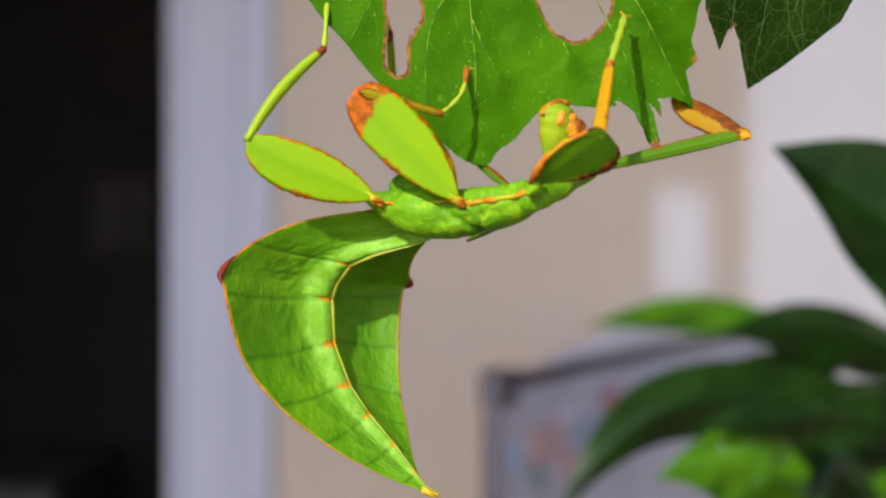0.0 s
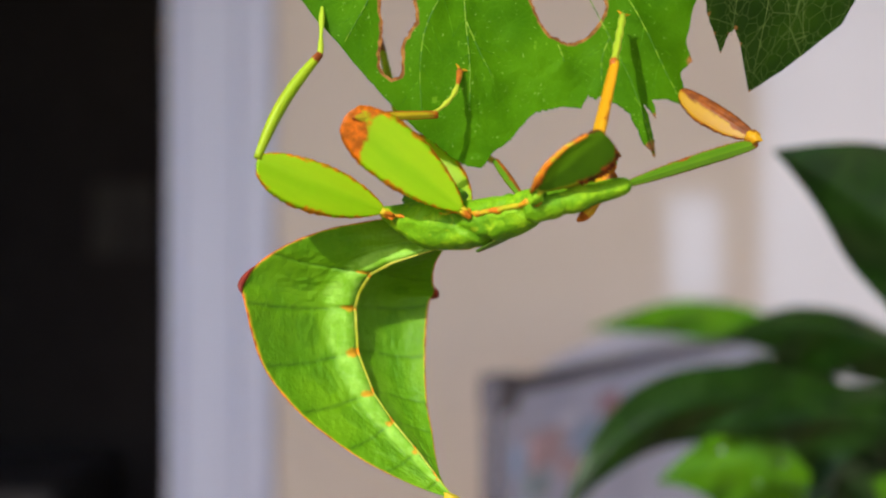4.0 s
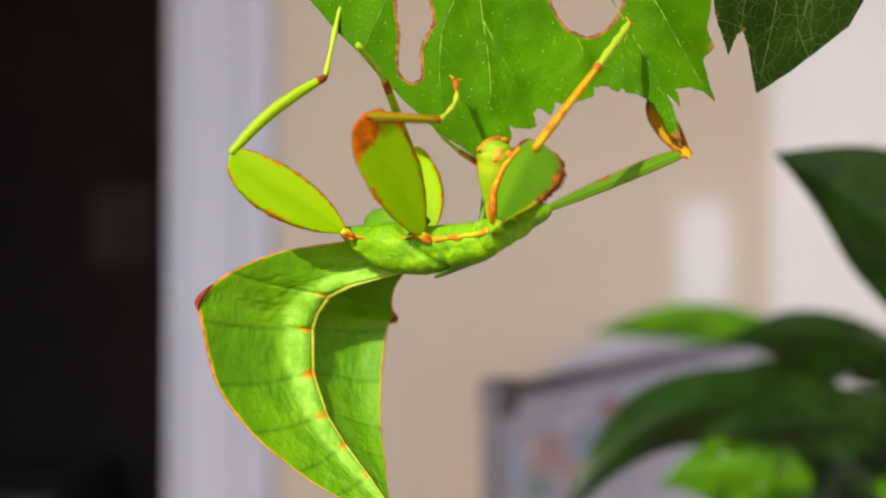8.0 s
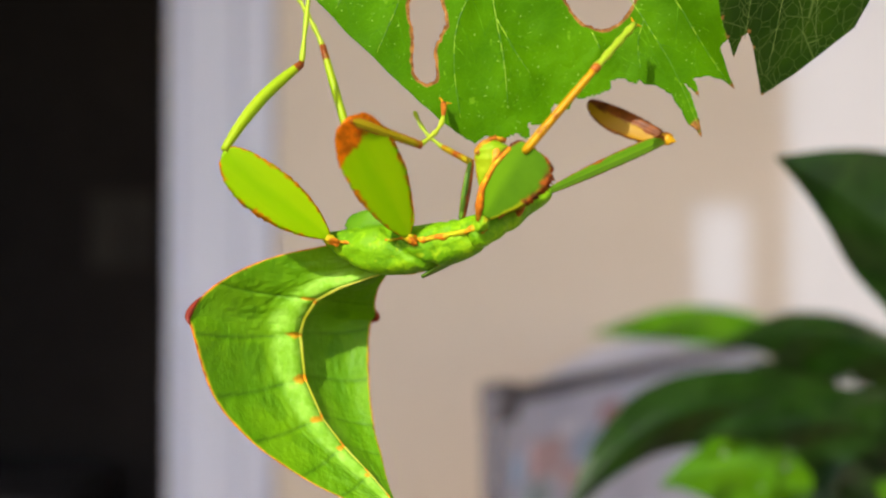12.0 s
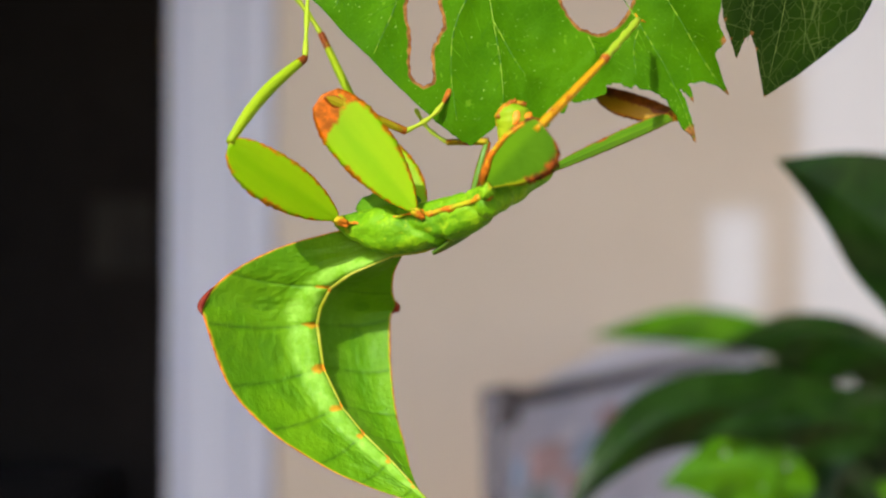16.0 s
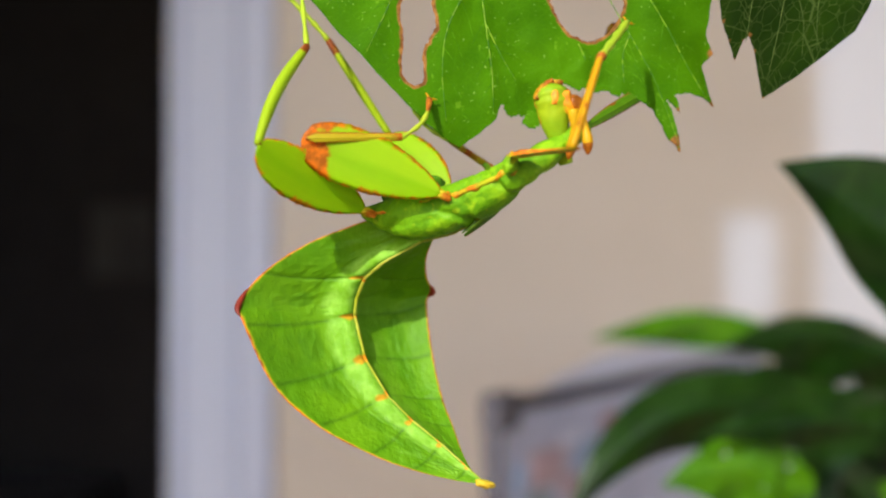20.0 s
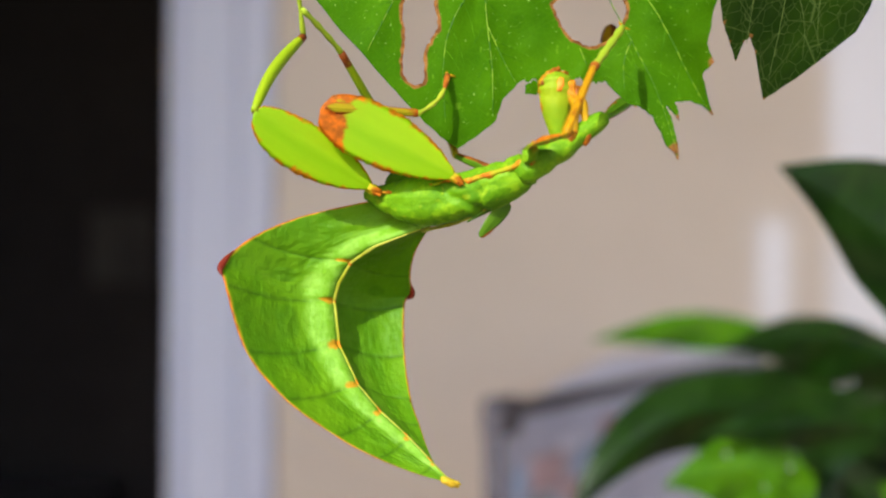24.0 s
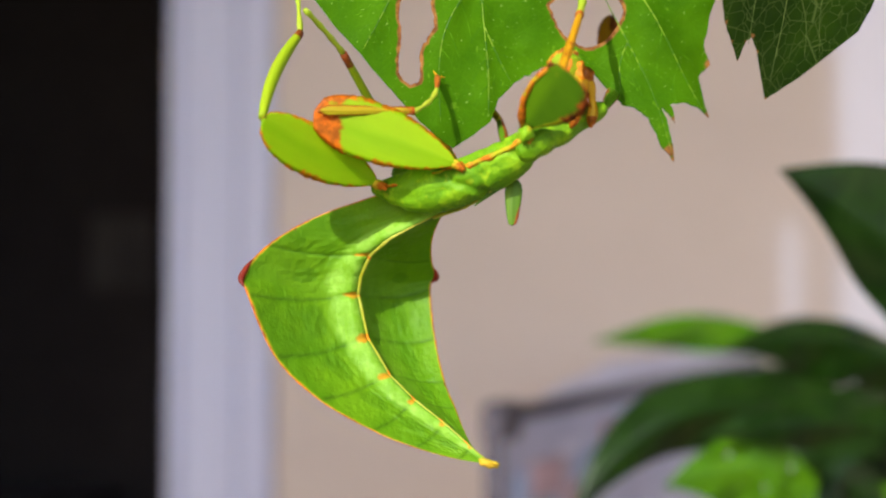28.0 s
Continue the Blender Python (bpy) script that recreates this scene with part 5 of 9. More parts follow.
    walk(limb['abdomen'], [
        (0,pose(0.00000,-0.00054,-0.00071,2.8,1.5,-0.4)), (0.5,pose(-0.00001,-0.00025,-0.00026,0.8,1.3,-0.0)), (1,pose(-0.00003,-0.00049,-0.00023,2.9,1.3,-0.3)),
        (1.5,pose(0.00002,-0.00036,-0.00024,2.4,1.4,-0.2)), (2,pose(0.00009,-0.00071,-0.00059,5.1,1.8,-0.4)), (2.5,pose(-0.00003,-0.00040,-0.00030,2.1,1.6,-0.7)),
        (3,pose(-0.00016,-0.00063,-0.00041,2.0,2.6,-1.9)), (3.5,pose(0.00002,-0.00001,0.00001,0.0,2.0,-0.1)), (5.5,pose(0.00005,-0.00018,-0.00003,1.7,0.2,-0.3)),
        (6,pose(0.00006,-0.00010,-0.00022,0.9,0.3,-0.1)), (6.5,pose(0.00002,-0.00020,-0.00025,1.8,0.2,-0.5)), (7,pose(0.00005,0.00001,-0.00033,1.7,0.0,0.4)),
        (7.5,pose(-0.00005,-0.00008,-0.00018,1.1,-0.1,-0.4)), (8,pose(-0.00007,-0.00006,-0.00016,0.8,-0.1,-0.4)), (8.5,pose(-0.00004,-0.00010,-0.00027,1.2,0.2,-0.4)),
        (9,pose(-0.00007,-0.00028,-0.00048,2.3,0.5,-1.0)), (9.5,pose(-0.00015,-0.00008,-0.00006,0.4,-0.2,-0.7)), (10,pose(-0.00011,0.00016,0.00009,-0.7,-0.5,-0.0)),
        (10.5,pose(-0.00005,0.00018,0.00019,-0.9,-0.3,0.4)), (11,pose(0.00003,0.00016,0.00020,-1.0,0.1,0.6)), (11.5,pose(0.00013,0.00017,0.00011,-0.2,0.2,0.9)),
        (12,pose(0.00028,0.00035,0.00007,-0.8,0.3,1.4)), (12.5,pose(0.00005,0.00025,0.00001,-0.0,0.0,1.6)), (14.5,pose(0.00005,0.00035,0.00007,0.1,-0.5,3.2)),
        (15,pose(0.00012,0.00017,0.00010,-0.7,0.0,0.7)), (15.5,pose(0.00007,0.00019,0.00004,-0.8,0.0,0.8)), (16,pose(0.00002,0.00019,0.00007,-0.6,-0.1,0.4)),
        (16.5,pose(0.00004,0.00018,0.00006,-0.7,-0.1,0.6)), (17,pose(0.00007,0.00020,0.00013,-1.1,-0.1,0.5)), (17.5,pose(0.00004,0.00018,0.00013,-1.1,-0.1,0.6)),
        (18,pose(0.00005,0.00013,0.00013,-1.0,0.0,0.5)), (18.5,pose(0.00008,0.00014,0.00004,-0.6,0.9,0.7)), (19,pose(0.00009,0.00012,0.00007,-0.6,0.9,0.5)),
        (19.5,pose(0.00011,0.00013,0.00006,-0.7,1.0,0.6)), (20,pose(0.00020,-0.00002,0.00009,-0.6,1.0,0.7)), (20.5,pose(0.00012,0.00024,0.00005,-1.6,0.9,0.9)),
        (21,pose(0.00003,0.00033,0.00015,-1.4,0.6,0.6)), (21.5,pose(0.00018,0.00031,-0.00003,-1.4,0.9,1.7)), (23.5,pose(-0.00004,-0.00012,-0.00001,0.4,1.6,-0.3)),
        (24,pose(-0.00021,-0.00013,0.00010,-1.1,1.4,-0.5)), (24.5,pose(-0.00007,-0.00013,0.00004,-0.6,1.7,-0.5)), (25,pose(0.00004,-0.00006,0.00007,-1.1,1.9,0.2)),
        (25.5,pose(-0.00002,-0.00014,0.00004,-0.9,1.7,-0.4)), (26,pose(-0.00007,-0.00034,0.00005,-0.2,1.5,-0.5)), (26.5,pose(-0.00002,-0.00019,0.00000,-0.3,1.7,-0.4)),
        (27,pose(-0.00004,-0.00017,0.00006,-0.6,1.7,-0.1)), (27.5,pose(0.00000,-0.00002,0.00007,-1.0,1.7,0.2)), (28,pose(0.00004,-0.00018,0.00009,-0.7,1.8,-0.1)),])
    walk(limb['rear_femur'], [
        (0,pose(-0.00791,-0.00315,-0.00088,-88.8,-18.6,179.1)), (0.5,pose(-0.00791,-0.00315,-0.00088,-90.3,-20.3,-178.9)),
        (1,pose(-0.00791,-0.00315,-0.00088,-85.9,-20.5,179.8)), (1.5,pose(-0.00791,-0.00315,-0.00088,-89.1,-20.8,-177.4)),
        (2,pose(-0.00791,-0.00315,-0.00088,-90.2,-19.1,-172.6)), (2.5,pose(-0.00791,-0.00315,-0.00088,-94.8,-18.6,-161.3)),
        (3,pose(-0.00791,-0.00315,-0.00088,-92.9,-16.1,-160.0)), (3.5,pose(-0.00791,-0.00315,-0.00088,-91.8,-17.2,-165.7)),
        (5.5,pose(-0.00791,-0.00315,-0.00088,-94.7,-21.2,-151.2)), (6,pose(-0.00791,-0.00315,-0.00088,-94.4,-19.5,-169.1)),
        (6.5,pose(-0.00791,-0.00315,-0.00088,-92.5,-23.5,-166.5)), (7,pose(-0.00791,-0.00315,-0.00088,-89.8,-27.9,-168.9)),
        (7.5,pose(-0.00791,-0.00315,-0.00088,-95.6,-29.7,-165.7)), (8,pose(-0.00791,-0.00315,-0.00088,-94.1,-26.8,-166.5)),
        (8.5,pose(-0.00791,-0.00315,-0.00088,-96.1,-27.8,-171.1)), (9,pose(-0.00791,-0.00315,-0.00088,-99.1,-26.0,-152.9)),
        (9.5,pose(-0.00791,-0.00315,-0.00088,-100.1,-25.2,-147.8)), (10,pose(-0.00791,-0.00315,-0.00088,-102.3,-30.5,-158.3)),
        (10.5,pose(-0.00791,-0.00315,-0.00088,-97.3,-38.1,-167.7)), (11,pose(-0.00791,-0.00315,-0.00088,-91.9,-36.4,177.7)),
        (11.5,pose(-0.00791,-0.00315,-0.00088,-95.1,-40.5,-164.5)), (12,pose(-0.00791,-0.00315,-0.00088,-98.2,-36.8,-165.3)),
        (12.5,pose(-0.00791,-0.00315,-0.00088,-100.2,-34.6,-162.4)), (14.5,pose(-0.00791,-0.00315,-0.00088,-108.8,-31.2,-151.6)),
        (15,pose(-0.00791,-0.00315,-0.00088,-109.5,-33.9,-146.9)), (15.5,pose(-0.00791,-0.00315,-0.00088,-107.0,-30.6,-151.3)),
        (16,pose(-0.00791,-0.00315,-0.00088,-108.5,-30.5,-146.5)), (16.5,pose(-0.00791,-0.00315,-0.00088,-107.3,-28.7,-147.9)),
        (17,pose(-0.00791,-0.00315,-0.00088,-109.5,-30.1,-142.5)), (17.5,pose(-0.00791,-0.00315,-0.00088,-107.1,-32.1,-147.0)),
        (18,pose(-0.00791,-0.00315,-0.00088,-107.6,-31.2,-149.5)), (18.5,pose(-0.00791,-0.00315,-0.00088,-108.5,-28.8,-144.5)),
        (19,pose(-0.00791,-0.00315,-0.00088,-111.2,-30.2,-139.3)), (19.5,pose(-0.00791,-0.00315,-0.00088,-108.6,-26.7,-140.8)),
        (20,pose(-0.00791,-0.00315,-0.00088,-112.6,-30.3,-137.2)), (20.5,pose(-0.00791,-0.00315,-0.00088,-110.1,-26.1,-145.2)),
        (21,pose(-0.00791,-0.00315,-0.00088,-108.0,-27.3,-153.1)), (21.5,pose(-0.00791,-0.00315,-0.00088,-102.1,-33.2,-165.4)),
        (23.5,pose(-0.00791,-0.00315,-0.00088,-94.3,-32.2,178.1)), (24,pose(-0.00791,-0.00315,-0.00088,-103.4,-29.5,-168.6)),
        (24.5,pose(-0.00791,-0.00315,-0.00088,-105.1,-29.0,-159.8)), (25,pose(-0.00791,-0.00315,-0.00088,-109.5,-27.9,-155.7)),
        (25.5,pose(-0.00791,-0.00315,-0.00088,-106.0,-31.0,-159.0)), (26,pose(-0.00791,-0.00315,-0.00088,-102.8,-34.3,-161.3)),
        (26.5,pose(-0.00791,-0.00315,-0.00088,-107.2,-31.3,-155.8)), (27,pose(-0.00791,-0.00315,-0.00088,-111.0,-24.9,-147.0)),
        (27.5,pose(-0.00791,-0.00315,-0.00088,-114.1,-29.2,-144.3)), (28,pose(-0.00791,-0.00315,-0.00088,-110.9,-26.8,-144.2)),])
    walk(limb['rear_tibia'], [
        (0,pose(-0.02179,-0.00293,0.00379,64.6,-54.0,24.7)), (0.5,pose(-0.02164,-0.00340,0.00421,69.3,-57.8,21.3)), (1,pose(-0.02163,-0.00311,0.00424,63.4,-60.6,28.1)),
        (1.5,pose(-0.02159,-0.00378,0.00431,70.8,-58.8,21.3)), (2,pose(-0.02164,-0.00493,0.00391,68.1,-56.5,24.5)),
        (2.5,pose(-0.02105,-0.00761,0.00380,65.1,-55.3,29.2)), (3,pose(-0.02113,-0.00796,0.00319,56.8,-57.4,38.6)),
        (3.5,pose(-0.02147,-0.00661,0.00344,55.7,-61.4,39.4)), (5.5,pose(-0.01988,-0.00973,0.00441,79.5,-51.3,10.6)), (6,pose(-0.02147,-0.00577,0.00401,80.6,-50.2,8.6)),
        (6.5,pose(-0.02097,-0.00628,0.00497,74.6,-46.4,19.4)), (7,pose(-0.02062,-0.00564,0.00597,65.7,-47.4,26.3)),
        (7.5,pose(-0.02024,-0.00629,0.00637,75.0,-41.9,22.2)), (8,pose(-0.02063,-0.00619,0.00572,71.5,-46.1,25.2)),
        (8.5,pose(-0.02071,-0.00516,0.00595,74.6,-45.9,20.1)), (9,pose(-0.01963,-0.00915,0.00554,73.1,-44.1,32.0)),
        (9.5,pose(-0.01913,-0.01021,0.00536,62.9,-52.4,41.4)), (10,pose(-0.01963,-0.00782,0.00656,58.5,-56.9,36.7)),
        (10.5,pose(-0.01918,-0.00561,0.00815,59.7,-48.0,31.2)), (11,pose(-0.01970,-0.00268,0.00780,54.4,-51.0,28.7)),
        (11.5,pose(-0.01864,-0.00613,0.00864,53.2,-48.7,41.3)), (12,pose(-0.01926,-0.00612,0.00789,58.7,-48.4,34.3)),
        (12.5,pose(-0.01941,-0.00679,0.00743,57.5,-46.8,37.8)), (14.5,pose(-0.01893,-0.00910,0.00671,63.6,-49.3,26.3)),
        (15,pose(-0.01809,-0.00978,0.00730,58.8,-48.0,38.6)), (15.5,pose(-0.01897,-0.00920,0.00658,55.3,-50.6,42.1)),
        (16,pose(-0.01843,-0.01012,0.00656,59.8,-47.2,40.2)), (16.5,pose(-0.01879,-0.00998,0.00616,54.9,-51.6,43.2)),
        (17,pose(-0.01796,-0.01086,0.00647,57.6,-49.0,43.9)), (17.5,pose(-0.01832,-0.00991,0.00690,49.3,-51.2,49.2)),
        (18,pose(-0.01871,-0.00952,0.00670,48.9,-50.7,48.0)), (18.5,pose(-0.01837,-0.01060,0.00617,48.7,-50.1,50.8)),
        (19,pose(-0.01750,-0.01141,0.00649,51.7,-50.4,48.0)), (19.5,pose(-0.01804,-0.01143,0.00571,51.8,-51.7,45.7)),
        (20,pose(-0.01719,-0.01174,0.00652,48.1,-51.8,51.1)), (20.5,pose(-0.01871,-0.01065,0.00557,56.2,-47.5,43.3)),
        (21,pose(-0.01951,-0.00904,0.00584,54.1,-48.5,43.5)), (21.5,pose(-0.01977,-0.00624,0.00714,38.9,-47.9,58.3)),
        (23.5,pose(-0.02030,-0.00274,0.00693,31.7,-49.4,61.2)), (24,pose(-0.02041,-0.00568,0.00633,38.2,-51.4,56.8)),
        (24.5,pose(-0.01993,-0.00757,0.00622,32.3,-50.4,63.5)), (25,pose(-0.01970,-0.00848,0.00598,37.1,-50.2,59.5)),
        (25.5,pose(-0.01964,-0.00766,0.00665,30.0,-47.8,65.6)), (26,pose(-0.01937,-0.00702,0.00738,23.5,-47.6,72.5)),
        (26.5,pose(-0.01933,-0.00828,0.00672,31.5,-47.2,65.5)), (27,pose(-0.01905,-0.01039,0.00528,38.9,-50.7,57.3)),
        (27.5,pose(-0.01829,-0.01061,0.00628,50.4,-46.7,46.0)), (28,pose(-0.01852,-0.01079,0.00573,35.5,-51.1,62.2)),])
    walk(limb['rear_tarsus'], [
        (0,pose(-0.01460,0.00037,0.01471,-9.1,-59.4,93.8)), (0.5,pose(-0.01494,-0.00079,0.01562,-9.9,-59.7,96.4)), (1,pose(-0.01580,0.00001,0.01599,-13.1,-55.8,101.7)),
        (1.5,pose(-0.01508,-0.00123,0.01584,-8.7,-59.3,97.9)), (2,pose(-0.01487,-0.00184,0.01516,-6.8,-53.3,95.8)),
        (2.5,pose(-0.01435,-0.00386,0.01488,-7.6,-48.0,96.3)), (3,pose(-0.01546,-0.00343,0.01456,-13.7,-44.9,102.0)),
        (3.5,pose(-0.01649,-0.00251,0.01528,-11.5,-57.1,102.3)), (5.5,pose(-0.01159,-0.00817,0.01493,2.3,-39.8,90.0)),
        (6,pose(-0.01294,-0.00448,0.01438,-1.3,-52.1,87.8)), (6.5,pose(-0.01219,-0.00319,0.01472,5.2,-59.9,86.3)), (7,pose(-0.01243,-0.00160,0.01589,5.0,-61.1,85.0)),
        (7.5,pose(-0.01095,-0.00250,0.01537,7.5,-68.3,84.4)), (8,pose(-0.01216,-0.00221,0.01543,7.7,-70.4,84.2)), (8.5,pose(-0.01191,-0.00194,0.01564,6.3,-72.1,82.1)),
        (9,pose(-0.01143,-0.00402,0.01493,14.0,-69.7,85.0)), (9.5,pose(-0.01295,-0.00477,0.01604,-11.5,-66.9,109.3)),
        (10,pose(-0.01372,-0.00342,0.01785,-35.3,-64.5,122.3)), (10.5,pose(-0.01146,-0.00093,0.01817,-9.8,-66.5,95.0)),
        (11,pose(-0.01226,0.00140,0.01829,-15.0,-69.3,93.1)), (11.5,pose(-0.01195,-0.00025,0.01876,4.1,-69.9,86.4)), (12,pose(-0.01186,-0.00108,0.01797,4.2,-72.4,83.2)),
        (12.5,pose(-0.01210,-0.00113,0.01726,-2.6,-73.7,90.3)), (14.5,pose(-0.01105,-0.00521,0.01694,-10.0,-48.1,91.4)),
        (15,pose(-0.01103,-0.00416,0.01731,-6.6,-57.4,95.4)), (15.5,pose(-0.01262,-0.00346,0.01700,-12.5,-65.3,100.8)),
        (16,pose(-0.01142,-0.00421,0.01644,-2.3,-64.9,93.3)), (16.5,pose(-0.01268,-0.00425,0.01673,-9.0,-62.4,98.6)),
        (17,pose(-0.01159,-0.00474,0.01665,-0.3,-64.3,93.6)), (17.5,pose(-0.01279,-0.00353,0.01741,-5.9,-64.5,97.2)),
        (18,pose(-0.01299,-0.00317,0.01713,-10.9,-65.8,99.4)), (18.5,pose(-0.01289,-0.00390,0.01651,-13.2,-65.6,103.6)),
        (19,pose(-0.01175,-0.00502,0.01689,-4.6,-59.7,96.5)), (19.5,pose(-0.01220,-0.00545,0.01629,-6.5,-56.4,96.5)),
        (20,pose(-0.01196,-0.00525,0.01711,-5.3,-54.7,97.0)), (20.5,pose(-0.01207,-0.00441,0.01551,-14.3,-66.2,102.1)),
        (21,pose(-0.01303,-0.00289,0.01593,-10.5,-84.9,97.6)), (21.5,pose(-0.01502,0.00146,0.01714,172.6,-56.4,-85.8)),
        (23.5,pose(-0.01607,0.00496,0.01716,179.7,-32.1,-94.6)), (24,pose(-0.01580,0.00136,0.01686,-170.9,-55.4,-102.4)),
        (24.5,pose(-0.01611,0.00012,0.01661,-159.5,-71.0,-112.0)), (25,pose(-0.01532,-0.00104,0.01634,-158.2,-80.8,-114.9)),
        (25.5,pose(-0.01589,0.00059,0.01664,-156.2,-73.8,-116.0)), (26,pose(-0.01664,0.00164,0.01734,-161.6,-58.8,-106.5)),
        (26.5,pose(-0.01553,0.00005,0.01661,-131.4,-81.3,-140.4)), (27,pose(-0.01444,-0.00321,0.01572,-15.3,-64.2,100.8)),
        (27.5,pose(-0.01186,-0.00396,0.01609,3.2,-58.2,83.4)), (28,pose(-0.01457,-0.00330,0.01622,-3.4,-64.9,93.1)),])
    walk(limb['mid_femur'], [
        (0,pose(0.00070,-0.00702,-0.00024,-81.8,-42.0,173.6)), (0.5,pose(0.00070,-0.00702,-0.00024,-84.2,-35.6,177.5)),
        (1,pose(0.00070,-0.00702,-0.00024,-79.9,-29.1,177.3)), (1.5,pose(0.00070,-0.00702,-0.00024,-83.1,-30.9,179.8)),
        (2,pose(0.00070,-0.00702,-0.00024,-82.1,-31.6,178.4)), (2.5,pose(0.00070,-0.00702,-0.00024,-83.9,-29.0,-179.6)),
        (3,pose(0.00070,-0.00702,-0.00024,-82.2,-23.8,-179.9)), (3.5,pose(0.00070,-0.00702,-0.00024,-82.9,-28.3,-178.5)),
        (5.5,pose(0.00070,-0.00702,-0.00024,-113.3,-48.8,-138.8)), (6,pose(0.00070,-0.00702,-0.00024,-115.8,-43.0,-136.4)),
        (6.5,pose(0.00070,-0.00702,-0.00024,-118.2,-42.9,-123.2)), (7,pose(0.00070,-0.00702,-0.00024,-116.1,-44.8,-121.0)),
        (7.5,pose(0.00070,-0.00702,-0.00024,-119.0,-41.0,-117.8)), (8,pose(0.00070,-0.00702,-0.00024,-110.6,-45.6,-127.4)),
        (8.5,pose(0.00070,-0.00702,-0.00024,-107.3,-44.6,-135.4)), (9,pose(0.00070,-0.00702,-0.00024,-107.0,-46.2,-126.1)),
        (9.5,pose(0.00070,-0.00702,-0.00024,-107.1,-45.5,-124.3)), (10,pose(0.00070,-0.00702,-0.00024,-111.2,-43.9,-129.1)),
        (10.5,pose(0.00070,-0.00702,-0.00024,-119.7,-48.3,-124.7)), (11,pose(0.00070,-0.00702,-0.00024,-118.3,-44.5,-131.0)),
        (11.5,pose(0.00070,-0.00702,-0.00024,-121.0,-51.5,-121.6)), (12,pose(0.00070,-0.00702,-0.00024,-117.5,-49.1,-130.9)),
        (12.5,pose(0.00070,-0.00702,-0.00024,-117.0,-46.0,-132.8)), (14.5,pose(0.00070,-0.00702,-0.00024,-87.0,-51.2,173.8)),
        (15,pose(0.00070,-0.00702,-0.00024,-107.3,-50.0,-157.5)), (15.5,pose(0.00070,-0.00702,-0.00024,-96.3,-48.8,-173.2)),
        (16,pose(0.00070,-0.00702,-0.00024,-93.7,-51.0,-174.6)), (16.5,pose(0.00070,-0.00702,-0.00024,-96.0,-46.9,-172.1)),
        (17,pose(0.00070,-0.00702,-0.00024,-94.2,-48.3,-171.8)), (17.5,pose(0.00070,-0.00702,-0.00024,-93.2,-41.4,-172.4)),
        (18,pose(0.00070,-0.00702,-0.00024,-93.1,-34.1,-175.5)), (18.5,pose(0.00070,-0.00702,-0.00024,-91.7,-33.3,-176.3)),
        (19,pose(0.00070,-0.00702,-0.00024,-91.4,-35.7,-174.4)), (19.5,pose(0.00070,-0.00702,-0.00024,-89.8,-29.6,-177.9)),
        (20,pose(0.00070,-0.00702,-0.00024,-91.6,-27.8,-172.9)), (20.5,pose(0.00070,-0.00702,-0.00024,-103.5,-28.4,-158.3)),
        (21,pose(0.00070,-0.00702,-0.00024,-104.4,-37.8,-164.3)), (21.5,pose(0.00070,-0.00702,-0.00024,-100.3,-37.1,-169.4)),
        (23.5,pose(0.00070,-0.00702,-0.00024,-96.4,-27.5,-177.3)), (24,pose(0.00070,-0.00702,-0.00024,-98.2,-25.8,-178.5)),
        (24.5,pose(0.00070,-0.00702,-0.00024,-96.6,-25.3,-176.0)), (25,pose(0.00070,-0.00702,-0.00024,-98.5,-24.7,-176.6)),
        (25.5,pose(0.00070,-0.00702,-0.00024,-94.4,-21.6,179.9)), (26,pose(0.00070,-0.00702,-0.00024,-92.3,-18.6,-179.8)),
        (26.5,pose(0.00070,-0.00702,-0.00024,-94.0,-21.6,-179.5)), (27,pose(0.00070,-0.00702,-0.00024,-95.6,-24.0,-178.2)),
        (27.5,pose(0.00070,-0.00702,-0.00024,-93.5,-28.5,179.6)), (28,pose(0.00070,-0.00702,-0.00024,-95.0,-25.2,-174.6)),])
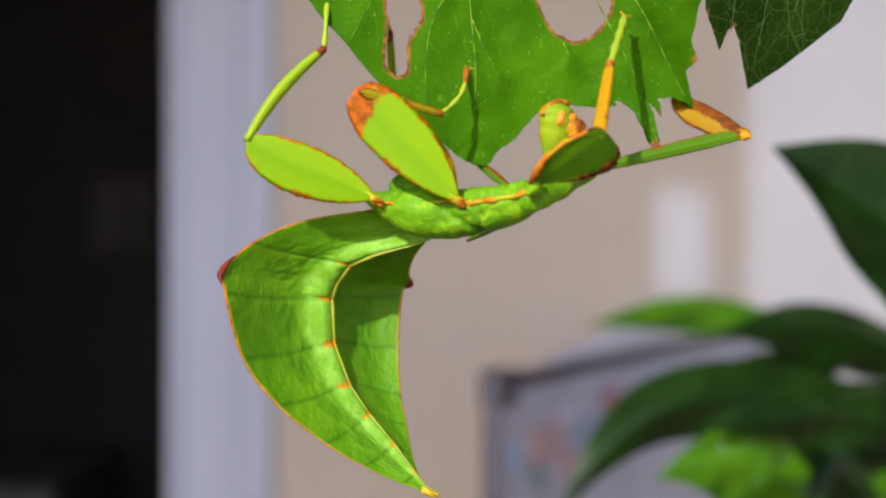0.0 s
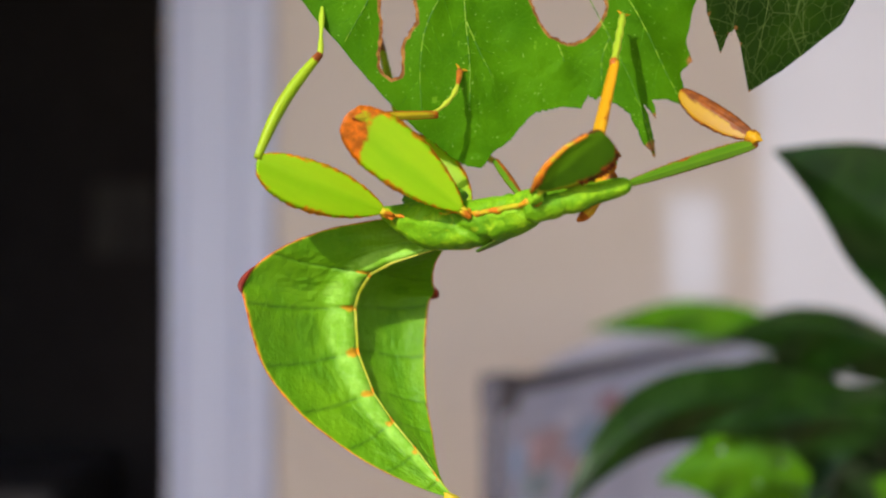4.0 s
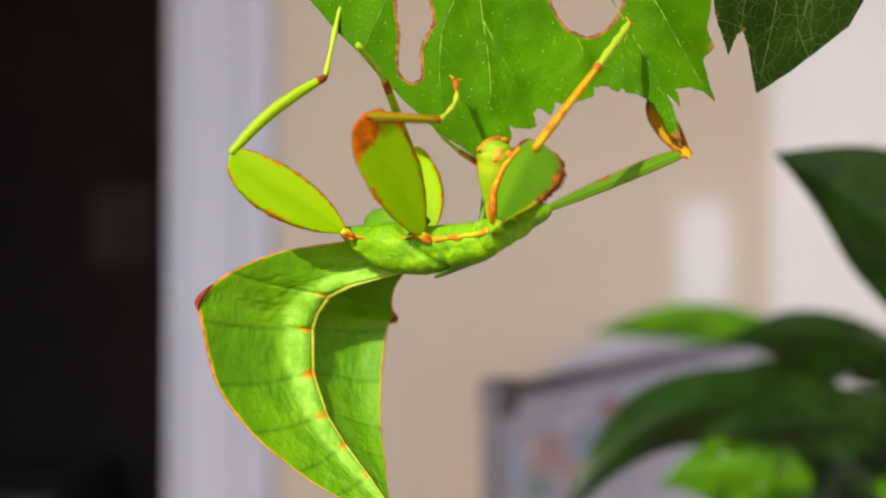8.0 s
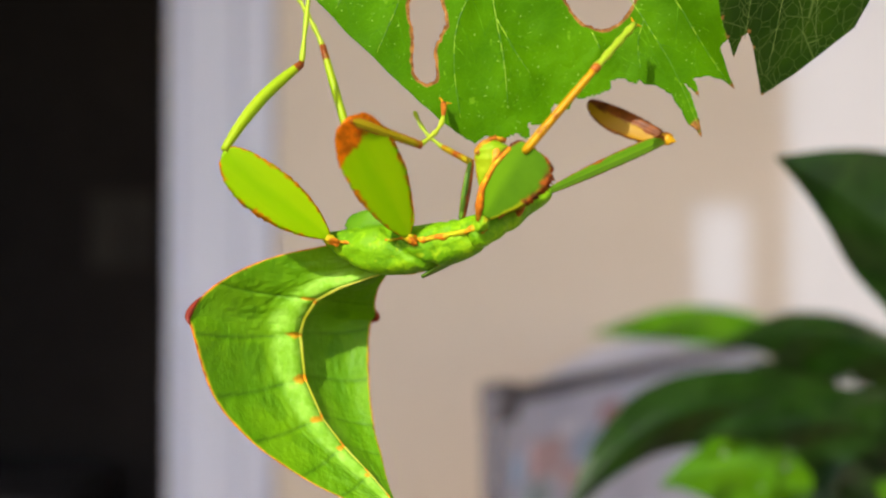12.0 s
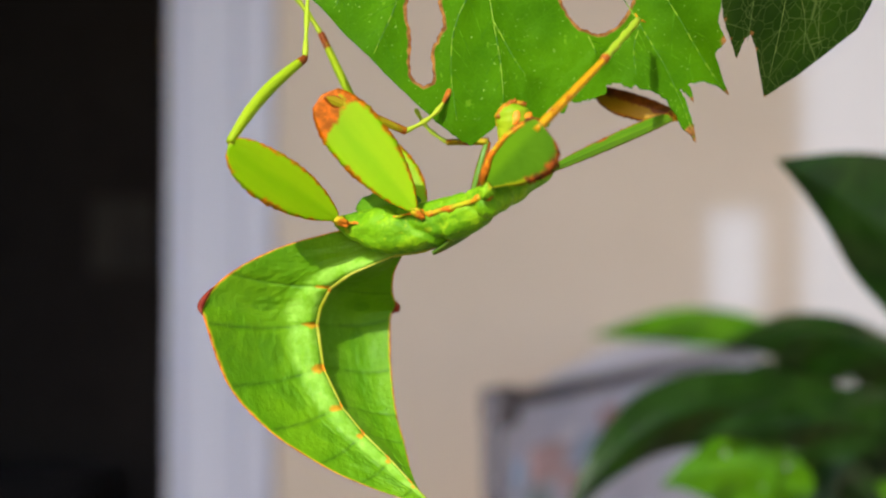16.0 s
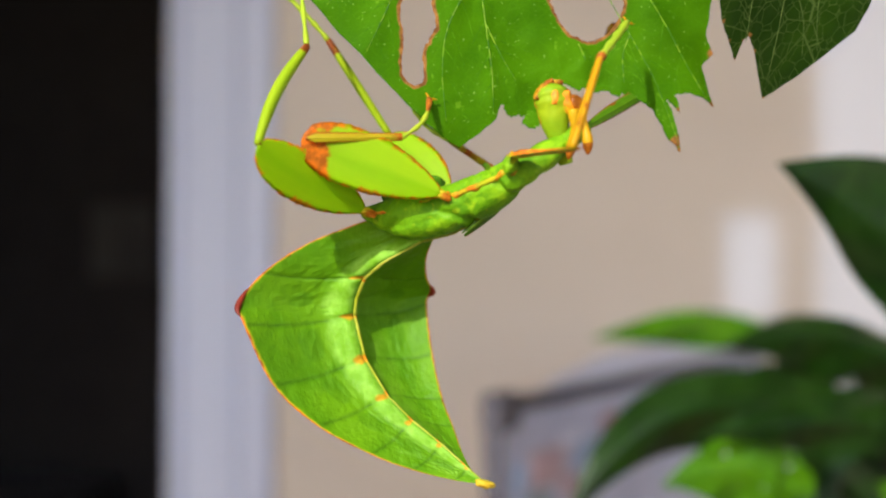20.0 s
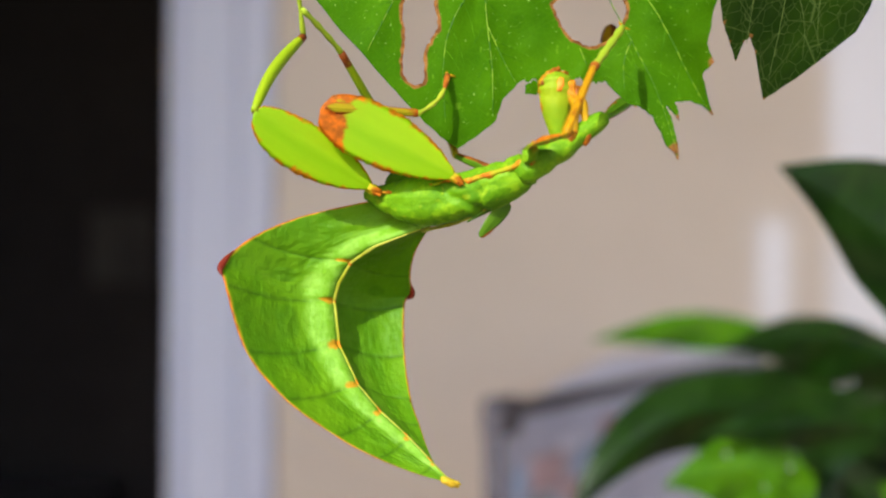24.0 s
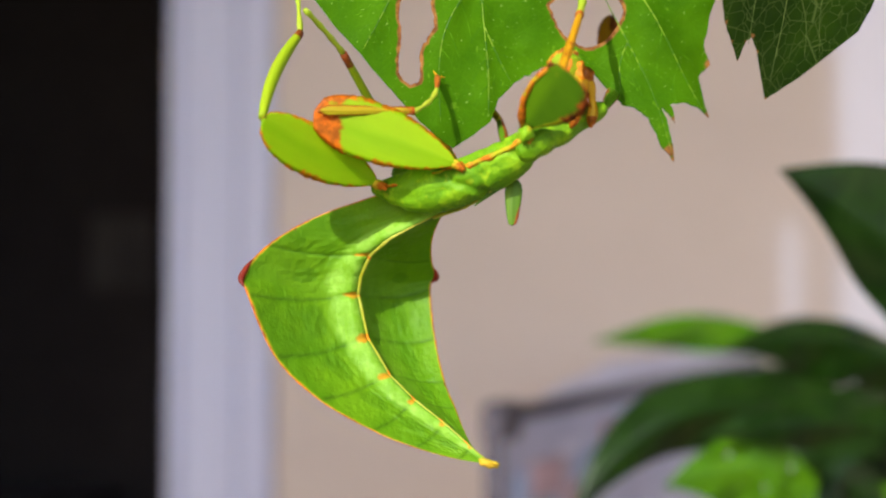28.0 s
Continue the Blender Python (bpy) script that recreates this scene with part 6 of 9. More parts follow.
    walk(limb['mid_tibia'], [
        (0,pose(-0.01044,-0.00667,0.00983,91.1,6.8,24.8)), (0.5,pose(-0.01154,-0.00739,0.00854,88.9,-0.5,20.3)), (1,pose(-0.01245,-0.00730,0.00709,83.3,-5.4,22.5)),
        (1.5,pose(-0.01222,-0.00786,0.00751,87.0,-2.7,19.9)), (2,pose(-0.01213,-0.00757,0.00766,87.6,0.1,19.3)), (2.5,pose(-0.01248,-0.00801,0.00706,88.0,-3.3,14.0)),
        (3,pose(-0.01309,-0.00795,0.00584,84.8,-7.6,21.7)), (3.5,pose(-0.01257,-0.00826,0.00690,83.0,-7.7,34.5)), (5.5,pose(-0.00677,-0.01445,0.01110,82.0,-3.6,27.9)),
        (6,pose(-0.00727,-0.01552,0.01004,96.1,6.6,42.4)), (6.5,pose(-0.00534,-0.01716,0.01001,85.6,-0.5,45.8)), (7,pose(-0.00481,-0.01708,0.01038,70.8,-10.0,47.0)),
        (7.5,pose(-0.00460,-0.01798,0.00964,87.0,-1.4,48.4)), (8,pose(-0.00571,-0.01629,0.01052,81.3,-6.7,46.9)), (8.5,pose(-0.00694,-0.01546,0.01033,89.1,-2.4,44.9)),
        (9,pose(-0.00544,-0.01635,0.01063,91.5,1.0,48.8)), (9.5,pose(-0.00525,-0.01665,0.01050,83.8,-6.8,49.3)), (10,pose(-0.00614,-0.01634,0.01021,80.7,-11.6,42.8)),
        (10.5,pose(-0.00501,-0.01616,0.01101,78.2,-7.9,36.8)), (11,pose(-0.00635,-0.01602,0.01032,73.3,-8.7,39.2)), (11.5,pose(-0.00421,-0.01590,0.01155,86.1,5.0,50.7)),
        (12,pose(-0.00576,-0.01537,0.01115,96.0,10.2,42.7)), (12.5,pose(-0.00641,-0.01559,0.01060,101.1,13.9,42.3)),
        (14.5,pose(-0.00869,-0.00690,0.01150,93.4,12.5,13.1)), (15,pose(-0.00824,-0.01163,0.01130,100.9,17.5,34.4)),
        (15.5,pose(-0.00916,-0.00909,0.01109,105.2,17.3,39.0)), (16,pose(-0.00875,-0.00880,0.01146,100.5,16.8,31.8)),
        (16.5,pose(-0.00949,-0.00932,0.01077,101.9,14.9,37.1)), (17,pose(-0.00923,-0.00936,0.01100,98.6,14.6,31.6)),
        (17.5,pose(-0.01051,-0.00941,0.00972,96.4,12.5,32.5)), (18,pose(-0.01175,-0.00890,0.00820,93.2,7.2,21.2)), (18.5,pose(-0.01187,-0.00873,0.00803,94.3,11.0,20.0)),
        (19,pose(-0.01147,-0.00911,0.00856,91.6,9.7,14.9)), (19.5,pose(-0.01239,-0.00840,0.00720,88.7,-3.5,7.8)), (20,pose(-0.01253,-0.00956,0.00678,90.3,4.0,14.8)),
        (20.5,pose(-0.01162,-0.01282,0.00692,96.1,7.6,22.3)), (21,pose(-0.01076,-0.01115,0.00899,97.2,5.6,26.9)), (21.5,pose(-0.01111,-0.01012,0.00885,106.7,10.7,47.3)),
        (23.5,pose(-0.01266,-0.00854,0.00671,96.0,2.7,31.2)), (24,pose(-0.01287,-0.00828,0.00631,95.8,-2.6,17.0)), (24.5,pose(-0.01289,-0.00888,0.00620,94.8,0.1,21.3)),
        (25,pose(-0.01297,-0.00872,0.00605,96.6,-0.1,13.4)), (25.5,pose(-0.01331,-0.00790,0.00531,92.9,-4.1,10.0)), (26,pose(-0.01358,-0.00797,0.00456,90.5,-10.1,9.4)),
        (26.5,pose(-0.01331,-0.00803,0.00531,92.9,-2.4,14.0)), (27,pose(-0.01306,-0.00835,0.00589,94.5,0.2,13.0)), (27.5,pose(-0.01255,-0.00783,0.00694,92.0,-0.8,2.3)),
        (28,pose(-0.01288,-0.00920,0.00616,93.8,3.0,12.5)),])
    walk(limb['mid_tarsus'], [
        (0,pose(-0.00153,-0.00167,0.00866,31.6,-43.1,62.0)), (0.5,pose(-0.00228,-0.00306,0.00862,31.2,-41.4,65.6)), (1,pose(-0.00337,-0.00264,0.00802,27.3,-38.2,70.9)),
        (1.5,pose(-0.00295,-0.00360,0.00797,31.9,-39.3,67.9)), (2,pose(-0.00281,-0.00340,0.00764,31.6,-38.4,68.2)),
        (2.5,pose(-0.00291,-0.00473,0.00762,35.4,-36.1,67.2)), (3,pose(-0.00399,-0.00343,0.00715,33.8,-37.5,68.6)),
        (3.5,pose(-0.00450,-0.00181,0.00822,39.8,-45.4,60.7)), (5.5,pose(0.00194,-0.00894,0.01172,27.3,-24.2,77.1)), (6,pose(-0.00002,-0.00801,0.00890,29.4,-31.8,70.0)),
        (6.5,pose(0.00154,-0.00918,0.01009,27.5,-29.5,75.4)), (7,pose(0.00182,-0.00906,0.01210,21.5,-28.6,76.8)), (7.5,pose(0.00196,-0.00970,0.00988,23.3,-33.9,77.4)),
        (8,pose(0.00100,-0.00823,0.01168,14.9,-38.3,81.9)), (8.5,pose(0.00004,-0.00759,0.01074,19.7,-41.3,75.1)), (9,pose(0.00106,-0.00802,0.01046,23.9,-37.2,83.2)),
        (9.5,pose(0.00113,-0.00831,0.01167,15.3,-38.1,89.1)), (10,pose(0.00096,-0.00888,0.01220,10.9,-41.4,82.8)), (10.5,pose(0.00283,-0.00940,0.01236,16.1,-34.8,75.5)),
        (11,pose(0.00122,-0.00896,0.01182,13.7,-36.9,69.5)), (11.5,pose(0.00201,-0.00738,0.01070,24.1,-34.3,74.0)), (12,pose(0.00138,-0.00787,0.00940,29.7,-36.9,67.0)),
        (12.5,pose(0.00068,-0.00824,0.00823,31.0,-36.0,67.5)), (14.5,pose(0.00070,-0.00381,0.00937,46.2,-44.6,47.0)),
        (15,pose(-0.00047,-0.00541,0.00833,48.3,-36.4,55.7)), (15.5,pose(-0.00184,-0.00226,0.00815,63.0,-46.7,35.4)),
        (16,pose(-0.00072,-0.00292,0.00860,65.1,-40.8,37.2)), (16.5,pose(-0.00188,-0.00267,0.00822,60.1,-45.3,40.5)),
        (17,pose(-0.00109,-0.00344,0.00851,59.9,-41.1,45.3)), (17.5,pose(-0.00238,-0.00333,0.00758,51.5,-42.4,51.0)),
        (18,pose(-0.00261,-0.00445,0.00696,46.2,-41.1,55.1)), (18.5,pose(-0.00276,-0.00451,0.00615,47.2,-40.6,56.8)),
        (19,pose(-0.00206,-0.00572,0.00690,48.5,-35.0,59.3)), (19.5,pose(-0.00263,-0.00615,0.00780,49.9,-34.4,56.4)),
        (20,pose(-0.00301,-0.00614,0.00608,47.0,-33.4,61.6)), (20.5,pose(-0.00256,-0.00821,0.00562,48.5,-32.2,60.4)),
        (21,pose(-0.00200,-0.00580,0.00803,56.1,-39.3,46.8)), (21.5,pose(-0.00453,-0.00209,0.00702,73.1,-41.9,25.4)),
        (23.5,pose(-0.00422,-0.00253,0.00624,55.5,-44.2,42.2)), (24,pose(-0.00343,-0.00450,0.00676,49.8,-44.3,50.3)),
        (24.5,pose(-0.00369,-0.00438,0.00619,46.2,-43.4,55.0)), (25,pose(-0.00336,-0.00554,0.00607,48.9,-42.4,53.6)),
        (25.5,pose(-0.00361,-0.00528,0.00601,40.2,-38.8,61.7)), (26,pose(-0.00399,-0.00548,0.00630,34.8,-35.0,69.2)),
        (26.5,pose(-0.00373,-0.00475,0.00573,43.1,-39.2,59.9)), (27,pose(-0.00344,-0.00522,0.00586,50.2,-41.1,52.2)),
        (27.5,pose(-0.00268,-0.00653,0.00708,60.2,-32.2,45.3)), (28,pose(-0.00325,-0.00617,0.00565,44.0,-36.0,62.5)),])
    walk(limb['pro_x'], [
        (0,pose(0.00792,-0.00813,0.00018,68.3,-22.8,37.6)), (0.5,pose(0.00792,-0.00813,0.00018,80.6,-22.4,19.3)), (1,pose(0.00792,-0.00813,0.00018,81.0,-16.6,16.7)),
        (1.5,pose(0.00792,-0.00813,0.00018,82.1,-20.6,17.1)), (2,pose(0.00792,-0.00813,0.00018,77.2,-24.0,24.8)), (2.5,pose(0.00792,-0.00813,0.00018,84.0,-18.2,15.7)),
        (3,pose(0.00792,-0.00813,0.00018,85.5,-13.4,11.5)), (3.5,pose(0.00792,-0.00813,0.00018,87.5,-16.1,5.0)), (5.5,pose(0.00792,-0.00813,0.00018,68.5,-22.8,37.6)),
        (6,pose(0.00792,-0.00813,0.00018,70.7,-27.7,33.0)), (6.5,pose(0.00792,-0.00813,0.00018,63.5,-24.3,47.6)), (7,pose(0.00792,-0.00813,0.00018,60.4,-20.3,49.3)),
        (7.5,pose(0.00792,-0.00813,0.00018,63.1,-21.7,53.8)), (8,pose(0.00792,-0.00813,0.00018,62.0,-22.0,54.3)), (8.5,pose(0.00792,-0.00813,0.00018,67.4,-25.2,44.2)),
        (9,pose(0.00792,-0.00813,0.00018,64.6,-24.9,57.2)), (9.5,pose(0.00792,-0.00813,0.00018,68.0,-30.5,46.8)), (10,pose(0.00792,-0.00813,0.00018,80.6,-33.8,17.8)),
        (10.5,pose(0.00792,-0.00813,0.00018,79.6,-31.8,9.1)), (11,pose(0.00792,-0.00813,0.00018,80.3,-33.9,-0.3)), (11.5,pose(0.00792,-0.00813,0.00018,69.2,-26.3,31.1)),
        (12,pose(0.00792,-0.00813,0.00018,68.8,-28.7,31.8)), (12.5,pose(0.00792,-0.00813,0.00018,69.0,-27.9,34.6)),
        (14.5,pose(0.00792,-0.00813,0.00018,78.7,-28.4,14.9)), (15,pose(0.00792,-0.00813,0.00018,78.0,-24.4,25.6)),
        (15.5,pose(0.00792,-0.00813,0.00018,75.9,-25.4,32.1)), (16,pose(0.00792,-0.00813,0.00018,71.4,-24.0,42.0)),
        (16.5,pose(0.00792,-0.00813,0.00018,70.5,-24.1,43.4)), (17,pose(0.00792,-0.00813,0.00018,71.2,-25.4,43.0)),
        (17.5,pose(0.00792,-0.00813,0.00018,76.6,-27.9,27.5)), (18,pose(0.00792,-0.00813,0.00018,84.7,-32.5,9.7)), (18.5,pose(0.00792,-0.00813,0.00018,86.6,-32.4,8.8)),
        (19,pose(0.00792,-0.00813,0.00018,85.2,-30.8,11.2)), (19.5,pose(0.00792,-0.00813,0.00018,83.3,-34.8,11.4)), (20,pose(0.00792,-0.00813,0.00018,82.3,-27.9,17.7)),
        (20.5,pose(0.00792,-0.00813,0.00018,83.1,-31.9,16.4)), (21,pose(0.00792,-0.00813,0.00018,83.3,-32.9,14.7)),
        (21.5,pose(0.00792,-0.00813,0.00018,82.6,-28.4,18.7)), (23.5,pose(0.00792,-0.00813,0.00018,87.7,-32.4,4.5)), (24,pose(0.00792,-0.00813,0.00018,92.0,-35.8,1.1)),
        (24.5,pose(0.00792,-0.00813,0.00018,90.2,-32.0,4.7)), (25,pose(0.00792,-0.00813,0.00018,93.2,-30.5,1.5)), (25.5,pose(0.00792,-0.00813,0.00018,87.3,-29.8,9.4)),
        (26,pose(0.00792,-0.00813,0.00018,81.6,-29.1,20.5)), (26.5,pose(0.00792,-0.00813,0.00018,84.3,-30.0,15.5)), (27,pose(0.00792,-0.00813,0.00018,86.3,-32.4,11.0)),
        (27.5,pose(0.00792,-0.00813,0.00018,85.8,-27.7,9.0)), (28,pose(0.00792,-0.00813,0.00018,85.2,-23.5,18.8)),])
    walk(limb['front_femur'], [
        (0,pose(0.00842,-0.01093,0.00238,142.7,-36.9,-33.7)), (0.5,pose(0.00842,-0.01093,0.00238,140,-37.0,-23.2)),
        (1,pose(0.00842,-0.01093,0.00238,144,-37.6,-9.1)), (1.5,pose(0.00842,-0.01093,0.00238,140,-34.0,-21.8)),
        (2,pose(0.00842,-0.01093,0.00238,137.4,-32.3,-24.0)), (2.5,pose(0.00842,-0.01093,0.00238,140,-35.3,-22.8)),
        (3,pose(0.00842,-0.01093,0.00238,144,-40.5,-8.2)), (3.5,pose(0.00842,-0.01093,0.00238,144,-41.1,-10.8)),
        (5.5,pose(0.00842,-0.01093,0.00238,123.7,-42.2,-42.4)), (6,pose(0.00842,-0.01093,0.00238,153.4,-36.9,-51.4)),
        (6.5,pose(0.00842,-0.01093,0.00238,122.1,-59.6,-31.1)), (7,pose(0.00842,-0.01093,0.00238,110.2,-72.0,-23.4)),
        (7.5,pose(0.00842,-0.01093,0.00238,105.8,-66.7,-16.2)), (8,pose(0.00842,-0.01093,0.00238,109.4,-69.0,-19.6)),
        (8.5,pose(0.00842,-0.01093,0.00238,117.3,-58.5,-32.6)), (9,pose(0.00842,-0.01093,0.00238,100.0,-53.8,-4.0)),
        (9.5,pose(0.00842,-0.01093,0.00238,103.6,-52.8,-8.5)), (10,pose(0.00842,-0.01093,0.00238,113.9,-45.2,-31.3)),
        (10.5,pose(0.00842,-0.01093,0.00238,101.2,-39.4,-26.1)), (11,pose(0.00842,-0.01093,0.00238,101.4,-33.8,-37.3)),
        (11.5,pose(0.00842,-0.01093,0.00238,88.4,-46.0,-3.5)), (12,pose(0.00842,-0.01093,0.00238,106.1,-60.1,-22.8)),
        (12.5,pose(0.00842,-0.01093,0.00238,102.3,-58.4,-17.6)), (14.5,pose(0.00842,-0.01093,0.00238,110.5,-48.3,-33.5)),
        (15,pose(0.00842,-0.01093,0.00238,109.1,-39.7,-29.3)), (15.5,pose(0.00842,-0.01093,0.00238,112.8,-38.1,-39.8)),
        (16,pose(0.00842,-0.01093,0.00238,109.9,-38.5,-40.9)), (16.5,pose(0.00842,-0.01093,0.00238,105.8,-42.3,-40.0)),
        (17,pose(0.00842,-0.01093,0.00238,100.3,-44.6,-35.8)), (17.5,pose(0.00842,-0.01093,0.00238,66.8,-32.5,-35.9)),
        (18,pose(0.00842,-0.01093,0.00238,54.1,-17.8,-45.8)), (18.5,pose(0.00842,-0.01093,0.00238,51.7,-19.9,-49.2)),
        (19,pose(0.00842,-0.01093,0.00238,50.2,-22.8,-54.4)), (19.5,pose(0.00842,-0.01093,0.00238,27.9,-14.9,-52.5)), (20,pose(0.00842,-0.01093,0.00238,4.0,2.5,-41.0)),
        (20.5,pose(0.00842,-0.01093,0.00238,66.2,-20.1,-51.7)), (21,pose(0.00842,-0.01093,0.00238,148.7,-36.1,-71.4)),
        (21.5,pose(0.00842,-0.01093,0.00238,77.0,-31.3,-64.1)), (23.5,pose(0.00842,-0.01093,0.00238,28.9,-3.4,-75.3)),
        (24,pose(0.00842,-0.01093,0.00238,21.4,4.4,-75.0)), (24.5,pose(0.00842,-0.01093,0.00238,9.1,7.9,-70.0)), (25,pose(0.00842,-0.01093,0.00238,-0.2,14.6,-71.8)),
        (25.5,pose(0.00842,-0.01093,0.00238,12.2,4.8,-65.2)), (26,pose(0.00842,-0.01093,0.00238,37.4,-5.5,-53.0)),
        (26.5,pose(0.00842,-0.01093,0.00238,71.2,-19.5,-58.1)), (27,pose(0.00842,-0.01093,0.00238,104.9,-33.4,-65.0)),
        (27.5,pose(0.00842,-0.01093,0.00238,117.9,-30.9,-67.7)), (28,pose(0.00842,-0.01093,0.00238,129.5,-25.7,-63.6)),])
    walk(limb['front_tibia'], [
        (0,pose(0.01354,-0.01435,0.00700,63.2,-45.9,75.8)), (0.5,pose(0.01407,-0.01336,0.00701,68.5,-49.3,73.3)), (1,pose(0.01444,-0.01190,0.00707,66.4,-46.8,77.3)),
        (1.5,pose(0.01434,-0.01330,0.00669,69.8,-44.5,75.7)), (2,pose(0.01437,-0.01358,0.00649,64.3,-39.4,80.5)), (2.5,pose(0.01421,-0.01337,0.00683,77.7,-39.2,71.7)),
        (3,pose(0.01421,-0.01177,0.00738,73.5,-39.0,75.8)), (3.5,pose(0.01412,-0.01202,0.00743,63.7,-43.4,82.5)), (5.5,pose(0.01263,-0.01478,0.00755,86.3,-63.0,14.2)),
        (6,pose(0.01226,-0.01574,0.00700,44.7,-60.8,45.8)), (6.5,pose(0.01175,-0.01294,0.00902,59.8,-53.3,35.3)), (7,pose(0.01060,-0.01188,0.00970,59.4,-59.6,31.1)),
        (7.5,pose(0.01134,-0.01178,0.00945,77.8,-50.3,16.3)), (8,pose(0.01102,-0.01186,0.00956,68.3,-56.9,26.1)), (8.5,pose(0.01181,-0.01310,0.00894,61.1,-60.5,31.0)),
        (9,pose(0.01296,-0.01125,0.00859,64.4,-55.2,38.6)), (9.5,pose(0.01302,-0.01162,0.00851,65.6,-59.9,36.2)), (10,pose(0.01305,-0.01375,0.00784,74.1,-64.6,17.8)),
        (10.5,pose(0.01376,-0.01355,0.00727,74.0,-59.6,11.9)), (11,pose(0.01351,-0.01481,0.00666,70.7,-71.7,7.6)), (11.5,pose(0.01375,-0.01126,0.00792,80.3,-56.1,7.8)),
        (12,pose(0.01196,-0.01242,0.00905,88.2,-52.5,-2.8)), (12.5,pose(0.01227,-0.01216,0.00893,87.0,-50.8,0.3)), (14.5,pose(0.01269,-0.01376,0.00813,88.1,-55.2,-4.5)),
        (15,pose(0.01358,-0.01383,0.00730,74.3,-48.0,20.0)), (15.5,pose(0.01307,-0.01481,0.00713,68.3,-50.9,27.5)), (16,pose(0.01297,-0.01488,0.00717,72.7,-44.1,25.9)),
        (16.5,pose(0.01278,-0.01459,0.00756,67.5,-48.3,30.5)), (17,pose(0.01286,-0.01414,0.00778,68.5,-40.6,35.2)),
        (17.5,pose(0.01368,-0.01474,0.00651,50.9,-44.6,50.4)), (18,pose(0.01353,-0.01619,0.00474,43.2,-47.3,54.9)),
        (18.5,pose(0.01315,-0.01641,0.00500,51.0,-44.2,51.3)), (19,pose(0.01255,-0.01671,0.00536,64.1,-43.6,37.3)),
        (19.5,pose(0.01295,-0.01683,0.00436,59.0,-57.0,36.2)), (20,pose(0.01422,-0.01598,0.00204,51.1,-56.8,46.3)),
        (20.5,pose(0.01290,-0.01660,0.00503,62.8,-47.8,35.9)), (21,pose(0.01040,-0.01683,0.00692,67.6,-47.3,29.4)),
        (21.5,pose(0.01129,-0.01685,0.00638,49.8,-36.6,55.0)), (23.5,pose(0.01036,-0.01837,0.00283,33.0,-42.4,63.0)),
        (24,pose(0.01041,-0.01835,0.00179,39.7,-50.6,55.9)), (24.5,pose(0.01102,-0.01810,0.00132,34.3,-50.6,61.8)), (25,pose(0.01074,-0.01801,0.00044,44.8,-52.7,51.7)),
        (25.5,pose(0.01164,-0.01790,0.00173,30.7,-48.2,64.9)), (26,pose(0.01303,-0.01705,0.00311,18.5,-42.4,77.5)),
        (26.5,pose(0.01226,-0.01709,0.00495,23.3,-42.0,73.4)), (27,pose(0.01113,-0.01676,0.00661,33.8,-51.8,61.2)),
        (27.5,pose(0.01093,-0.01705,0.00633,54.0,-47.3,42.1)), (28,pose(0.01150,-0.01715,0.00572,36.7,-42.9,64.6)),])
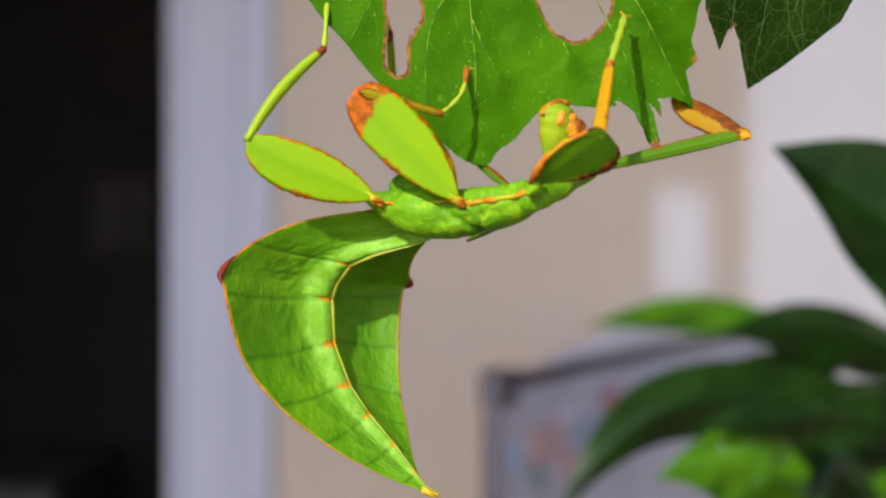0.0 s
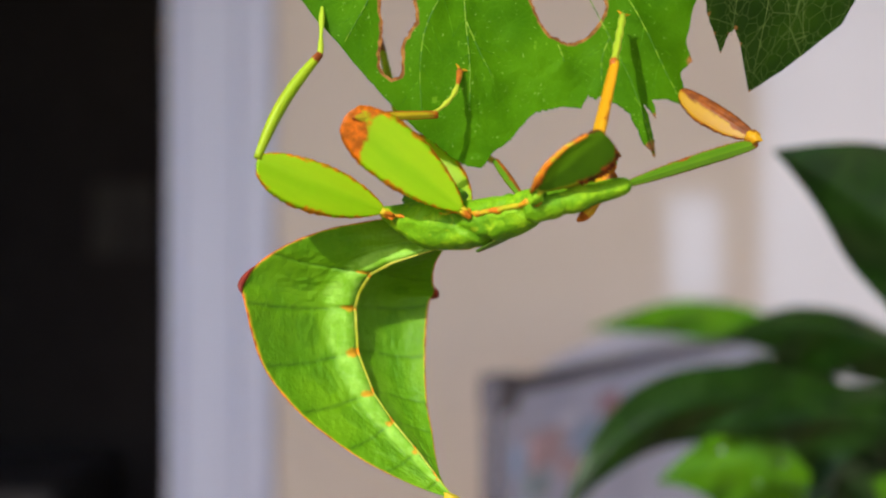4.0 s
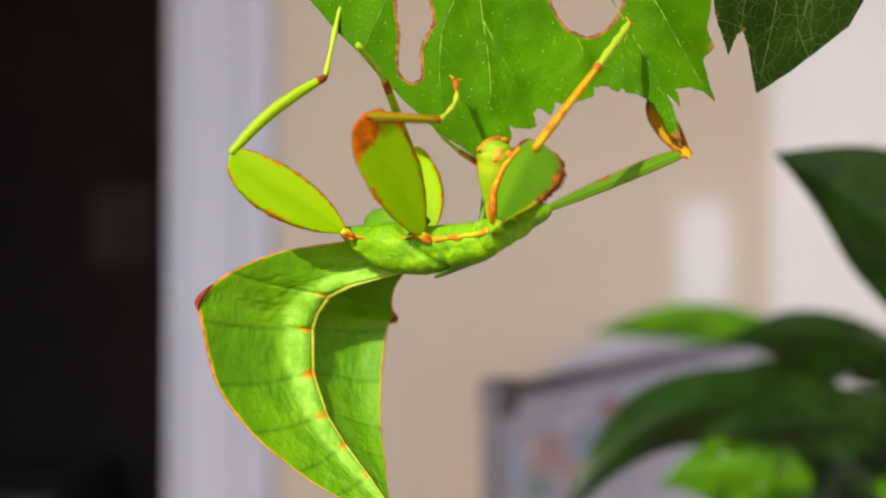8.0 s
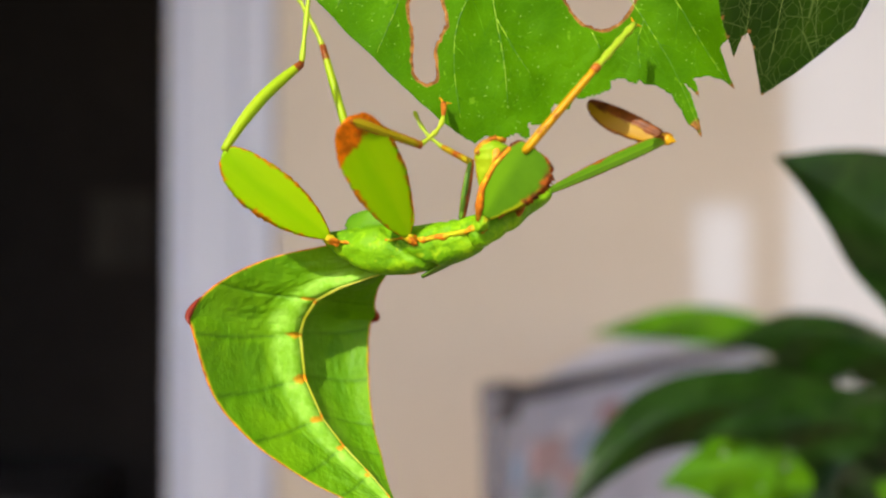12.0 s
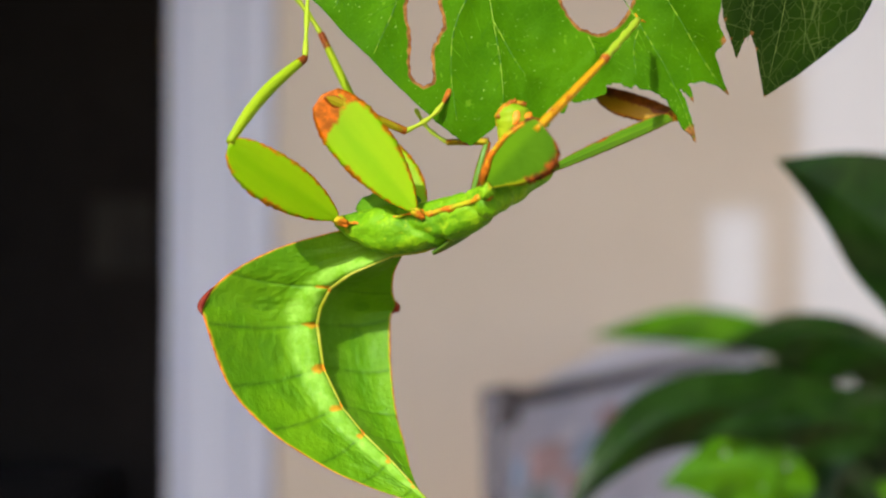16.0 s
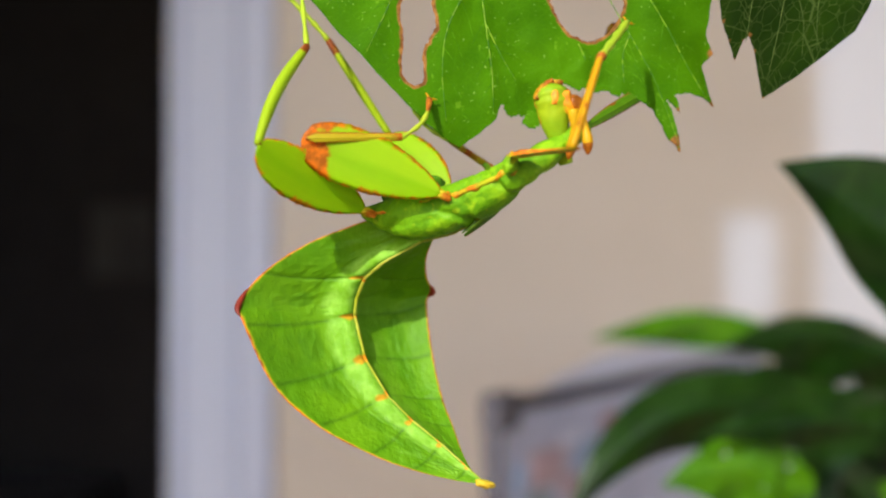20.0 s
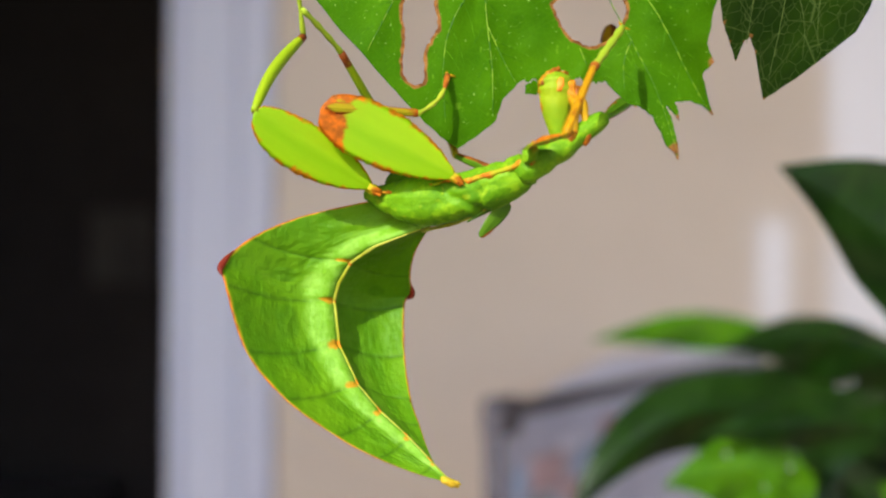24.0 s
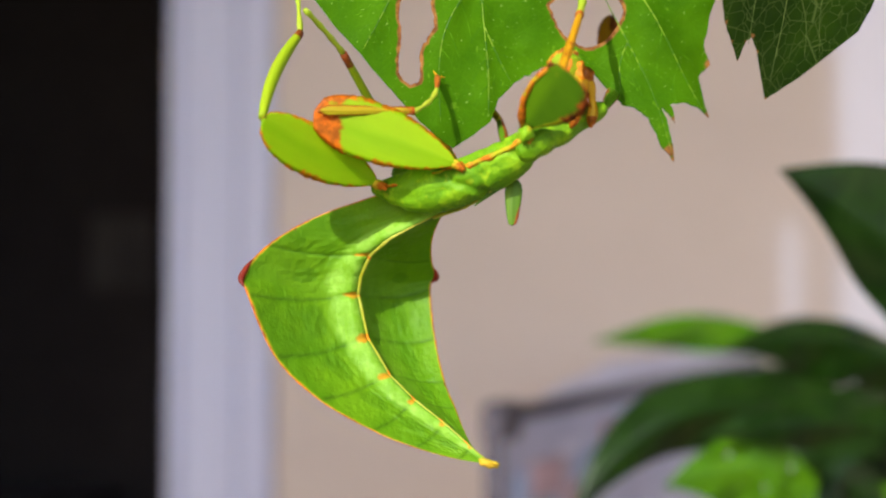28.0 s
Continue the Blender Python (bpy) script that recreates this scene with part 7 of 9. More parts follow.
    walk(limb['front_tarsus'], [
        (0,pose(0.01541,-0.00697,0.01486,21.9,-35.7,71.8)), (0.5,pose(0.01611,-0.00653,0.01531,17.0,-36.3,77.3)), (1,pose(0.01609,-0.00460,0.01505,9.1,-32.1,84.8)),
        (1.5,pose(0.01627,-0.00575,0.01436,17.4,-34.6,79.7)), (2,pose(0.01576,-0.00524,0.01343,23.7,-35.6,75.0)), (2.5,pose(0.01688,-0.00532,0.01374,18.0,-37.7,79.0)),
        (3,pose(0.01629,-0.00353,0.01427,9.6,-37.0,85.7)), (3.5,pose(0.01516,-0.00413,0.01495,14.8,-37.6,82.8)), (5.5,pose(0.01744,-0.01356,0.01730,29.3,-23.4,76.2)),
        (6,pose(0.01599,-0.01192,0.01655,37.6,-24.8,68.6)), (6.5,pose(0.01709,-0.00916,0.01779,36.1,-29.3,69.7)), (7,pose(0.01535,-0.00902,0.01913,35.7,-31.7,65.4)),
        (7.5,pose(0.01805,-0.00983,0.01786,39.4,-30.4,68.1)), (8,pose(0.01639,-0.00923,0.01873,37.1,-35.1,67.2)), (8.5,pose(0.01642,-0.01032,0.01847,40.3,-32.8,64.1)),
        (9,pose(0.01783,-0.00736,0.01758,41.0,-31.6,73.9)), (9.5,pose(0.01745,-0.00837,0.01797,36.5,-32.4,76.9)), (10,pose(0.01752,-0.01232,0.01772,36.8,-31.9,69.0)),
        (10.5,pose(0.01917,-0.01240,0.01670,39.5,-28.2,61.8)), (11,pose(0.01691,-0.01435,0.01705,39.1,-26.6,55.8)),
        (11.5,pose(0.01980,-0.01043,0.01700,43.4,-24.3,64.0)), (12,pose(0.01861,-0.01275,0.01773,45.6,-31.3,56.9)),
        (12.5,pose(0.01918,-0.01213,0.01742,45.5,-31.0,58.7)), (14.5,pose(0.01891,-0.01425,0.01711,42.6,-31.4,57.6)),
        (15,pose(0.02046,-0.01132,0.01543,45.9,-29.9,62.1)), (15.5,pose(0.01920,-0.01163,0.01561,45.9,-29.9,63.2)), (16,pose(0.02004,-0.01145,0.01478,48.2,-31.3,61.6)),
        (16.5,pose(0.01905,-0.01090,0.01573,46.7,-30.1,63.5)), (17,pose(0.01965,-0.00935,0.01490,49.5,-32.6,61.8)),
        (17.5,pose(0.01864,-0.00874,0.01420,48.8,-28.4,62.6)), (18,pose(0.01779,-0.01012,0.01278,47.8,-31.0,60.0)),
        (18.5,pose(0.01806,-0.01029,0.01262,47.8,-27.5,65.0)), (19,pose(0.01885,-0.01191,0.01290,48.2,-24.4,67.3)),
        (19.5,pose(0.01776,-0.01331,0.01354,41.8,-30.5,66.0)), (20,pose(0.01836,-0.01164,0.01119,48.9,-25.4,66.0)),
        (20.5,pose(0.01885,-0.01229,0.01314,46.7,-30.7,62.9)), (21,pose(0.01687,-0.01318,0.01495,49.0,-36.2,55.8)),
        (21.5,pose(0.01633,-0.00966,0.01290,53.6,-33.2,54.0)), (23.5,pose(0.01403,-0.01117,0.01021,47.3,-33.4,56.9)),
        (24,pose(0.01431,-0.01260,0.01025,45.3,-37.1,58.7)), (24.5,pose(0.01430,-0.01198,0.00977,45.3,-32.6,62.6)), (25,pose(0.01485,-0.01281,0.00914,45.5,-34.8,61.5)),
        (25.5,pose(0.01473,-0.01129,0.00989,42.2,-31.8,64.5)), (26,pose(0.01478,-0.00916,0.01048,38.8,-31.5,68.3)),
        (26.5,pose(0.01458,-0.00930,0.01226,33.9,-34.3,69.4)), (27,pose(0.01439,-0.01083,0.01521,24.6,-36.9,73.5)),
        (27.5,pose(0.01644,-0.01207,0.01437,29.6,-37.3,67.9)), (28,pose(0.01493,-0.00990,0.01316,29.0,-35.5,73.5)),])
    walk(limb['farfront_femur'], [
        (0,pose(0.01580,-0.00206,0.00436,83.0,-17.6,10.9)), (0.5,pose(0.01733,-0.00483,0.00429,81.8,-18.1,20.3)), (1,pose(0.01783,-0.00517,0.00326,76.7,-17.6,27.7)),
        (1.5,pose(0.01758,-0.00516,0.00397,82.4,-12.6,24.7)), (2,pose(0.01687,-0.00399,0.00457,84.7,-7.4,21.4)), (2.5,pose(0.01779,-0.00536,0.00356,84.1,-10.7,24.2)),
        (3,pose(0.01821,-0.00604,0.00268,80.3,-13.0,31.0)), (3.5,pose(0.01825,-0.00723,0.00317,77.6,-15.4,36.8)), (5.5,pose(0.01580,-0.00206,0.00436,87.2,-26.7,-3.4)),
        (6,pose(0.01593,-0.00293,0.00520,87.0,-17.2,5.3)), (6.5,pose(0.01455,-0.00086,0.00461,81.0,-22.0,17.6)), (7,pose(0.01451,-0.00045,0.00392,73.1,-30.6,21.4)),
        (7.5,pose(0.01385,-0.00004,0.00416,82.8,-19.8,19.1)), (8,pose(0.01375,-0.00000,0.00423,79.4,-27.8,20.9)), (8.5,pose(0.01492,-0.00132,0.00477,84.5,-19.8,17.1)),
        (9,pose(0.01322,0.00009,0.00473,85.9,-12.3,28.9)), (9.5,pose(0.01429,-0.00136,0.00566,76.6,-25.1,37.5)), (10,pose(0.01646,-0.00539,0.00618,65.8,-34.0,39.9)),
        (10.5,pose(0.01697,-0.00669,0.00587,64.0,-26.0,38.4)), (11,pose(0.01688,-0.00819,0.00620,58.8,-28.2,35.8)),
        (11.5,pose(0.01620,-0.00313,0.00497,67.5,-20.1,39.6)), (12,pose(0.01596,-0.00315,0.00537,73.2,-22.2,30.0)),
        (12.5,pose(0.01577,-0.00271,0.00522,75.3,-21.0,30.5)), (14.5,pose(0.01710,-0.00569,0.00531,73.3,-28.7,24.2)),
        (15,pose(0.01678,-0.00388,0.00464,75.6,-21.9,33.0)), (15.5,pose(0.01618,-0.00296,0.00481,77.0,-24.0,31.5)), (16,pose(0.01525,-0.00154,0.00457,80.1,-22.8,27.0)),
        (16.5,pose(0.01508,-0.00136,0.00458,79.1,-26.3,26.2)), (17,pose(0.01505,-0.00148,0.00480,77.9,-24.4,32.3)),
        (17.5,pose(0.01638,-0.00373,0.00523,67.9,-22.2,47.6)), (18,pose(0.01689,-0.00660,0.00597,58.4,-21.9,58.5)),
        (18.5,pose(0.01692,-0.00673,0.00597,61.5,-18.5,62.1)), (19,pose(0.01702,-0.00634,0.00570,63.0,-19.0,59.2)),
        (19.5,pose(0.01661,-0.00638,0.00633,56.3,-26.2,56.5)), (20,pose(0.01701,-0.00524,0.00523,66.7,-15.5,59.7)),
        (20.5,pose(0.01671,-0.00555,0.00588,69.8,-21.5,49.0)), (21,pose(0.01669,-0.00583,0.00604,64.9,-30.6,44.2)),
        (21.5,pose(0.01691,-0.00509,0.00531,64.8,-20.4,56.3)), (23.5,pose(0.01700,-0.00741,0.00596,55.9,-15.1,68.5)),
        (24,pose(0.01667,-0.00796,0.00649,54.3,-20.3,67.4)), (24.5,pose(0.01704,-0.00739,0.00590,50.1,-17.0,73.4)), (25,pose(0.01721,-0.00788,0.00566,50.3,-20.3,71.0)),
        (25.5,pose(0.01716,-0.00660,0.00555,49.2,-16.9,72.8)), (26,pose(0.01675,-0.00483,0.00542,48.7,-15.9,74.7)),
        (26.5,pose(0.01693,-0.00564,0.00558,58.4,-14.4,71.5)), (27,pose(0.01687,-0.00639,0.00596,59.3,-18.0,66.1)),
        (27.5,pose(0.01736,-0.00664,0.00519,58.9,-20.7,58.4)), (28,pose(0.01729,-0.00495,0.00449,48.2,-18.3,73.7)),])
    walk(limb['farfront_tibia'], [
        (0,pose(0.03302,0.00126,0.00994,-66.9,-23.4,132.5)), (0.5,pose(0.03373,0.00124,0.01002,-70.7,-24.3,138.8)), (1,pose(0.03335,0.00299,0.00884,-67.4,-23.4,140.6)),
        (1.5,pose(0.03390,0.00233,0.00799,-68.2,-26.7,141.4)), (2,pose(0.03385,0.00268,0.00694,-66.9,-28.2,141.2)),
        (2.5,pose(0.03428,0.00203,0.00698,-68.3,-29.8,143.5)), (3,pose(0.03358,0.00319,0.00683,-70.4,-27.6,147.9)),
        (3.5,pose(0.03245,0.00339,0.00806,-71.9,-28.1,150.4)), (5.5,pose(0.03220,-0.00304,0.01264,-39.4,-29.3,117.2)),
        (6,pose(0.03344,-0.00132,0.01064,-61.6,-27.7,128.1)), (6.5,pose(0.03080,0.00430,0.01152,-38.8,-37.9,118.8)), (7,pose(0.02925,0.00532,0.01330,-33.7,-38.4,115.1)),
        (7.5,pose(0.03021,0.00561,0.01039,-36.4,-42.3,118.3)), (8,pose(0.02896,0.00579,0.01282,-33.5,-41.9,116.0)),
        (8.5,pose(0.03147,0.00377,0.01099,-52.9,-42.2,128.9)), (9,pose(0.02896,0.00877,0.00864,-32.2,-50.2,123.7)),
        (9.5,pose(0.02751,0.00879,0.01346,-64.1,-28.9,144.0)), (10,pose(0.02817,0.00439,0.01647,-85.5,-7.7,143.5)),
        (10.5,pose(0.02993,0.00357,0.01395,-73.4,-11.5,130.3)), (11,pose(0.03003,0.00129,0.01489,-80.3,-5.6,130.6)),
        (11.5,pose(0.02952,0.00788,0.01129,-73.1,-17.0,148.8)), (12,pose(0.03072,0.00537,0.01232,-78.1,-23.3,155.4)),
        (12.5,pose(0.03057,0.00601,0.01182,-82.7,-21.9,162.8)), (14.5,pose(0.03181,0.00094,0.01415,-80.8,-16.3,146.5)),
        (15,pose(0.03109,0.00543,0.01149,-80.7,-18.3,154.2)), (15.5,pose(0.03051,0.00583,0.01229,-85.0,-15.1,156.7)),
        (16,pose(0.03036,0.00616,0.01171,-79.5,-20.7,152.0)), (16.5,pose(0.02988,0.00592,0.01274,-82.4,-15.1,150.2)),
        (17,pose(0.02921,0.00747,0.01240,-74.1,-20.1,142.0)), (17.5,pose(0.02787,0.00886,0.01216,-70.5,-20.2,137.8)),
        (18,pose(0.02581,0.00796,0.01285,-48.7,-29.2,118.3)), (18.5,pose(0.02510,0.00868,0.01181,-46.2,-29.9,118.4)),
        (19,pose(0.02592,0.00860,0.01170,-45.7,-30.9,120.7)), (19.5,pose(0.02572,0.00738,0.01446,-27.5,-43.4,111.0)),
        (20,pose(0.02594,0.01007,0.01015,-34.7,-60.6,123.9)), (20.5,pose(0.02793,0.00737,0.01263,-61.6,-57.1,145.0)),
        (21,pose(0.02804,0.00521,0.01540,-66.8,-55.1,147.5)), (21.5,pose(0.02648,0.00926,0.01171,-78.8,-57.7,162.7)),
        (23.5,pose(0.02352,0.00911,0.01076,-47.3,-68.6,129.5)), (24,pose(0.02330,0.00797,0.01287,-44.2,-71.4,127.0)),
        (24.5,pose(0.02207,0.00947,0.01129,-36.5,-73.5,122.6)), (25,pose(0.02283,0.00843,0.01205,-32.5,-76.5,117.9)),
        (25.5,pose(0.02237,0.01021,0.01090,-37.4,-75.7,123.3)), (26,pose(0.02143,0.01224,0.01047,-38.0,-74.5,126.3)),
        (26.5,pose(0.02258,0.01127,0.01014,-39.9,-75.2,126.8)), (27,pose(0.02397,0.00961,0.01163,-39.6,-72.1,124.7)),
        (27.5,pose(0.02637,0.00802,0.01170,-4.2,-65.5,89.8)), (28,pose(0.02219,0.01183,0.01025,3.7,-66.7,86.7)),])
    walk(limb['farrear_femur'], [
        (0,pose(0.00129,0.00400,0.00045,-71.6,-42.7,152.0)), (0.5,pose(0.00129,0.00400,0.00045,-78.1,-44.2,161.8)), (1,pose(0.00129,0.00400,0.00045,-73.7,-39.0,160.0)),
        (1.5,pose(0.00129,0.00400,0.00045,-75.3,-41.7,160.8)), (2,pose(0.00129,0.00400,0.00045,-70.7,-39.2,153.6)),
        (2.5,pose(0.00129,0.00400,0.00045,-70.3,-39.9,152.7)), (3,pose(0.00129,0.00400,0.00045,-70.3,-34.3,152.2)),
        (3.5,pose(0.00129,0.00400,0.00045,-74.5,-37.3,159.9)), (5.5,pose(0.00129,0.00400,0.00045,-62.4,-45.2,149.8)),
        (6,pose(0.00129,0.00400,0.00045,-64.7,-49.7,145.3)), (6.5,pose(0.00129,0.00400,0.00045,-57.6,-48.0,142.4)), (7,pose(0.00129,0.00400,0.00045,-48.7,-47.9,133.4)),
        (7.5,pose(0.00129,0.00400,0.00045,-44.2,-54.7,130.3)), (8,pose(0.00129,0.00400,0.00045,-43.4,-56.2,130.3)),
        (8.5,pose(0.00129,0.00400,0.00045,-37.1,-61.6,121.4)), (9,pose(0.00129,0.00400,0.00045,-42.6,-55.4,135.0)),
        (9.5,pose(0.00129,0.00400,0.00045,-46.5,-50.8,138.2)), (10,pose(0.00129,0.00400,0.00045,-38.2,-57.1,123.0)),
        (10.5,pose(0.00129,0.00400,0.00045,-59.6,-47.3,139.9)), (11,pose(0.00129,0.00400,0.00045,-79.2,-37.6,156.7)),
        (11.5,pose(0.00129,0.00400,0.00045,-83.0,-42.2,177.0)), (12,pose(0.00129,0.00400,0.00045,-91.2,-49.9,-178.7)),
        (12.5,pose(0.00129,0.00400,0.00045,-87.1,-49.6,175.3)), (14.5,pose(0.00129,0.00400,0.00045,-79.7,-57.6,162.3)),
        (15,pose(0.00129,0.00400,0.00045,-77.2,-56.5,165.1)), (15.5,pose(0.00129,0.00400,0.00045,-74.7,-52.6,159.7)),
        (16,pose(0.00129,0.00400,0.00045,-71.0,-51.1,156.8)), (16.5,pose(0.00129,0.00400,0.00045,-71.6,-49.8,156.3)),
        (17,pose(0.00129,0.00400,0.00045,-69.9,-51.1,157.5)), (17.5,pose(0.00129,0.00400,0.00045,-63.8,-44.7,147.5)),
        (18,pose(0.00129,0.00400,0.00045,-59.7,-41.3,137.7)), (18.5,pose(0.00129,0.00400,0.00045,-57.7,-39.2,135.9)),
        (19,pose(0.00129,0.00400,0.00045,-54.2,-40.6,134.9)), (19.5,pose(0.00129,0.00400,0.00045,-54.7,-40.8,134.4)),
        (20,pose(0.00129,0.00400,0.00045,-59.3,-43.4,142.2)), (20.5,pose(0.00129,0.00400,0.00045,-78.8,-50.5,162.8)),
        (21,pose(0.00129,0.00400,0.00045,-98.7,-50.3,-174.4)), (21.5,pose(0.00129,0.00400,0.00045,-102.7,-47.3,-167.9)),
        (23.5,pose(0.00129,0.00400,0.00045,-73.4,-38.8,146.0)), (24,pose(0.00129,0.00400,0.00045,-74.1,-40.2,145.1)),
        (24.5,pose(0.00129,0.00400,0.00045,-73.7,-36.3,146.3)), (25,pose(0.00129,0.00400,0.00045,-76.0,-40.5,148.9)),
        (25.5,pose(0.00129,0.00400,0.00045,-79.1,-36.0,154.4)), (26,pose(0.00129,0.00400,0.00045,-79.5,-32.7,157.5)),
        (26.5,pose(0.00129,0.00400,0.00045,-76.6,-35.7,151.7)), (27,pose(0.00129,0.00400,0.00045,-69.9,-37.2,141.5)),
        (27.5,pose(0.00129,0.00400,0.00045,-62.5,-38.1,133.8)), (28,pose(0.00129,0.00400,0.00045,-71.5,-32.1,143.8)),])
    walk(limb['farrear_tibia'], [
        (0,pose(-0.00601,0.00789,0.00808,-17.6,-55.4,100.8)), (0.5,pose(-0.00637,0.00652,0.00829,-20.8,-59.3,106.1)),
        (1,pose(-0.00693,0.00699,0.00753,-26.7,-56.9,114.1)), (1.5,pose(-0.00664,0.00677,0.00794,-25.3,-60.7,113.1)),
        (2,pose(-0.00653,0.00788,0.00755,-26.2,-61.0,113.9)), (2.5,pose(-0.00638,0.00796,0.00767,-26.0,-64.2,114.5)),
        (3,pose(-0.00694,0.00834,0.00678,-37.2,-62.5,126.5)), (3.5,pose(-0.00712,0.00707,0.00726,-45.3,-62.4,134.8)),
        (5.5,pose(-0.00557,0.00799,0.00843,-8.3,-65.1,99.5)), (6,pose(-0.00470,0.00814,0.00903,-85.3,-76.5,172.0)),
        (6.5,pose(-0.00468,0.00859,0.00881,-152.7,-58.8,-112.2)), (7,pose(-0.00390,0.00948,0.00879,-154.1,-36.5,-104.1)),
        (7.5,pose(-0.00292,0.00896,0.00963,-150.9,-25.2,-101.5)), (8,pose(-0.00276,0.00877,0.00980,-147.7,-26.5,-103.5)),
        (8.5,pose(-0.00150,0.00857,0.01035,-143.5,-17.0,-104.9)), (9,pose(-0.00323,0.00852,0.00971,-160.2,-14.3,-87.2)),
        (9.5,pose(-0.00401,0.00874,0.00917,-159.8,-22.2,-89.0)), (10,pose(-0.00204,0.00912,0.00990,-155.5,-25.8,-101.7)),
        (10.5,pose(-0.00455,0.00892,0.00871,-171.0,-55.4,-101.3)), (11,pose(-0.00690,0.00753,0.00731,-118.3,-73.1,-160.9)),
        (11.5,pose(-0.00704,0.00444,0.00800,-58.4,-70.8,149.2)), (12,pose(-0.00597,0.00383,0.00905,-51.4,-64.7,136.8)),
        (12.5,pose(-0.00598,0.00459,0.00902,-48.3,-58.3,132.1)), (14.5,pose(-0.00446,0.00584,0.00994,-41.7,-53.3,119.7)),
        (15,pose(-0.00472,0.00560,0.00983,-50.8,-54.0,135.0)), (15.5,pose(-0.00512,0.00638,0.00938,-79.8,-56.9,166.6)),
        (16,pose(-0.00520,0.00678,0.00921,-97.8,-64.2,-170.5)), (16.5,pose(-0.00537,0.00692,0.00904,-86.3,-59.3,175.8)),
        (17,pose(-0.00525,0.00670,0.00920,-71.3,-62.4,162.1)), (17.5,pose(-0.00546,0.00830,0.00836,-84.4,-61.3,175.9)),
        (18,pose(-0.00496,0.00969,0.00787,-108.3,-60.4,-159.9)), (18.5,pose(-0.00498,0.01007,0.00756,-114.0,-55.7,-150.5)),
        (19,pose(-0.00474,0.01004,0.00777,-116.8,-59.5,-146.8)), (19.5,pose(-0.00467,0.01009,0.00780,-113.3,-61.7,-152.5)),
        (20,pose(-0.00517,0.00901,0.00818,-94.4,-63.3,-172.2)), (20.5,pose(-0.00554,0.00612,0.00913,-69.4,-59.2,154.1)),
        (21,pose(-0.00587,0.00330,0.00910,-55.0,-55.1,134.9)), (21.5,pose(-0.00617,0.00241,0.00872,-60.8,-48.0,138.6)),
        (23.5,pose(-0.00598,0.00890,0.00750,-135.4,-29.0,-123.0)), (24,pose(-0.00575,0.00892,0.00772,-141.8,-30.2,-119.9)),
        (24.5,pose(-0.00625,0.00904,0.00711,-137.5,-34.1,-122.3)), (25,pose(-0.00604,0.00842,0.00775,-132.4,-49.5,-136.4)),
        (25.5,pose(-0.00691,0.00794,0.00707,-83.9,-62.3,168.6)), (26,pose(-0.00745,0.00763,0.00653,-54.7,-55.4,137.9)),
        (26.5,pose(-0.00676,0.00833,0.00702,-83.4,-61.6,169.0)), (27,pose(-0.00573,0.00958,0.00725,-131.8,-51.6,-136.0)),
        (27.5,pose(-0.00485,0.01039,0.00738,-167.5,-41.5,-102.6)), (28,pose(-0.00640,0.00963,0.00643,-148.6,-35.7,-111.0)),])
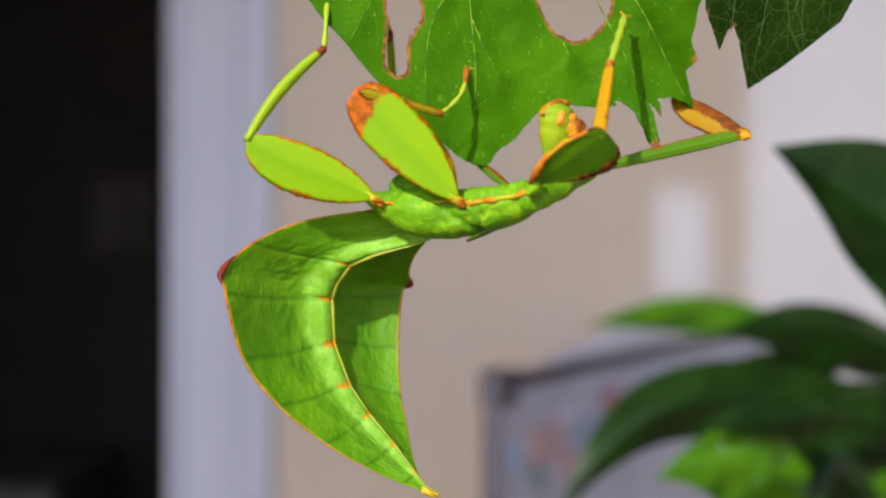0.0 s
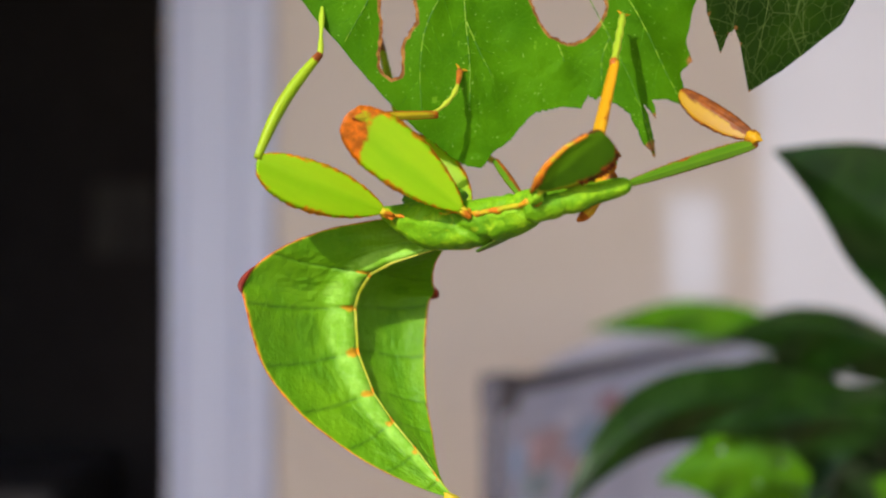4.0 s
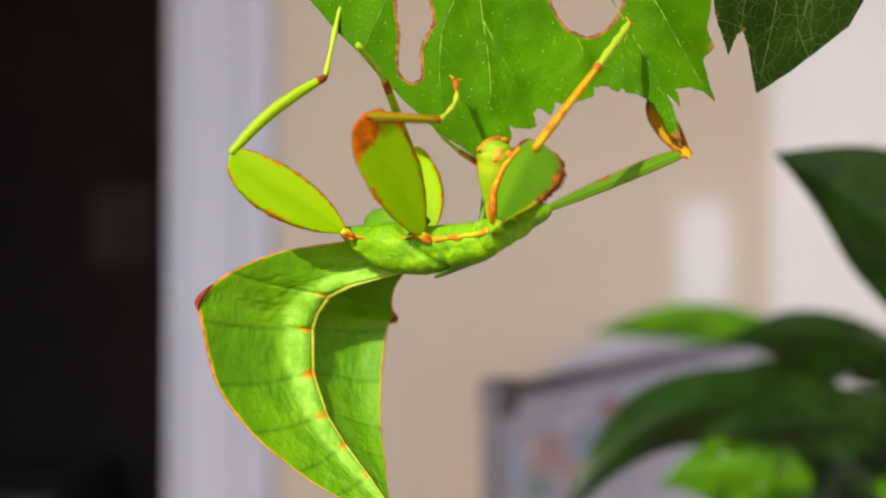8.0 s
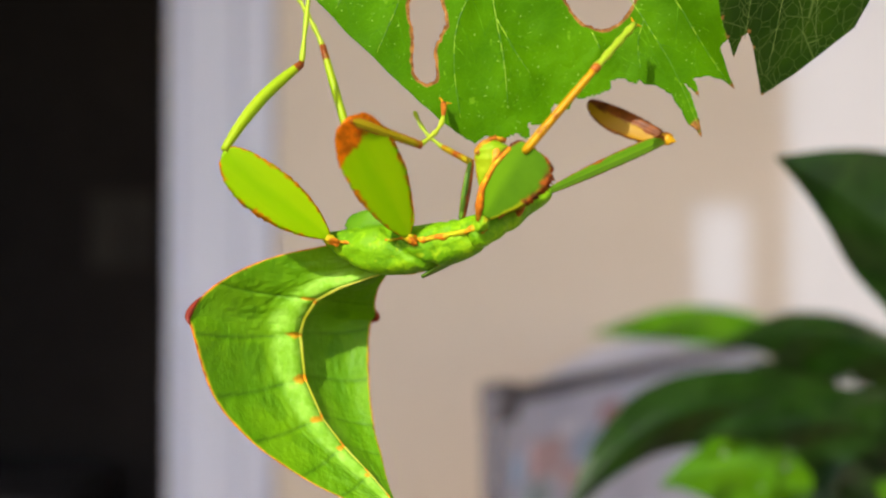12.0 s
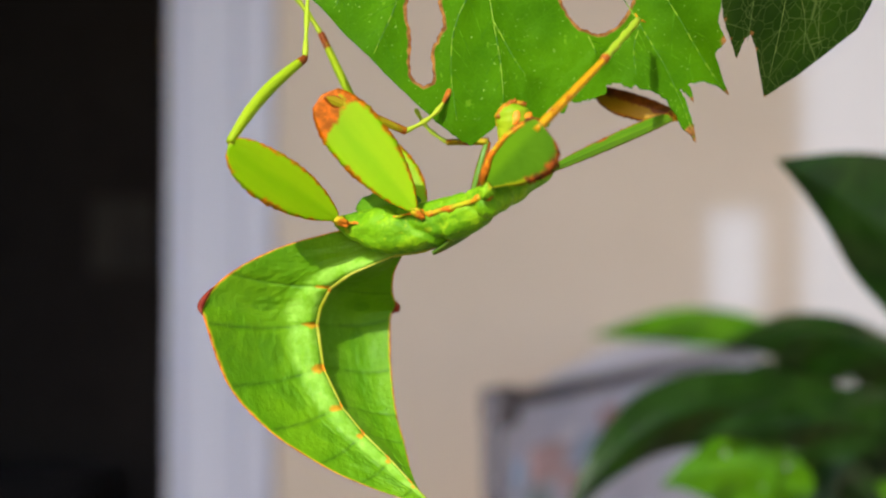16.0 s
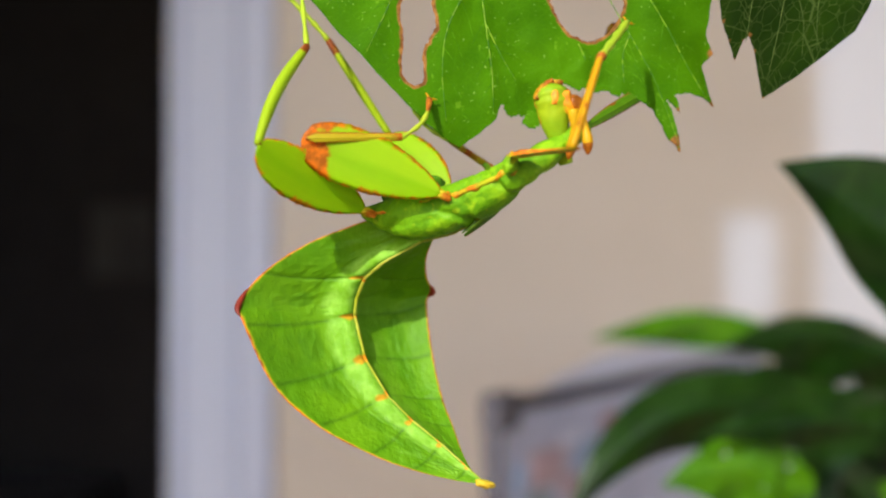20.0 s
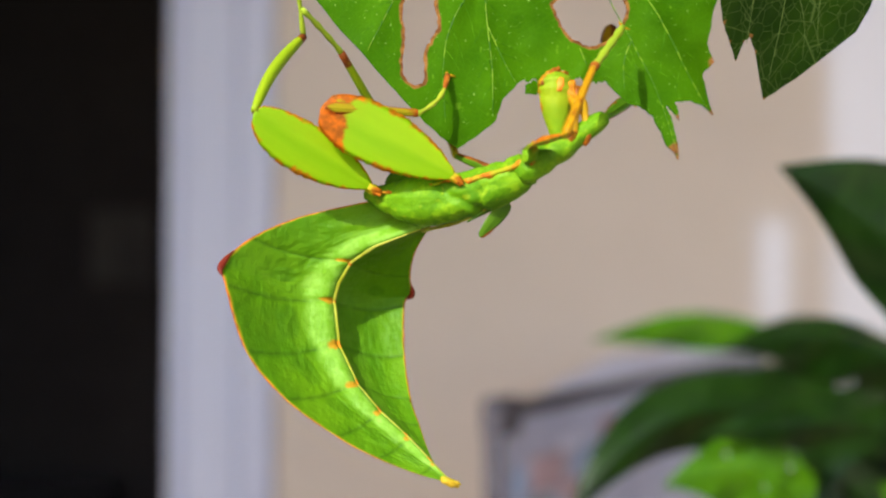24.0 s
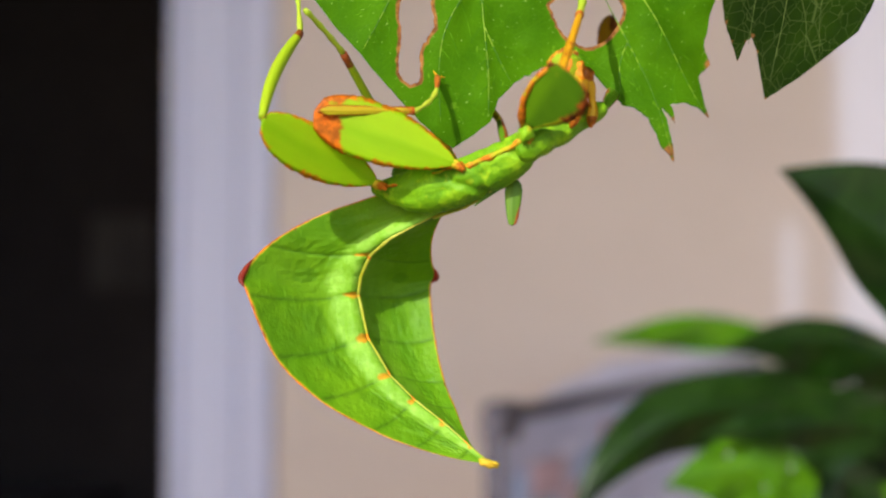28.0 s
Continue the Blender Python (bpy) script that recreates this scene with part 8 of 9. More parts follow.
    walk(limb['farmid_femur'], [
        (0,pose(0.00683,0.00100,0.00175,-56.9,-20.2,116.7)), (0.5,pose(0.00683,0.00100,0.00175,-62.8,-24.3,127.6)), (1,pose(0.00683,0.00100,0.00175,-66.4,-15.3,129.3)),
        (1.5,pose(0.00683,0.00100,0.00175,-67.5,-18.6,131.3)), (2,pose(0.00683,0.00100,0.00175,-67.7,-13.8,125.1)),
        (2.5,pose(0.00683,0.00100,0.00175,-65.4,-18.0,126.6)), (3,pose(0.00683,0.00100,0.00175,-67.7,-13.7,126.6)),
        (3.5,pose(0.00683,0.00100,0.00175,-59.4,-23.0,128.2)), (5.5,pose(0.00683,0.00100,0.00175,14.7,-58.9,78.2)), (6,pose(0.00683,0.00100,0.00175,37.1,-65.4,52.1)),
        (6.5,pose(0.00683,0.00100,0.00175,31.0,-65.7,61.6)), (7,pose(0.00683,0.00100,0.00175,32.6,-68.7,57.6)), (7.5,pose(0.00683,0.00100,0.00175,34.7,-67.5,58.5)),
        (8,pose(0.00683,0.00100,0.00175,9.5,-67.2,82.7)), (8.5,pose(0.00683,0.00100,0.00175,14.5,-69.1,74.6)), (9,pose(0.00683,0.00100,0.00175,-10.1,-55.8,106.4)),
        (9.5,pose(0.00683,0.00100,0.00175,-16.0,-59.2,112.7)), (10,pose(0.00683,0.00100,0.00175,6.4,-70.9,83.9)), (10.5,pose(0.00683,0.00100,0.00175,19.3,-59.2,68.4)),
        (11,pose(0.00683,0.00100,0.00175,15.7,-65.1,63.8)), (11.5,pose(0.00683,0.00100,0.00175,6.8,-62.0,84.0)), (12,pose(0.00683,0.00100,0.00175,43.3,-80.5,44.0)),
        (12.5,pose(0.00683,0.00100,0.00175,69.8,-83.3,17.8)), (14.5,pose(0.00683,0.00100,0.00175,84.4,-74.0,-0.6)), (15,pose(0.00683,0.00100,0.00175,56.7,-68.6,34.8)),
        (15.5,pose(0.00683,0.00100,0.00175,54.2,-74.4,36.6)), (16,pose(0.00683,0.00100,0.00175,71.9,-73.9,20.1)), (16.5,pose(0.00683,0.00100,0.00175,53.9,-78.7,37.5)),
        (17,pose(0.00683,0.00100,0.00175,29.8,-68.3,65.5)), (17.5,pose(0.00683,0.00100,0.00175,2.3,-45.9,90.2)), (18,pose(0.00683,0.00100,0.00175,-11.7,-27.0,94.8)),
        (18.5,pose(0.00683,0.00100,0.00175,-9.4,-23.6,95.2)), (19,pose(0.00683,0.00100,0.00175,-0.1,-25.5,92.6)), (19.5,pose(0.00683,0.00100,0.00175,-4.2,-30.9,93.2)),
        (20,pose(0.00683,0.00100,0.00175,-27.5,-15.4,100.7)), (20.5,pose(0.00683,0.00100,0.00175,-7.3,-31.2,92.7)), (21,pose(0.00683,0.00100,0.00175,-2.6,-46.7,89.1)),
        (21.5,pose(0.00683,0.00100,0.00175,-31.9,-31.3,104.1)), (23.5,pose(0.00683,0.00100,0.00175,-78.5,-19.0,134.9)),
        (24,pose(0.00683,0.00100,0.00175,-83.0,-24.1,145.3)), (24.5,pose(0.00683,0.00100,0.00175,-85.0,-18.1,149.3)),
        (25,pose(0.00683,0.00100,0.00175,-84.4,-23.5,148.6)), (25.5,pose(0.00683,0.00100,0.00175,-74.5,-24.5,136.7)),
        (26,pose(0.00683,0.00100,0.00175,-60.2,-25.6,123.9)), (26.5,pose(0.00683,0.00100,0.00175,-50.5,-30.1,116.6)),
        (27,pose(0.00683,0.00100,0.00175,-37.1,-38.1,110.2)), (27.5,pose(0.00683,0.00100,0.00175,2.8,-46.3,84.1)), (28,pose(0.00683,0.00100,0.00175,-2.4,-41.7,91.5)),])
    walk(limb['farmid_tibia'], [
        (0,pose(0.00404,0.00654,0.00404,-85.5,-35.4,171.3)), (0.5,pose(0.00315,0.00577,0.00447,-80.8,-41.1,164.8)), (1,pose(0.00279,0.00593,0.00350,-75.7,-36.6,162.3)),
        (1.5,pose(0.00269,0.00570,0.00386,-81.6,-41.2,169.8)), (2,pose(0.00314,0.00625,0.00333,-81.9,-38.5,170.1)),
        (2.5,pose(0.00308,0.00604,0.00380,-82.3,-42.6,170.5)), (3,pose(0.00300,0.00615,0.00332,-81.7,-32.3,170.1)),
        (3.5,pose(0.00306,0.00578,0.00433,-87.0,-25.3,179.2)), (5.5,pose(0.00752,0.00434,0.00741,-49.5,-5.1,104.2)), (6,pose(0.00851,0.00317,0.00776,-112.5,20.3,125.9)),
        (6.5,pose(0.00812,0.00339,0.00777,-90.0,3.7,132.6)), (7,pose(0.00811,0.00302,0.00791,-64.5,-19.1,134.4)), (7.5,pose(0.00814,0.00316,0.00785,-84.7,-5.5,144.9)),
        (8,pose(0.00715,0.00354,0.00784,-74.0,-22.0,146.8)), (8.5,pose(0.00745,0.00327,0.00792,-84.0,-14.3,150.9)), (9,pose(0.00578,0.00456,0.00721,-77.5,-21.5,155.7)),
        (9.5,pose(0.00552,0.00412,0.00743,-75.1,-23.2,155.4)), (10,pose(0.00706,0.00315,0.00799,-80.8,-17.3,148.5)),
        (10.5,pose(0.00807,0.00414,0.00743,-62.7,-23.0,128.4)), (11,pose(0.00805,0.00350,0.00774,-70.6,-13.3,121.8)),
        (11.5,pose(0.00715,0.00408,0.00759,-69.9,-11.4,133.9)), (12,pose(0.00761,0.00176,0.00827,-67.1,-18.8,129.9)),
        (12.5,pose(0.00756,0.00124,0.00831,-81.6,-6.5,134.3)), (14.5,pose(0.00865,0.00098,0.00810,-68.7,-16.5,121.8)),
        (15,pose(0.00880,0.00237,0.00790,-88.1,-2.2,151.8)), (15.5,pose(0.00825,0.00206,0.00811,-91.7,1.0,158.4)), (16,pose(0.00855,0.00163,0.00810,-90.1,-1.4,157.3)),
        (16.5,pose(0.00785,0.00179,0.00823,-91.4,0.4,153.9)), (17,pose(0.00784,0.00322,0.00789,-88.0,-5.9,157.2)), (17.5,pose(0.00681,0.00560,0.00649,-88.1,-9.8,175.4)),
        (18,pose(0.00634,0.00687,0.00475,-94.5,-32.6,-172.6)), (18.5,pose(0.00627,0.00703,0.00440,-87.2,-26.0,173.9)),
        (19,pose(0.00656,0.00696,0.00459,-77.6,-32.3,160.8)), (19.5,pose(0.00651,0.00666,0.00514,-73.8,-55.6,162.1)),
        (20,pose(0.00564,0.00726,0.00350,-103.3,-35.6,-154.6)), (20.5,pose(0.00655,0.00664,0.00518,-102.4,-10.5,-139.6)),
        (21,pose(0.00690,0.00553,0.00656,-101.8,-16.3,-155.7)), (21.5,pose(0.00545,0.00648,0.00518,-92.8,-11.3,176.4)),
        (23.5,pose(0.00241,0.00542,0.00390,-58.6,-33.6,124.1)), (24,pose(0.00187,0.00443,0.00445,-28.6,-48.4,105.8)),
        (24.5,pose(0.00143,0.00421,0.00381,-40.1,-41.5,114.7)), (25,pose(0.00166,0.00416,0.00438,-23.1,-46.8,102.5)),
        (25.5,pose(0.00245,0.00512,0.00449,-40.5,-44.4,116.3)), (26,pose(0.00350,0.00595,0.00460,-53.2,-41.8,129.7)),
        (26.5,pose(0.00427,0.00611,0.00507,-59.4,-42.1,134.1)), (27,pose(0.00503,0.00588,0.00583,-50.0,-49.8,127.3)),
        (27.5,pose(0.00730,0.00554,0.00653,14.7,-60.0,73.5)), (28,pose(0.00669,0.00593,0.00615,-44.0,-48.6,124.4)),])
    walk(limb['farmid_tarsus'], [
        (0,pose(0.00003,0.00716,0.00693,-67.1,-41.3,145.5)), (0.5,pose(-0.00048,0.00675,0.00774,-66.8,-43.8,146.7)),
        (1,pose(-0.00102,0.00715,0.00647,-62.4,-42.4,146.1)), (1.5,pose(-0.00100,0.00637,0.00714,-63.1,-45.1,146.2)),
        (2,pose(-0.00070,0.00692,0.00643,-63.8,-44.7,147.1)), (2.5,pose(-0.00054,0.00665,0.00717,-65.4,-45.9,149.0)),
        (3,pose(-0.00115,0.00688,0.00598,-71.1,-44.5,157.9)), (3.5,pose(-0.00144,0.00584,0.00646,-81.0,-47.0,171.9)),
        (5.5,pose(0.00631,0.00915,0.00786,-79.8,-49.0,173.0)), (6,pose(0.00577,0.00695,0.00603,-84.8,-47.6,170.1)),
        (6.5,pose(0.00475,0.00705,0.00745,-86.4,-50.9,178.6)), (7,pose(0.00482,0.00639,0.00954,-79.9,-40.1,171.4)),
        (7.5,pose(0.00409,0.00601,0.00833,-87.0,-47.8,178.3)), (8,pose(0.00328,0.00607,0.00971,-85.4,-45.0,176.5)),
        (8.5,pose(0.00323,0.00562,0.00916,-86.0,-45.3,171.3)), (9,pose(0.00155,0.00647,0.00904,-82.9,-47.8,178.0)),
        (9.5,pose(0.00136,0.00602,0.00939,-81.6,-43.1,177.0)), (10,pose(0.00300,0.00563,0.00947,-92.2,-42.1,-177.9)),
        (10.5,pose(0.00522,0.00774,0.00937,-103.5,-41.0,-159.9)), (11,pose(0.00550,0.00762,0.00889,-97.7,-36.0,-172.7)),
        (11.5,pose(0.00376,0.00760,0.00857,-78.3,-45.3,170.1)), (12,pose(0.00458,0.00538,0.00987,-68.6,-45.5,151.0)),
        (12.5,pose(0.00410,0.00478,0.00888,-68.8,-44.9,150.4)), (14.5,pose(0.00614,0.00504,0.00952,-76.0,-42.1,154.4)),
        (15,pose(0.00441,0.00472,0.00809,-73.2,-45.0,157.4)), (15.5,pose(0.00362,0.00389,0.00803,-77.1,-38.4,157.9)),
        (16,pose(0.00395,0.00355,0.00822,-70.0,-44.2,153.1)), (16.5,pose(0.00338,0.00398,0.00820,-76.0,-37.9,157.3)),
        (17,pose(0.00327,0.00514,0.00840,-84.7,-47.4,175.5)), (17.5,pose(0.00192,0.00599,0.00734,-92.3,-46.3,-174.2)),
        (18,pose(0.00217,0.00633,0.00743,-100.1,-42.1,-165.9)), (18.5,pose(0.00182,0.00751,0.00658,-111.1,-38.1,-147.2)),
        (19,pose(0.00258,0.00834,0.00725,-118.1,-33.1,-132.6)), (19.5,pose(0.00382,0.00753,0.00925,-102.6,-31.8,-154.8)),
        (20,pose(0.00198,0.00552,0.00641,-79.3,-46.9,168.6)), (20.5,pose(0.00282,0.00347,0.00609,-58.5,-45.4,136.5)),
        (21,pose(0.00254,0.00356,0.00796,-78.0,-57.5,160.9)), (21.5,pose(0.00058,0.00678,0.00616,-129.1,-33.0,-128.8)),
        (23.5,pose(0.00009,0.00886,0.00666,-129.1,-26.2,-126.5)), (24,pose(0.00097,0.00761,0.00818,-127.0,-23.0,-128.6)),
        (24.5,pose(-0.00013,0.00760,0.00711,-127.5,-26.1,-126.3)), (25,pose(0.00092,0.00749,0.00802,-128.2,-21.3,-124.7)),
        (25.5,pose(0.00087,0.00832,0.00797,-126.9,-23.0,-124.2)), (26,pose(0.00113,0.00881,0.00792,-124.4,-29.4,-128.2)),
        (26.5,pose(0.00170,0.00876,0.00841,-130.1,-25.1,-121.7)), (27,pose(0.00308,0.00843,0.00964,-130.7,-21.6,-119.9)),
        (27.5,pose(0.00800,0.00792,0.01085,-122.4,-22.6,-127.8)), (28,pose(0.00483,0.00865,0.00989,-119.4,-20.4,-126.0)),])
    head_rows = [
        (0,pose(0.01065,-0.00592,0.00826,0.0,-0.0,0.0)), (0.5,pose(0.01366,-0.00605,0.00633,0.0,30.0,-0.0)), (1,pose(0.01655,-0.00494,0.00381,0.0,50.0,-0.0)),
        (1.5,pose(0.01418,-0.00550,0.00592,-0.0,30.0,0.0)), (2,pose(0.01189,-0.00513,0.00789,0.0,-0.0,0.0)), (2.5,pose(0.01438,-0.00548,0.00563,-0.0,30.0,0.0)),
        (3,pose(0.01689,-0.00462,0.00337,0.0,50.0,0.0)), (3.5,pose(0.01581,-0.00521,0.00429,0.0,50.0,-0.0)), (5.5,pose(0.01122,-0.00562,0.00759,-0.0,-0.0,0.0)),
        (6,pose(0.01083,-0.00690,0.00882,0.0,-0.0,0.0)), (6.5,pose(0.00969,-0.00589,0.00918,0.0,-0.0,0.0)), (7,pose(0.00771,-0.00601,0.00818,-0.0,0.0,0.0)),
        (7.5,pose(0.00818,-0.00629,0.00846,0.0,0.0,0.0)), (8,pose(0.00737,-0.00621,0.00814,0.0,0.0,0.0)), (8.5,pose(0.00951,-0.00689,0.00916,0.0,-0.0,0.0)),
        (9,pose(0.00988,-0.00483,0.00985,0.0,-0.0,0.0)), (9.5,pose(0.00944,-0.00511,0.00908,0.0,-0.0,0.0)), (10,pose(0.01036,-0.00739,0.00831,0.0,0.0,0.0)),
        (10.5,pose(0.01100,-0.00784,0.00811,-0.0,0.0,0.0)), (11,pose(0.01110,-0.00943,0.00835,0.0,-0.0,-0.0)), (11.5,pose(0.01048,-0.00694,0.00756,0.0,-0.0,0.0)),
        (12,pose(0.00922,-0.00831,0.00786,0.0,-0.0,0.0)), (12.5,pose(0.00936,-0.00809,0.00777,-0.0,-0.0,0.0)), (14.5,pose(0.01013,-0.00845,0.00763,0.0,-0.0,-0.0)),
        (15,pose(0.01205,-0.00740,0.00773,0.0,-0.0,-0.0)), (15.5,pose(0.01165,-0.00754,0.00820,-0.0,0.0,0.0)), (16,pose(0.01117,-0.00735,0.00847,-0.0,-0.0,-0.0)),
        (16.5,pose(0.01109,-0.00730,0.00860,-0.0,0.0,-0.0)), (17,pose(0.01083,-0.00697,0.00867,0.0,-0.0,0.0)), (17.5,pose(0.01200,-0.00682,0.00811,0.0,-0.0,0.0)),
        (18,pose(0.01264,-0.00741,0.00772,0.0,-0.0,-0.0)), (18.5,pose(0.01188,-0.00691,0.00795,0.0,0.0,0.0)), (19,pose(0.01124,-0.00672,0.00799,0.0,-0.0,0.0)),
        (19.5,pose(0.01200,-0.00684,0.00774,0.0,-0.0,-0.0)), (20,pose(0.01355,-0.00643,0.00748,0.0,-0.0,0.0)), (20.5,pose(0.01181,-0.00785,0.00810,0.0,-0.0,-0.0)),
        (21,pose(0.01019,-0.00890,0.00803,0.0,0.0,-0.0)), (21.5,pose(0.01073,-0.00844,0.00851,0.0,-0.0,0.0)), (23.5,pose(0.01140,-0.00793,0.00843,0.0,0.0,0.0)),
        (24,pose(0.01134,-0.00819,0.00848,-0.0,-0.0,0.0)), (24.5,pose(0.01167,-0.00760,0.00857,-0.0,6.2,0.0)), (25,pose(0.01178,-0.00827,0.00880,0.0,12.5,-0.0)),
        (25.5,pose(0.01306,-0.00724,0.00745,-0.0,18.8,0.0)), (26,pose(0.01418,-0.00586,0.00617,0.0,25.0,0.0)), (26.5,pose(0.01376,-0.00687,0.00776,0.0,21.3,0.0)),
        (27,pose(0.01303,-0.00791,0.00946,0.0,17.5,0.0)), (27.5,pose(0.01304,-0.00819,0.00847,0.0,13.8,0.0)), (28,pose(0.01320,-0.00708,0.00780,-0.0,10.0,0.0)),]
    walk(limb['head_x'], head_rows)
    leaf_rows = [
        (0,pose(-0.00555,0.13700,1.11928,0.0,4.6,7.0)), (0.5,pose(-0.00559,0.13699,1.11921,0.0,4.6,7.0)), (1,pose(-0.00659,0.13698,1.11922,0.1,5.4,7.0)),
        (1.5,pose(-0.00634,0.13697,1.11924,0.1,5.4,7.0)), (2,pose(-0.00608,0.13696,1.11916,0.1,4.9,7.0)), (2.5,pose(-0.00631,0.13694,1.11917,0.2,5.1,7.0)),
        (3,pose(-0.00673,0.13693,1.11910,0.2,5.7,7.0)), (3.5,pose(-0.00677,0.13692,1.11921,0.2,5.3,7.0)), (5.5,pose(-0.00467,0.13688,1.11899,0.4,2.2,7.0)),
        (6,pose(-0.00509,0.13687,1.11900,0.4,3.5,6.2)), (6.5,pose(-0.00454,0.13686,1.11893,0.4,2.2,5.6)), (7,pose(-0.00419,0.13684,1.11894,0.5,1.3,5.1)),
        (7.5,pose(-0.00441,0.13683,1.11887,0.5,1.5,5.1)), (8,pose(-0.00445,0.13682,1.11888,0.5,1.5,4.6)), (8.5,pose(-0.00477,0.13681,1.11890,0.6,2.3,5.5)),
        (9,pose(-0.00471,0.13680,1.11882,0.6,1.8,6.0)), (9.5,pose(-0.00446,0.13679,1.11894,0.6,1.1,6.1)), (10,pose(-0.00420,0.13678,1.11885,0.7,0.8,6.1)),
        (10.5,pose(-0.00365,0.13677,1.11877,0.7,-0.1,5.1)), (11,pose(-0.00388,0.13675,1.11889,0.7,-0.0,4.7)), (11.5,pose(-0.00382,0.13674,1.11881,0.8,-0.2,3.3)),
        (12,pose(-0.00297,0.13673,1.11883,0.8,-0.8,2.3)), (12.5,pose(-0.00301,0.13672,1.11865,0.8,-0.4,1.9)), (14.5,pose(-0.00247,0.13667,1.11862,1.0,-1.3,3.3)),
        (15,pose(-0.00348,0.13666,1.11873,1.0,-0.1,2.3)), (15.5,pose(-0.00390,0.13665,1.11875,1.0,0.3,3.7)), (16,pose(-0.00364,0.13664,1.11877,1.1,-0.2,3.7)),
        (16.5,pose(-0.00397,0.13663,1.11879,1.1,0.4,4.1)), (17,pose(-0.00420,0.13662,1.11880,1.1,-0.0,4.1)), (17.5,pose(-0.00453,0.13660,1.11882,1.2,1.0,5.5)),
        (18,pose(-0.00466,0.13659,1.11884,1.2,1.4,5.5)), (18.5,pose(-0.00508,0.13658,1.11885,1.2,1.8,7.0)), (19,pose(-0.00473,0.13657,1.11887,1.3,1.1,6.9)),
        (19.5,pose(-0.00418,0.13656,1.11879,1.3,0.4,6.9)), (20,pose(-0.00499,0.13654,1.11891,1.3,1.6,6.9)), (20.5,pose(-0.00434,0.13653,1.11883,1.4,1.0,6.9)),
        (21,pose(-0.00399,0.13652,1.11875,1.4,0.5,6.9)), (21.5,pose(-0.00499,0.13651,1.11886,1.4,1.7,6.9)), (23.5,pose(-0.00530,0.13645,1.11907,1.6,3.4,7.0)),
        (24,pose(-0.00524,0.13644,1.11908,1.6,3.2,7.0)), (24.5,pose(-0.00556,0.13643,1.11910,1.6,3.8,7.0)), (25,pose(-0.00540,0.13642,1.11912,1.7,3.5,7.0)),
        (25.5,pose(-0.00563,0.13640,1.11913,1.7,4.1,7.0)), (26,pose(-0.00596,0.13639,1.11925,1.7,4.4,7.0)), (26.5,pose(-0.00619,0.13638,1.11927,1.8,4.3,7.0)),
        (27,pose(-0.00554,0.13636,1.11929,1.8,3.5,7.0)), (27.5,pose(-0.00470,0.13635,1.11920,1.8,2.1,6.9)), (28,pose(-0.00600,0.13634,1.11932,1.9,3.8,7.0)),]
    walk(bitten_leaf, leaf_rows)
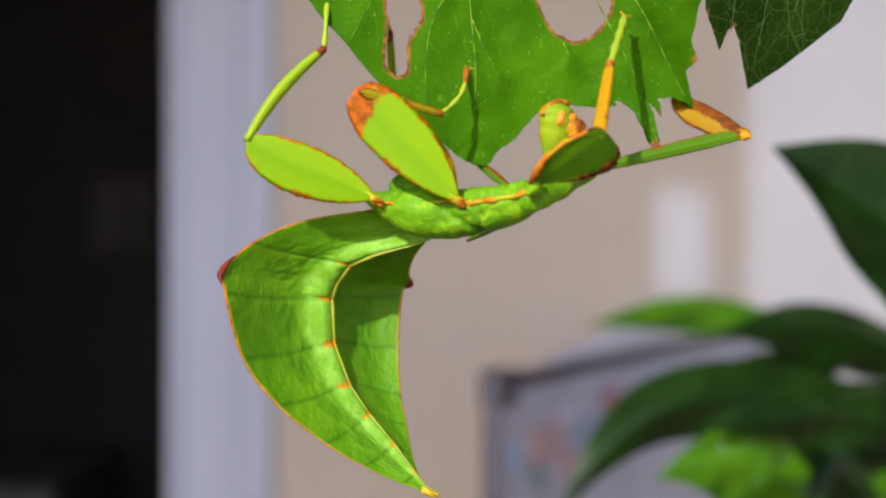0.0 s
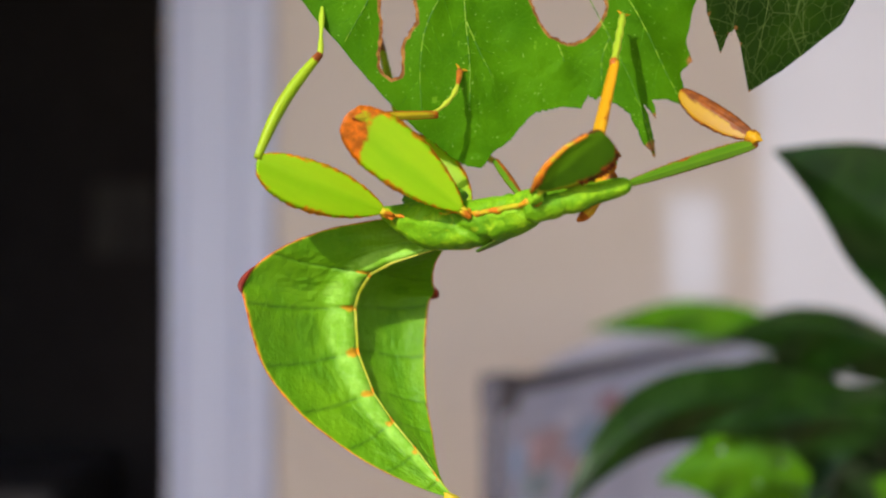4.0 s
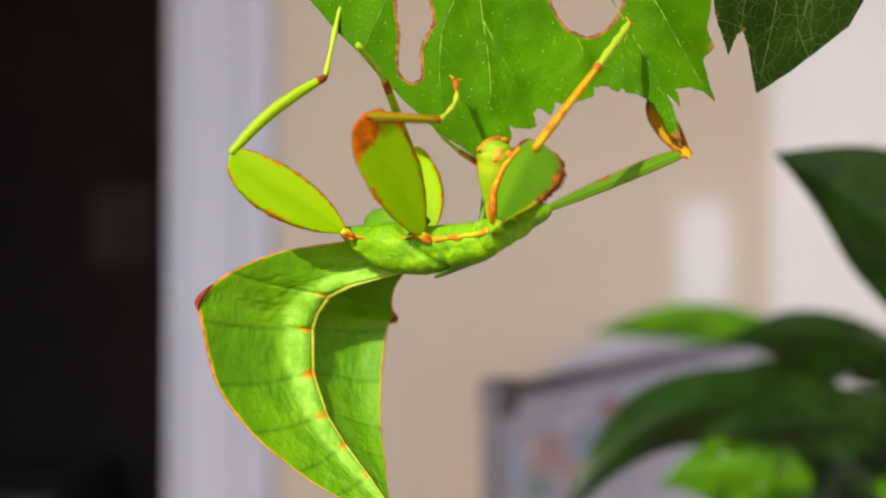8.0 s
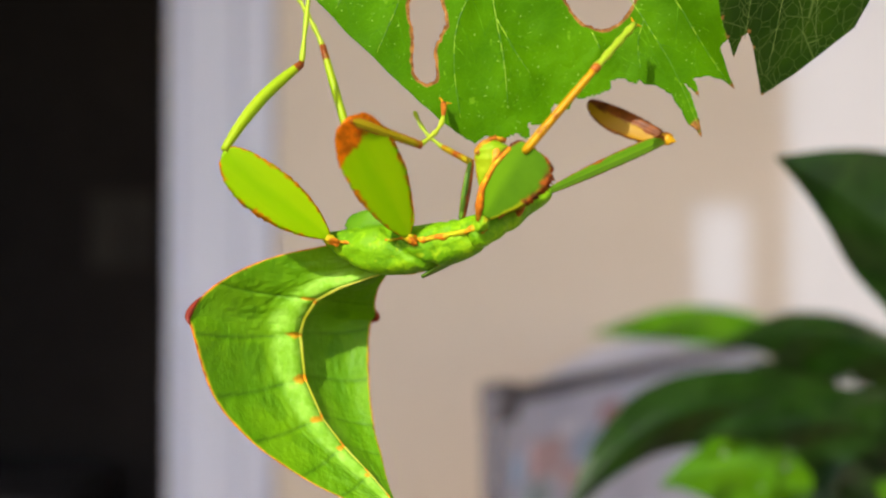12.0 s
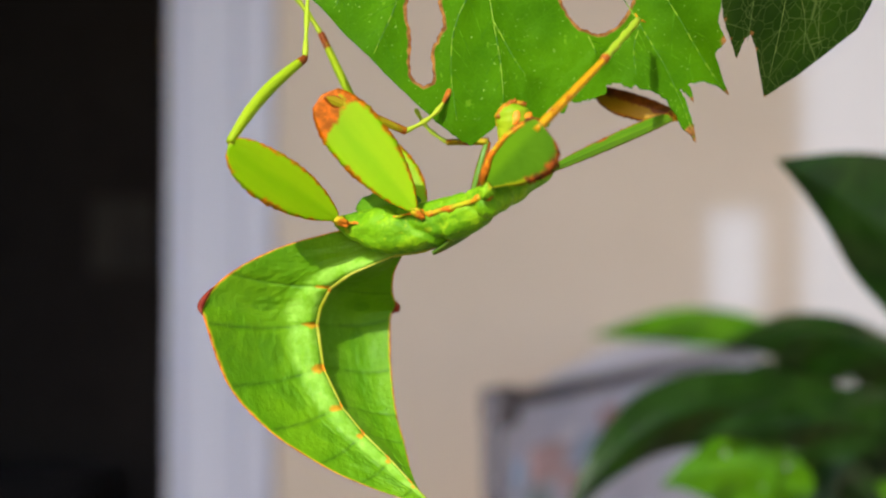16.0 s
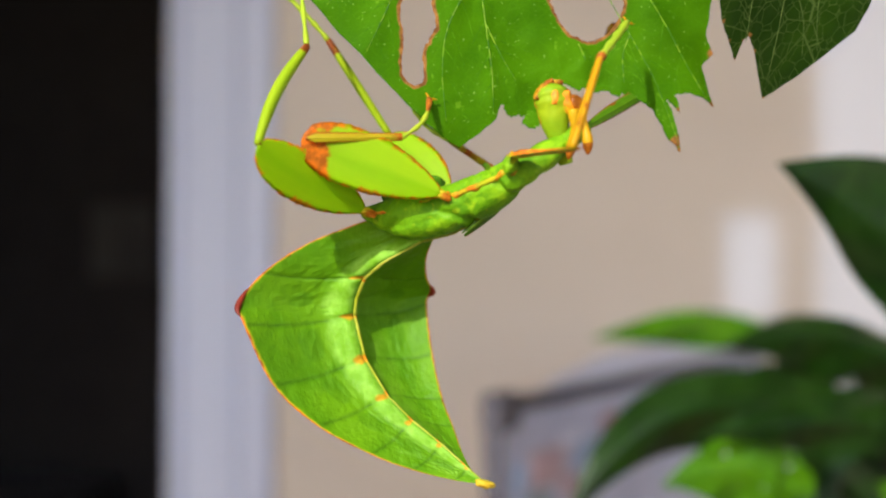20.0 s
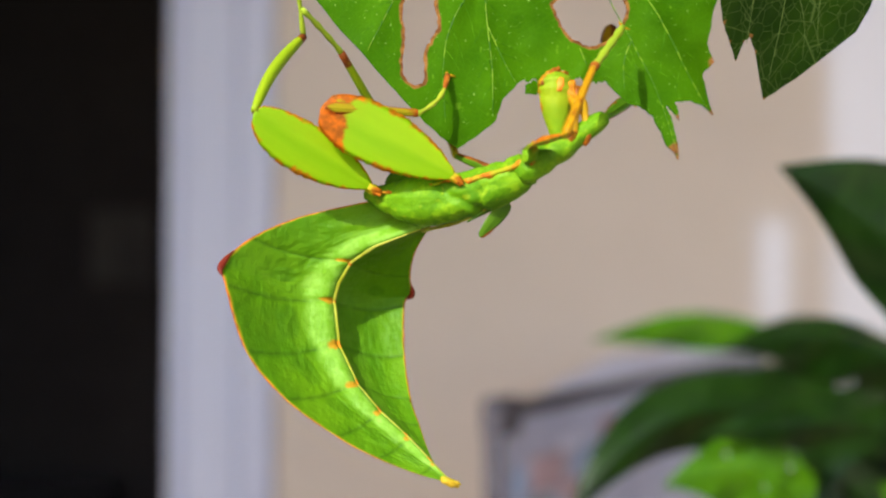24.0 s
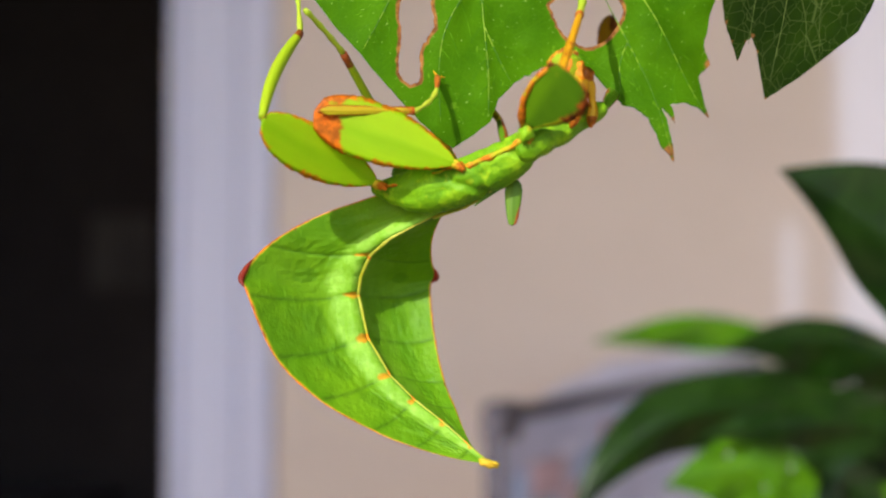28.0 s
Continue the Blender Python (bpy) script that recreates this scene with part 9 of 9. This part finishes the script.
    walk(dark_leaf, [
        (0,pose(0.03498,0.13900,1.11868,0.0,-0.0,0.0)), (0.5,pose(0.03514,0.13899,1.11869,0.0,-0.0,-0.0)), (1,pose(0.03462,0.13898,1.11862,0.1,-0.0,-0.0)),
        (1.5,pose(0.03468,0.13896,1.11853,0.1,-0.0,-0.0)), (2,pose(0.03484,0.13895,1.11855,0.1,-0.0,-0.0)), (2.5,pose(0.03471,0.13894,1.11847,0.2,-0.0,-0.0)),
        (3,pose(0.03457,0.13893,1.11849,0.2,-0.0,-0.0)), (3.5,pose(0.03464,0.13891,1.11851,0.2,-0.0,-0.0)), (5.5,pose(0.03529,0.13886,1.11849,0.4,-0.0,-0.0)),
        (6,pose(0.03515,0.13885,1.11841,0.4,-0.0,-0.0)), (6.5,pose(0.03542,0.13884,1.11852,0.4,-0.0,-0.0)), (7,pose(0.03538,0.13883,1.11854,0.5,-0.0,-0.0)),
        (7.5,pose(0.03545,0.13881,1.11847,0.5,-0.0,-0.0)), (8,pose(0.03542,0.13880,1.11848,0.5,-0.0,-0.0)), (8.5,pose(0.03528,0.13879,1.11840,0.6,-0.0,-0.0)),
        (9,pose(0.03544,0.13878,1.11842,0.6,-0.0,-0.0)), (9.5,pose(0.03541,0.13876,1.11844,0.6,-0.0,-0.0)), (10,pose(0.03528,0.13875,1.11836,0.7,-0.0,-0.0)),
        (10.5,pose(0.03554,0.13874,1.11847,0.7,-0.0,-0.0)), (11,pose(0.03540,0.13873,1.11840,0.7,-0.0,-0.1)), (11.5,pose(0.03557,0.13871,1.11841,0.8,-0.0,-0.1)),
        (12,pose(0.03573,0.13870,1.11843,0.8,-0.0,-0.1)), (12.5,pose(0.03589,0.13869,1.11845,0.8,-0.0,-0.1)), (14.5,pose(0.03595,0.13863,1.11843,1.0,-0.0,-0.1)),
        (15,pose(0.03572,0.13862,1.11845,1.0,-0.0,-0.1)), (15.5,pose(0.03559,0.13861,1.11836,1.0,-0.0,-0.1)), (16,pose(0.03575,0.13860,1.11838,1.1,-0.0,-0.1)),
        (16.5,pose(0.03552,0.13858,1.11830,1.1,-0.0,-0.1)), (17,pose(0.03558,0.13857,1.11842,1.1,-0.0,-0.1)), (17.5,pose(0.03555,0.13856,1.11834,1.2,-0.0,-0.1)),
        (18,pose(0.03542,0.13855,1.11826,1.2,-0.0,-0.1)), (18.5,pose(0.03518,0.13853,1.11828,1.2,-0.0,-0.1)), (19,pose(0.03544,0.13852,1.11830,1.3,-0.0,-0.1)),
        (19.5,pose(0.03551,0.13850,1.11832,1.3,-0.0,-0.1)), (20,pose(0.03528,0.13849,1.11834,1.3,-0.0,-0.1)), (20.5,pose(0.03554,0.13848,1.11835,1.4,-0.0,-0.1)),
        (21,pose(0.03560,0.13847,1.11827,1.4,-0.0,-0.1)), (21.5,pose(0.03537,0.13845,1.11829,1.4,-0.0,-0.1)), (23.5,pose(0.03513,0.13840,1.11826,1.6,-0.0,-0.1)),
        (24,pose(0.03510,0.13838,1.11838,1.6,-0.0,-0.1)), (24.5,pose(0.03497,0.13837,1.11830,1.6,-0.0,-0.1)), (25,pose(0.03503,0.13836,1.11832,1.7,-0.0,-0.1)),
        (25.5,pose(0.03499,0.13834,1.11834,1.7,-0.0,-0.1)), (26,pose(0.03486,0.13833,1.11836,1.7,-0.0,-0.1)), (26.5,pose(0.03483,0.13832,1.11837,1.8,-0.0,-0.1)),
        (27,pose(0.03509,0.13830,1.11849,1.8,-0.0,-0.1)), (27.5,pose(0.03545,0.13828,1.11851,1.8,-0.0,-0.1)), (28,pose(0.03502,0.13827,1.11853,1.9,-0.0,-0.1)),])
    walk(limb['wing_stub'], [(t, pose(0.0068, -0.0042, -0.0022, r, a, 0)) for t, r, a in ((0, 20, 150), (21, 24, 146), (23.5, 55, 130), (25, 80, 117), (26, 88, 100), (28, 95, 97))])
    # the house plant's leaves lift by a few millimetres
    lift = [(0, 0), (6, 0), (10, 0.0005), (15, 0.0016), (20, 0.0025), (28, 0.0040)]
    for ob in SWAYING:
        walk(ob, [(t, pose(0, 0, z)) for t, z in lift])
    for ob, p in DROPS:
        walk(ob, [(t, pose(p.x, p.y, p.z + z)) for t, z in lift])
    # the unseen mask slides sideways and carries the sun patches along the wall
    walk(blind, [
        (0,pose(-0.61784,0.00000,0.00000,0.0,-0.0,0.0)), (3.5,pose(-0.60623,0.00000,0.00000,0.0,-0.0,0.0)), (5.5,pose(-0.61180,0.00000,0.00000,0.0,-0.0,0.0)),
        (8,pose(-0.59927,0.00000,0.00000,0.0,-0.0,0.0)), (11,pose(-0.58766,0.00000,0.00000,0.0,-0.0,0.0)), (15,pose(-0.57606,0.00000,0.00000,0.0,-0.0,0.0)),
        (17,pose(-0.57049,0.00000,0.00000,0.0,-0.0,0.0)), (20,pose(-0.56074,0.00000,0.00000,0.0,-0.0,0.0)), (24,pose(-0.55052,0.00000,0.00000,0.0,-0.0,0.0)),
        (28,pose(-0.54309,0.00000,0.00000,0.0,-0.0,0.0)),])
    # a second mask board slides over the gap to shrink the sun patch
    walk(cover, [(t, pose(x, 0, 0)) for t, x in ((0, 0), (20, 0), (24, 0.022), (28, 0.036))])
    # each fragment stays on the leaf until it is bitten off, then goes quickly into the mouth
    mouths = [(t, (a.inverted() @ b @ c).translation + Vector((0.0, 0.0003, 0.0))) for (t, a), (_, b), (_, c) in zip(leaf_rows, insect_rows, head_rows)]

    def mouth_at(t):
        for (t0, p0), (t1, p1) in zip(mouths, mouths[1:]):
            if t <= t1:
                return p0.lerp(p1, max(0.0, (t - t0) / (t1 - t0)))
        return mouths[-1][1]

    for ob, place, when in FRAGMENTS:
        rows = [(0, Matrix.Identity(4))]
        if when < 27.4:
            rows.append((when, Matrix.Identity(4)))
            rows += [(t, Matrix.Translation(mouth_at(t) - Vector(place))) for t in [when + 0.3] + [t for t, p in mouths if t > when + 0.5]]
        else:
            rows.append((28, Matrix.Identity(4)))
        walk(ob, rows)


motions()
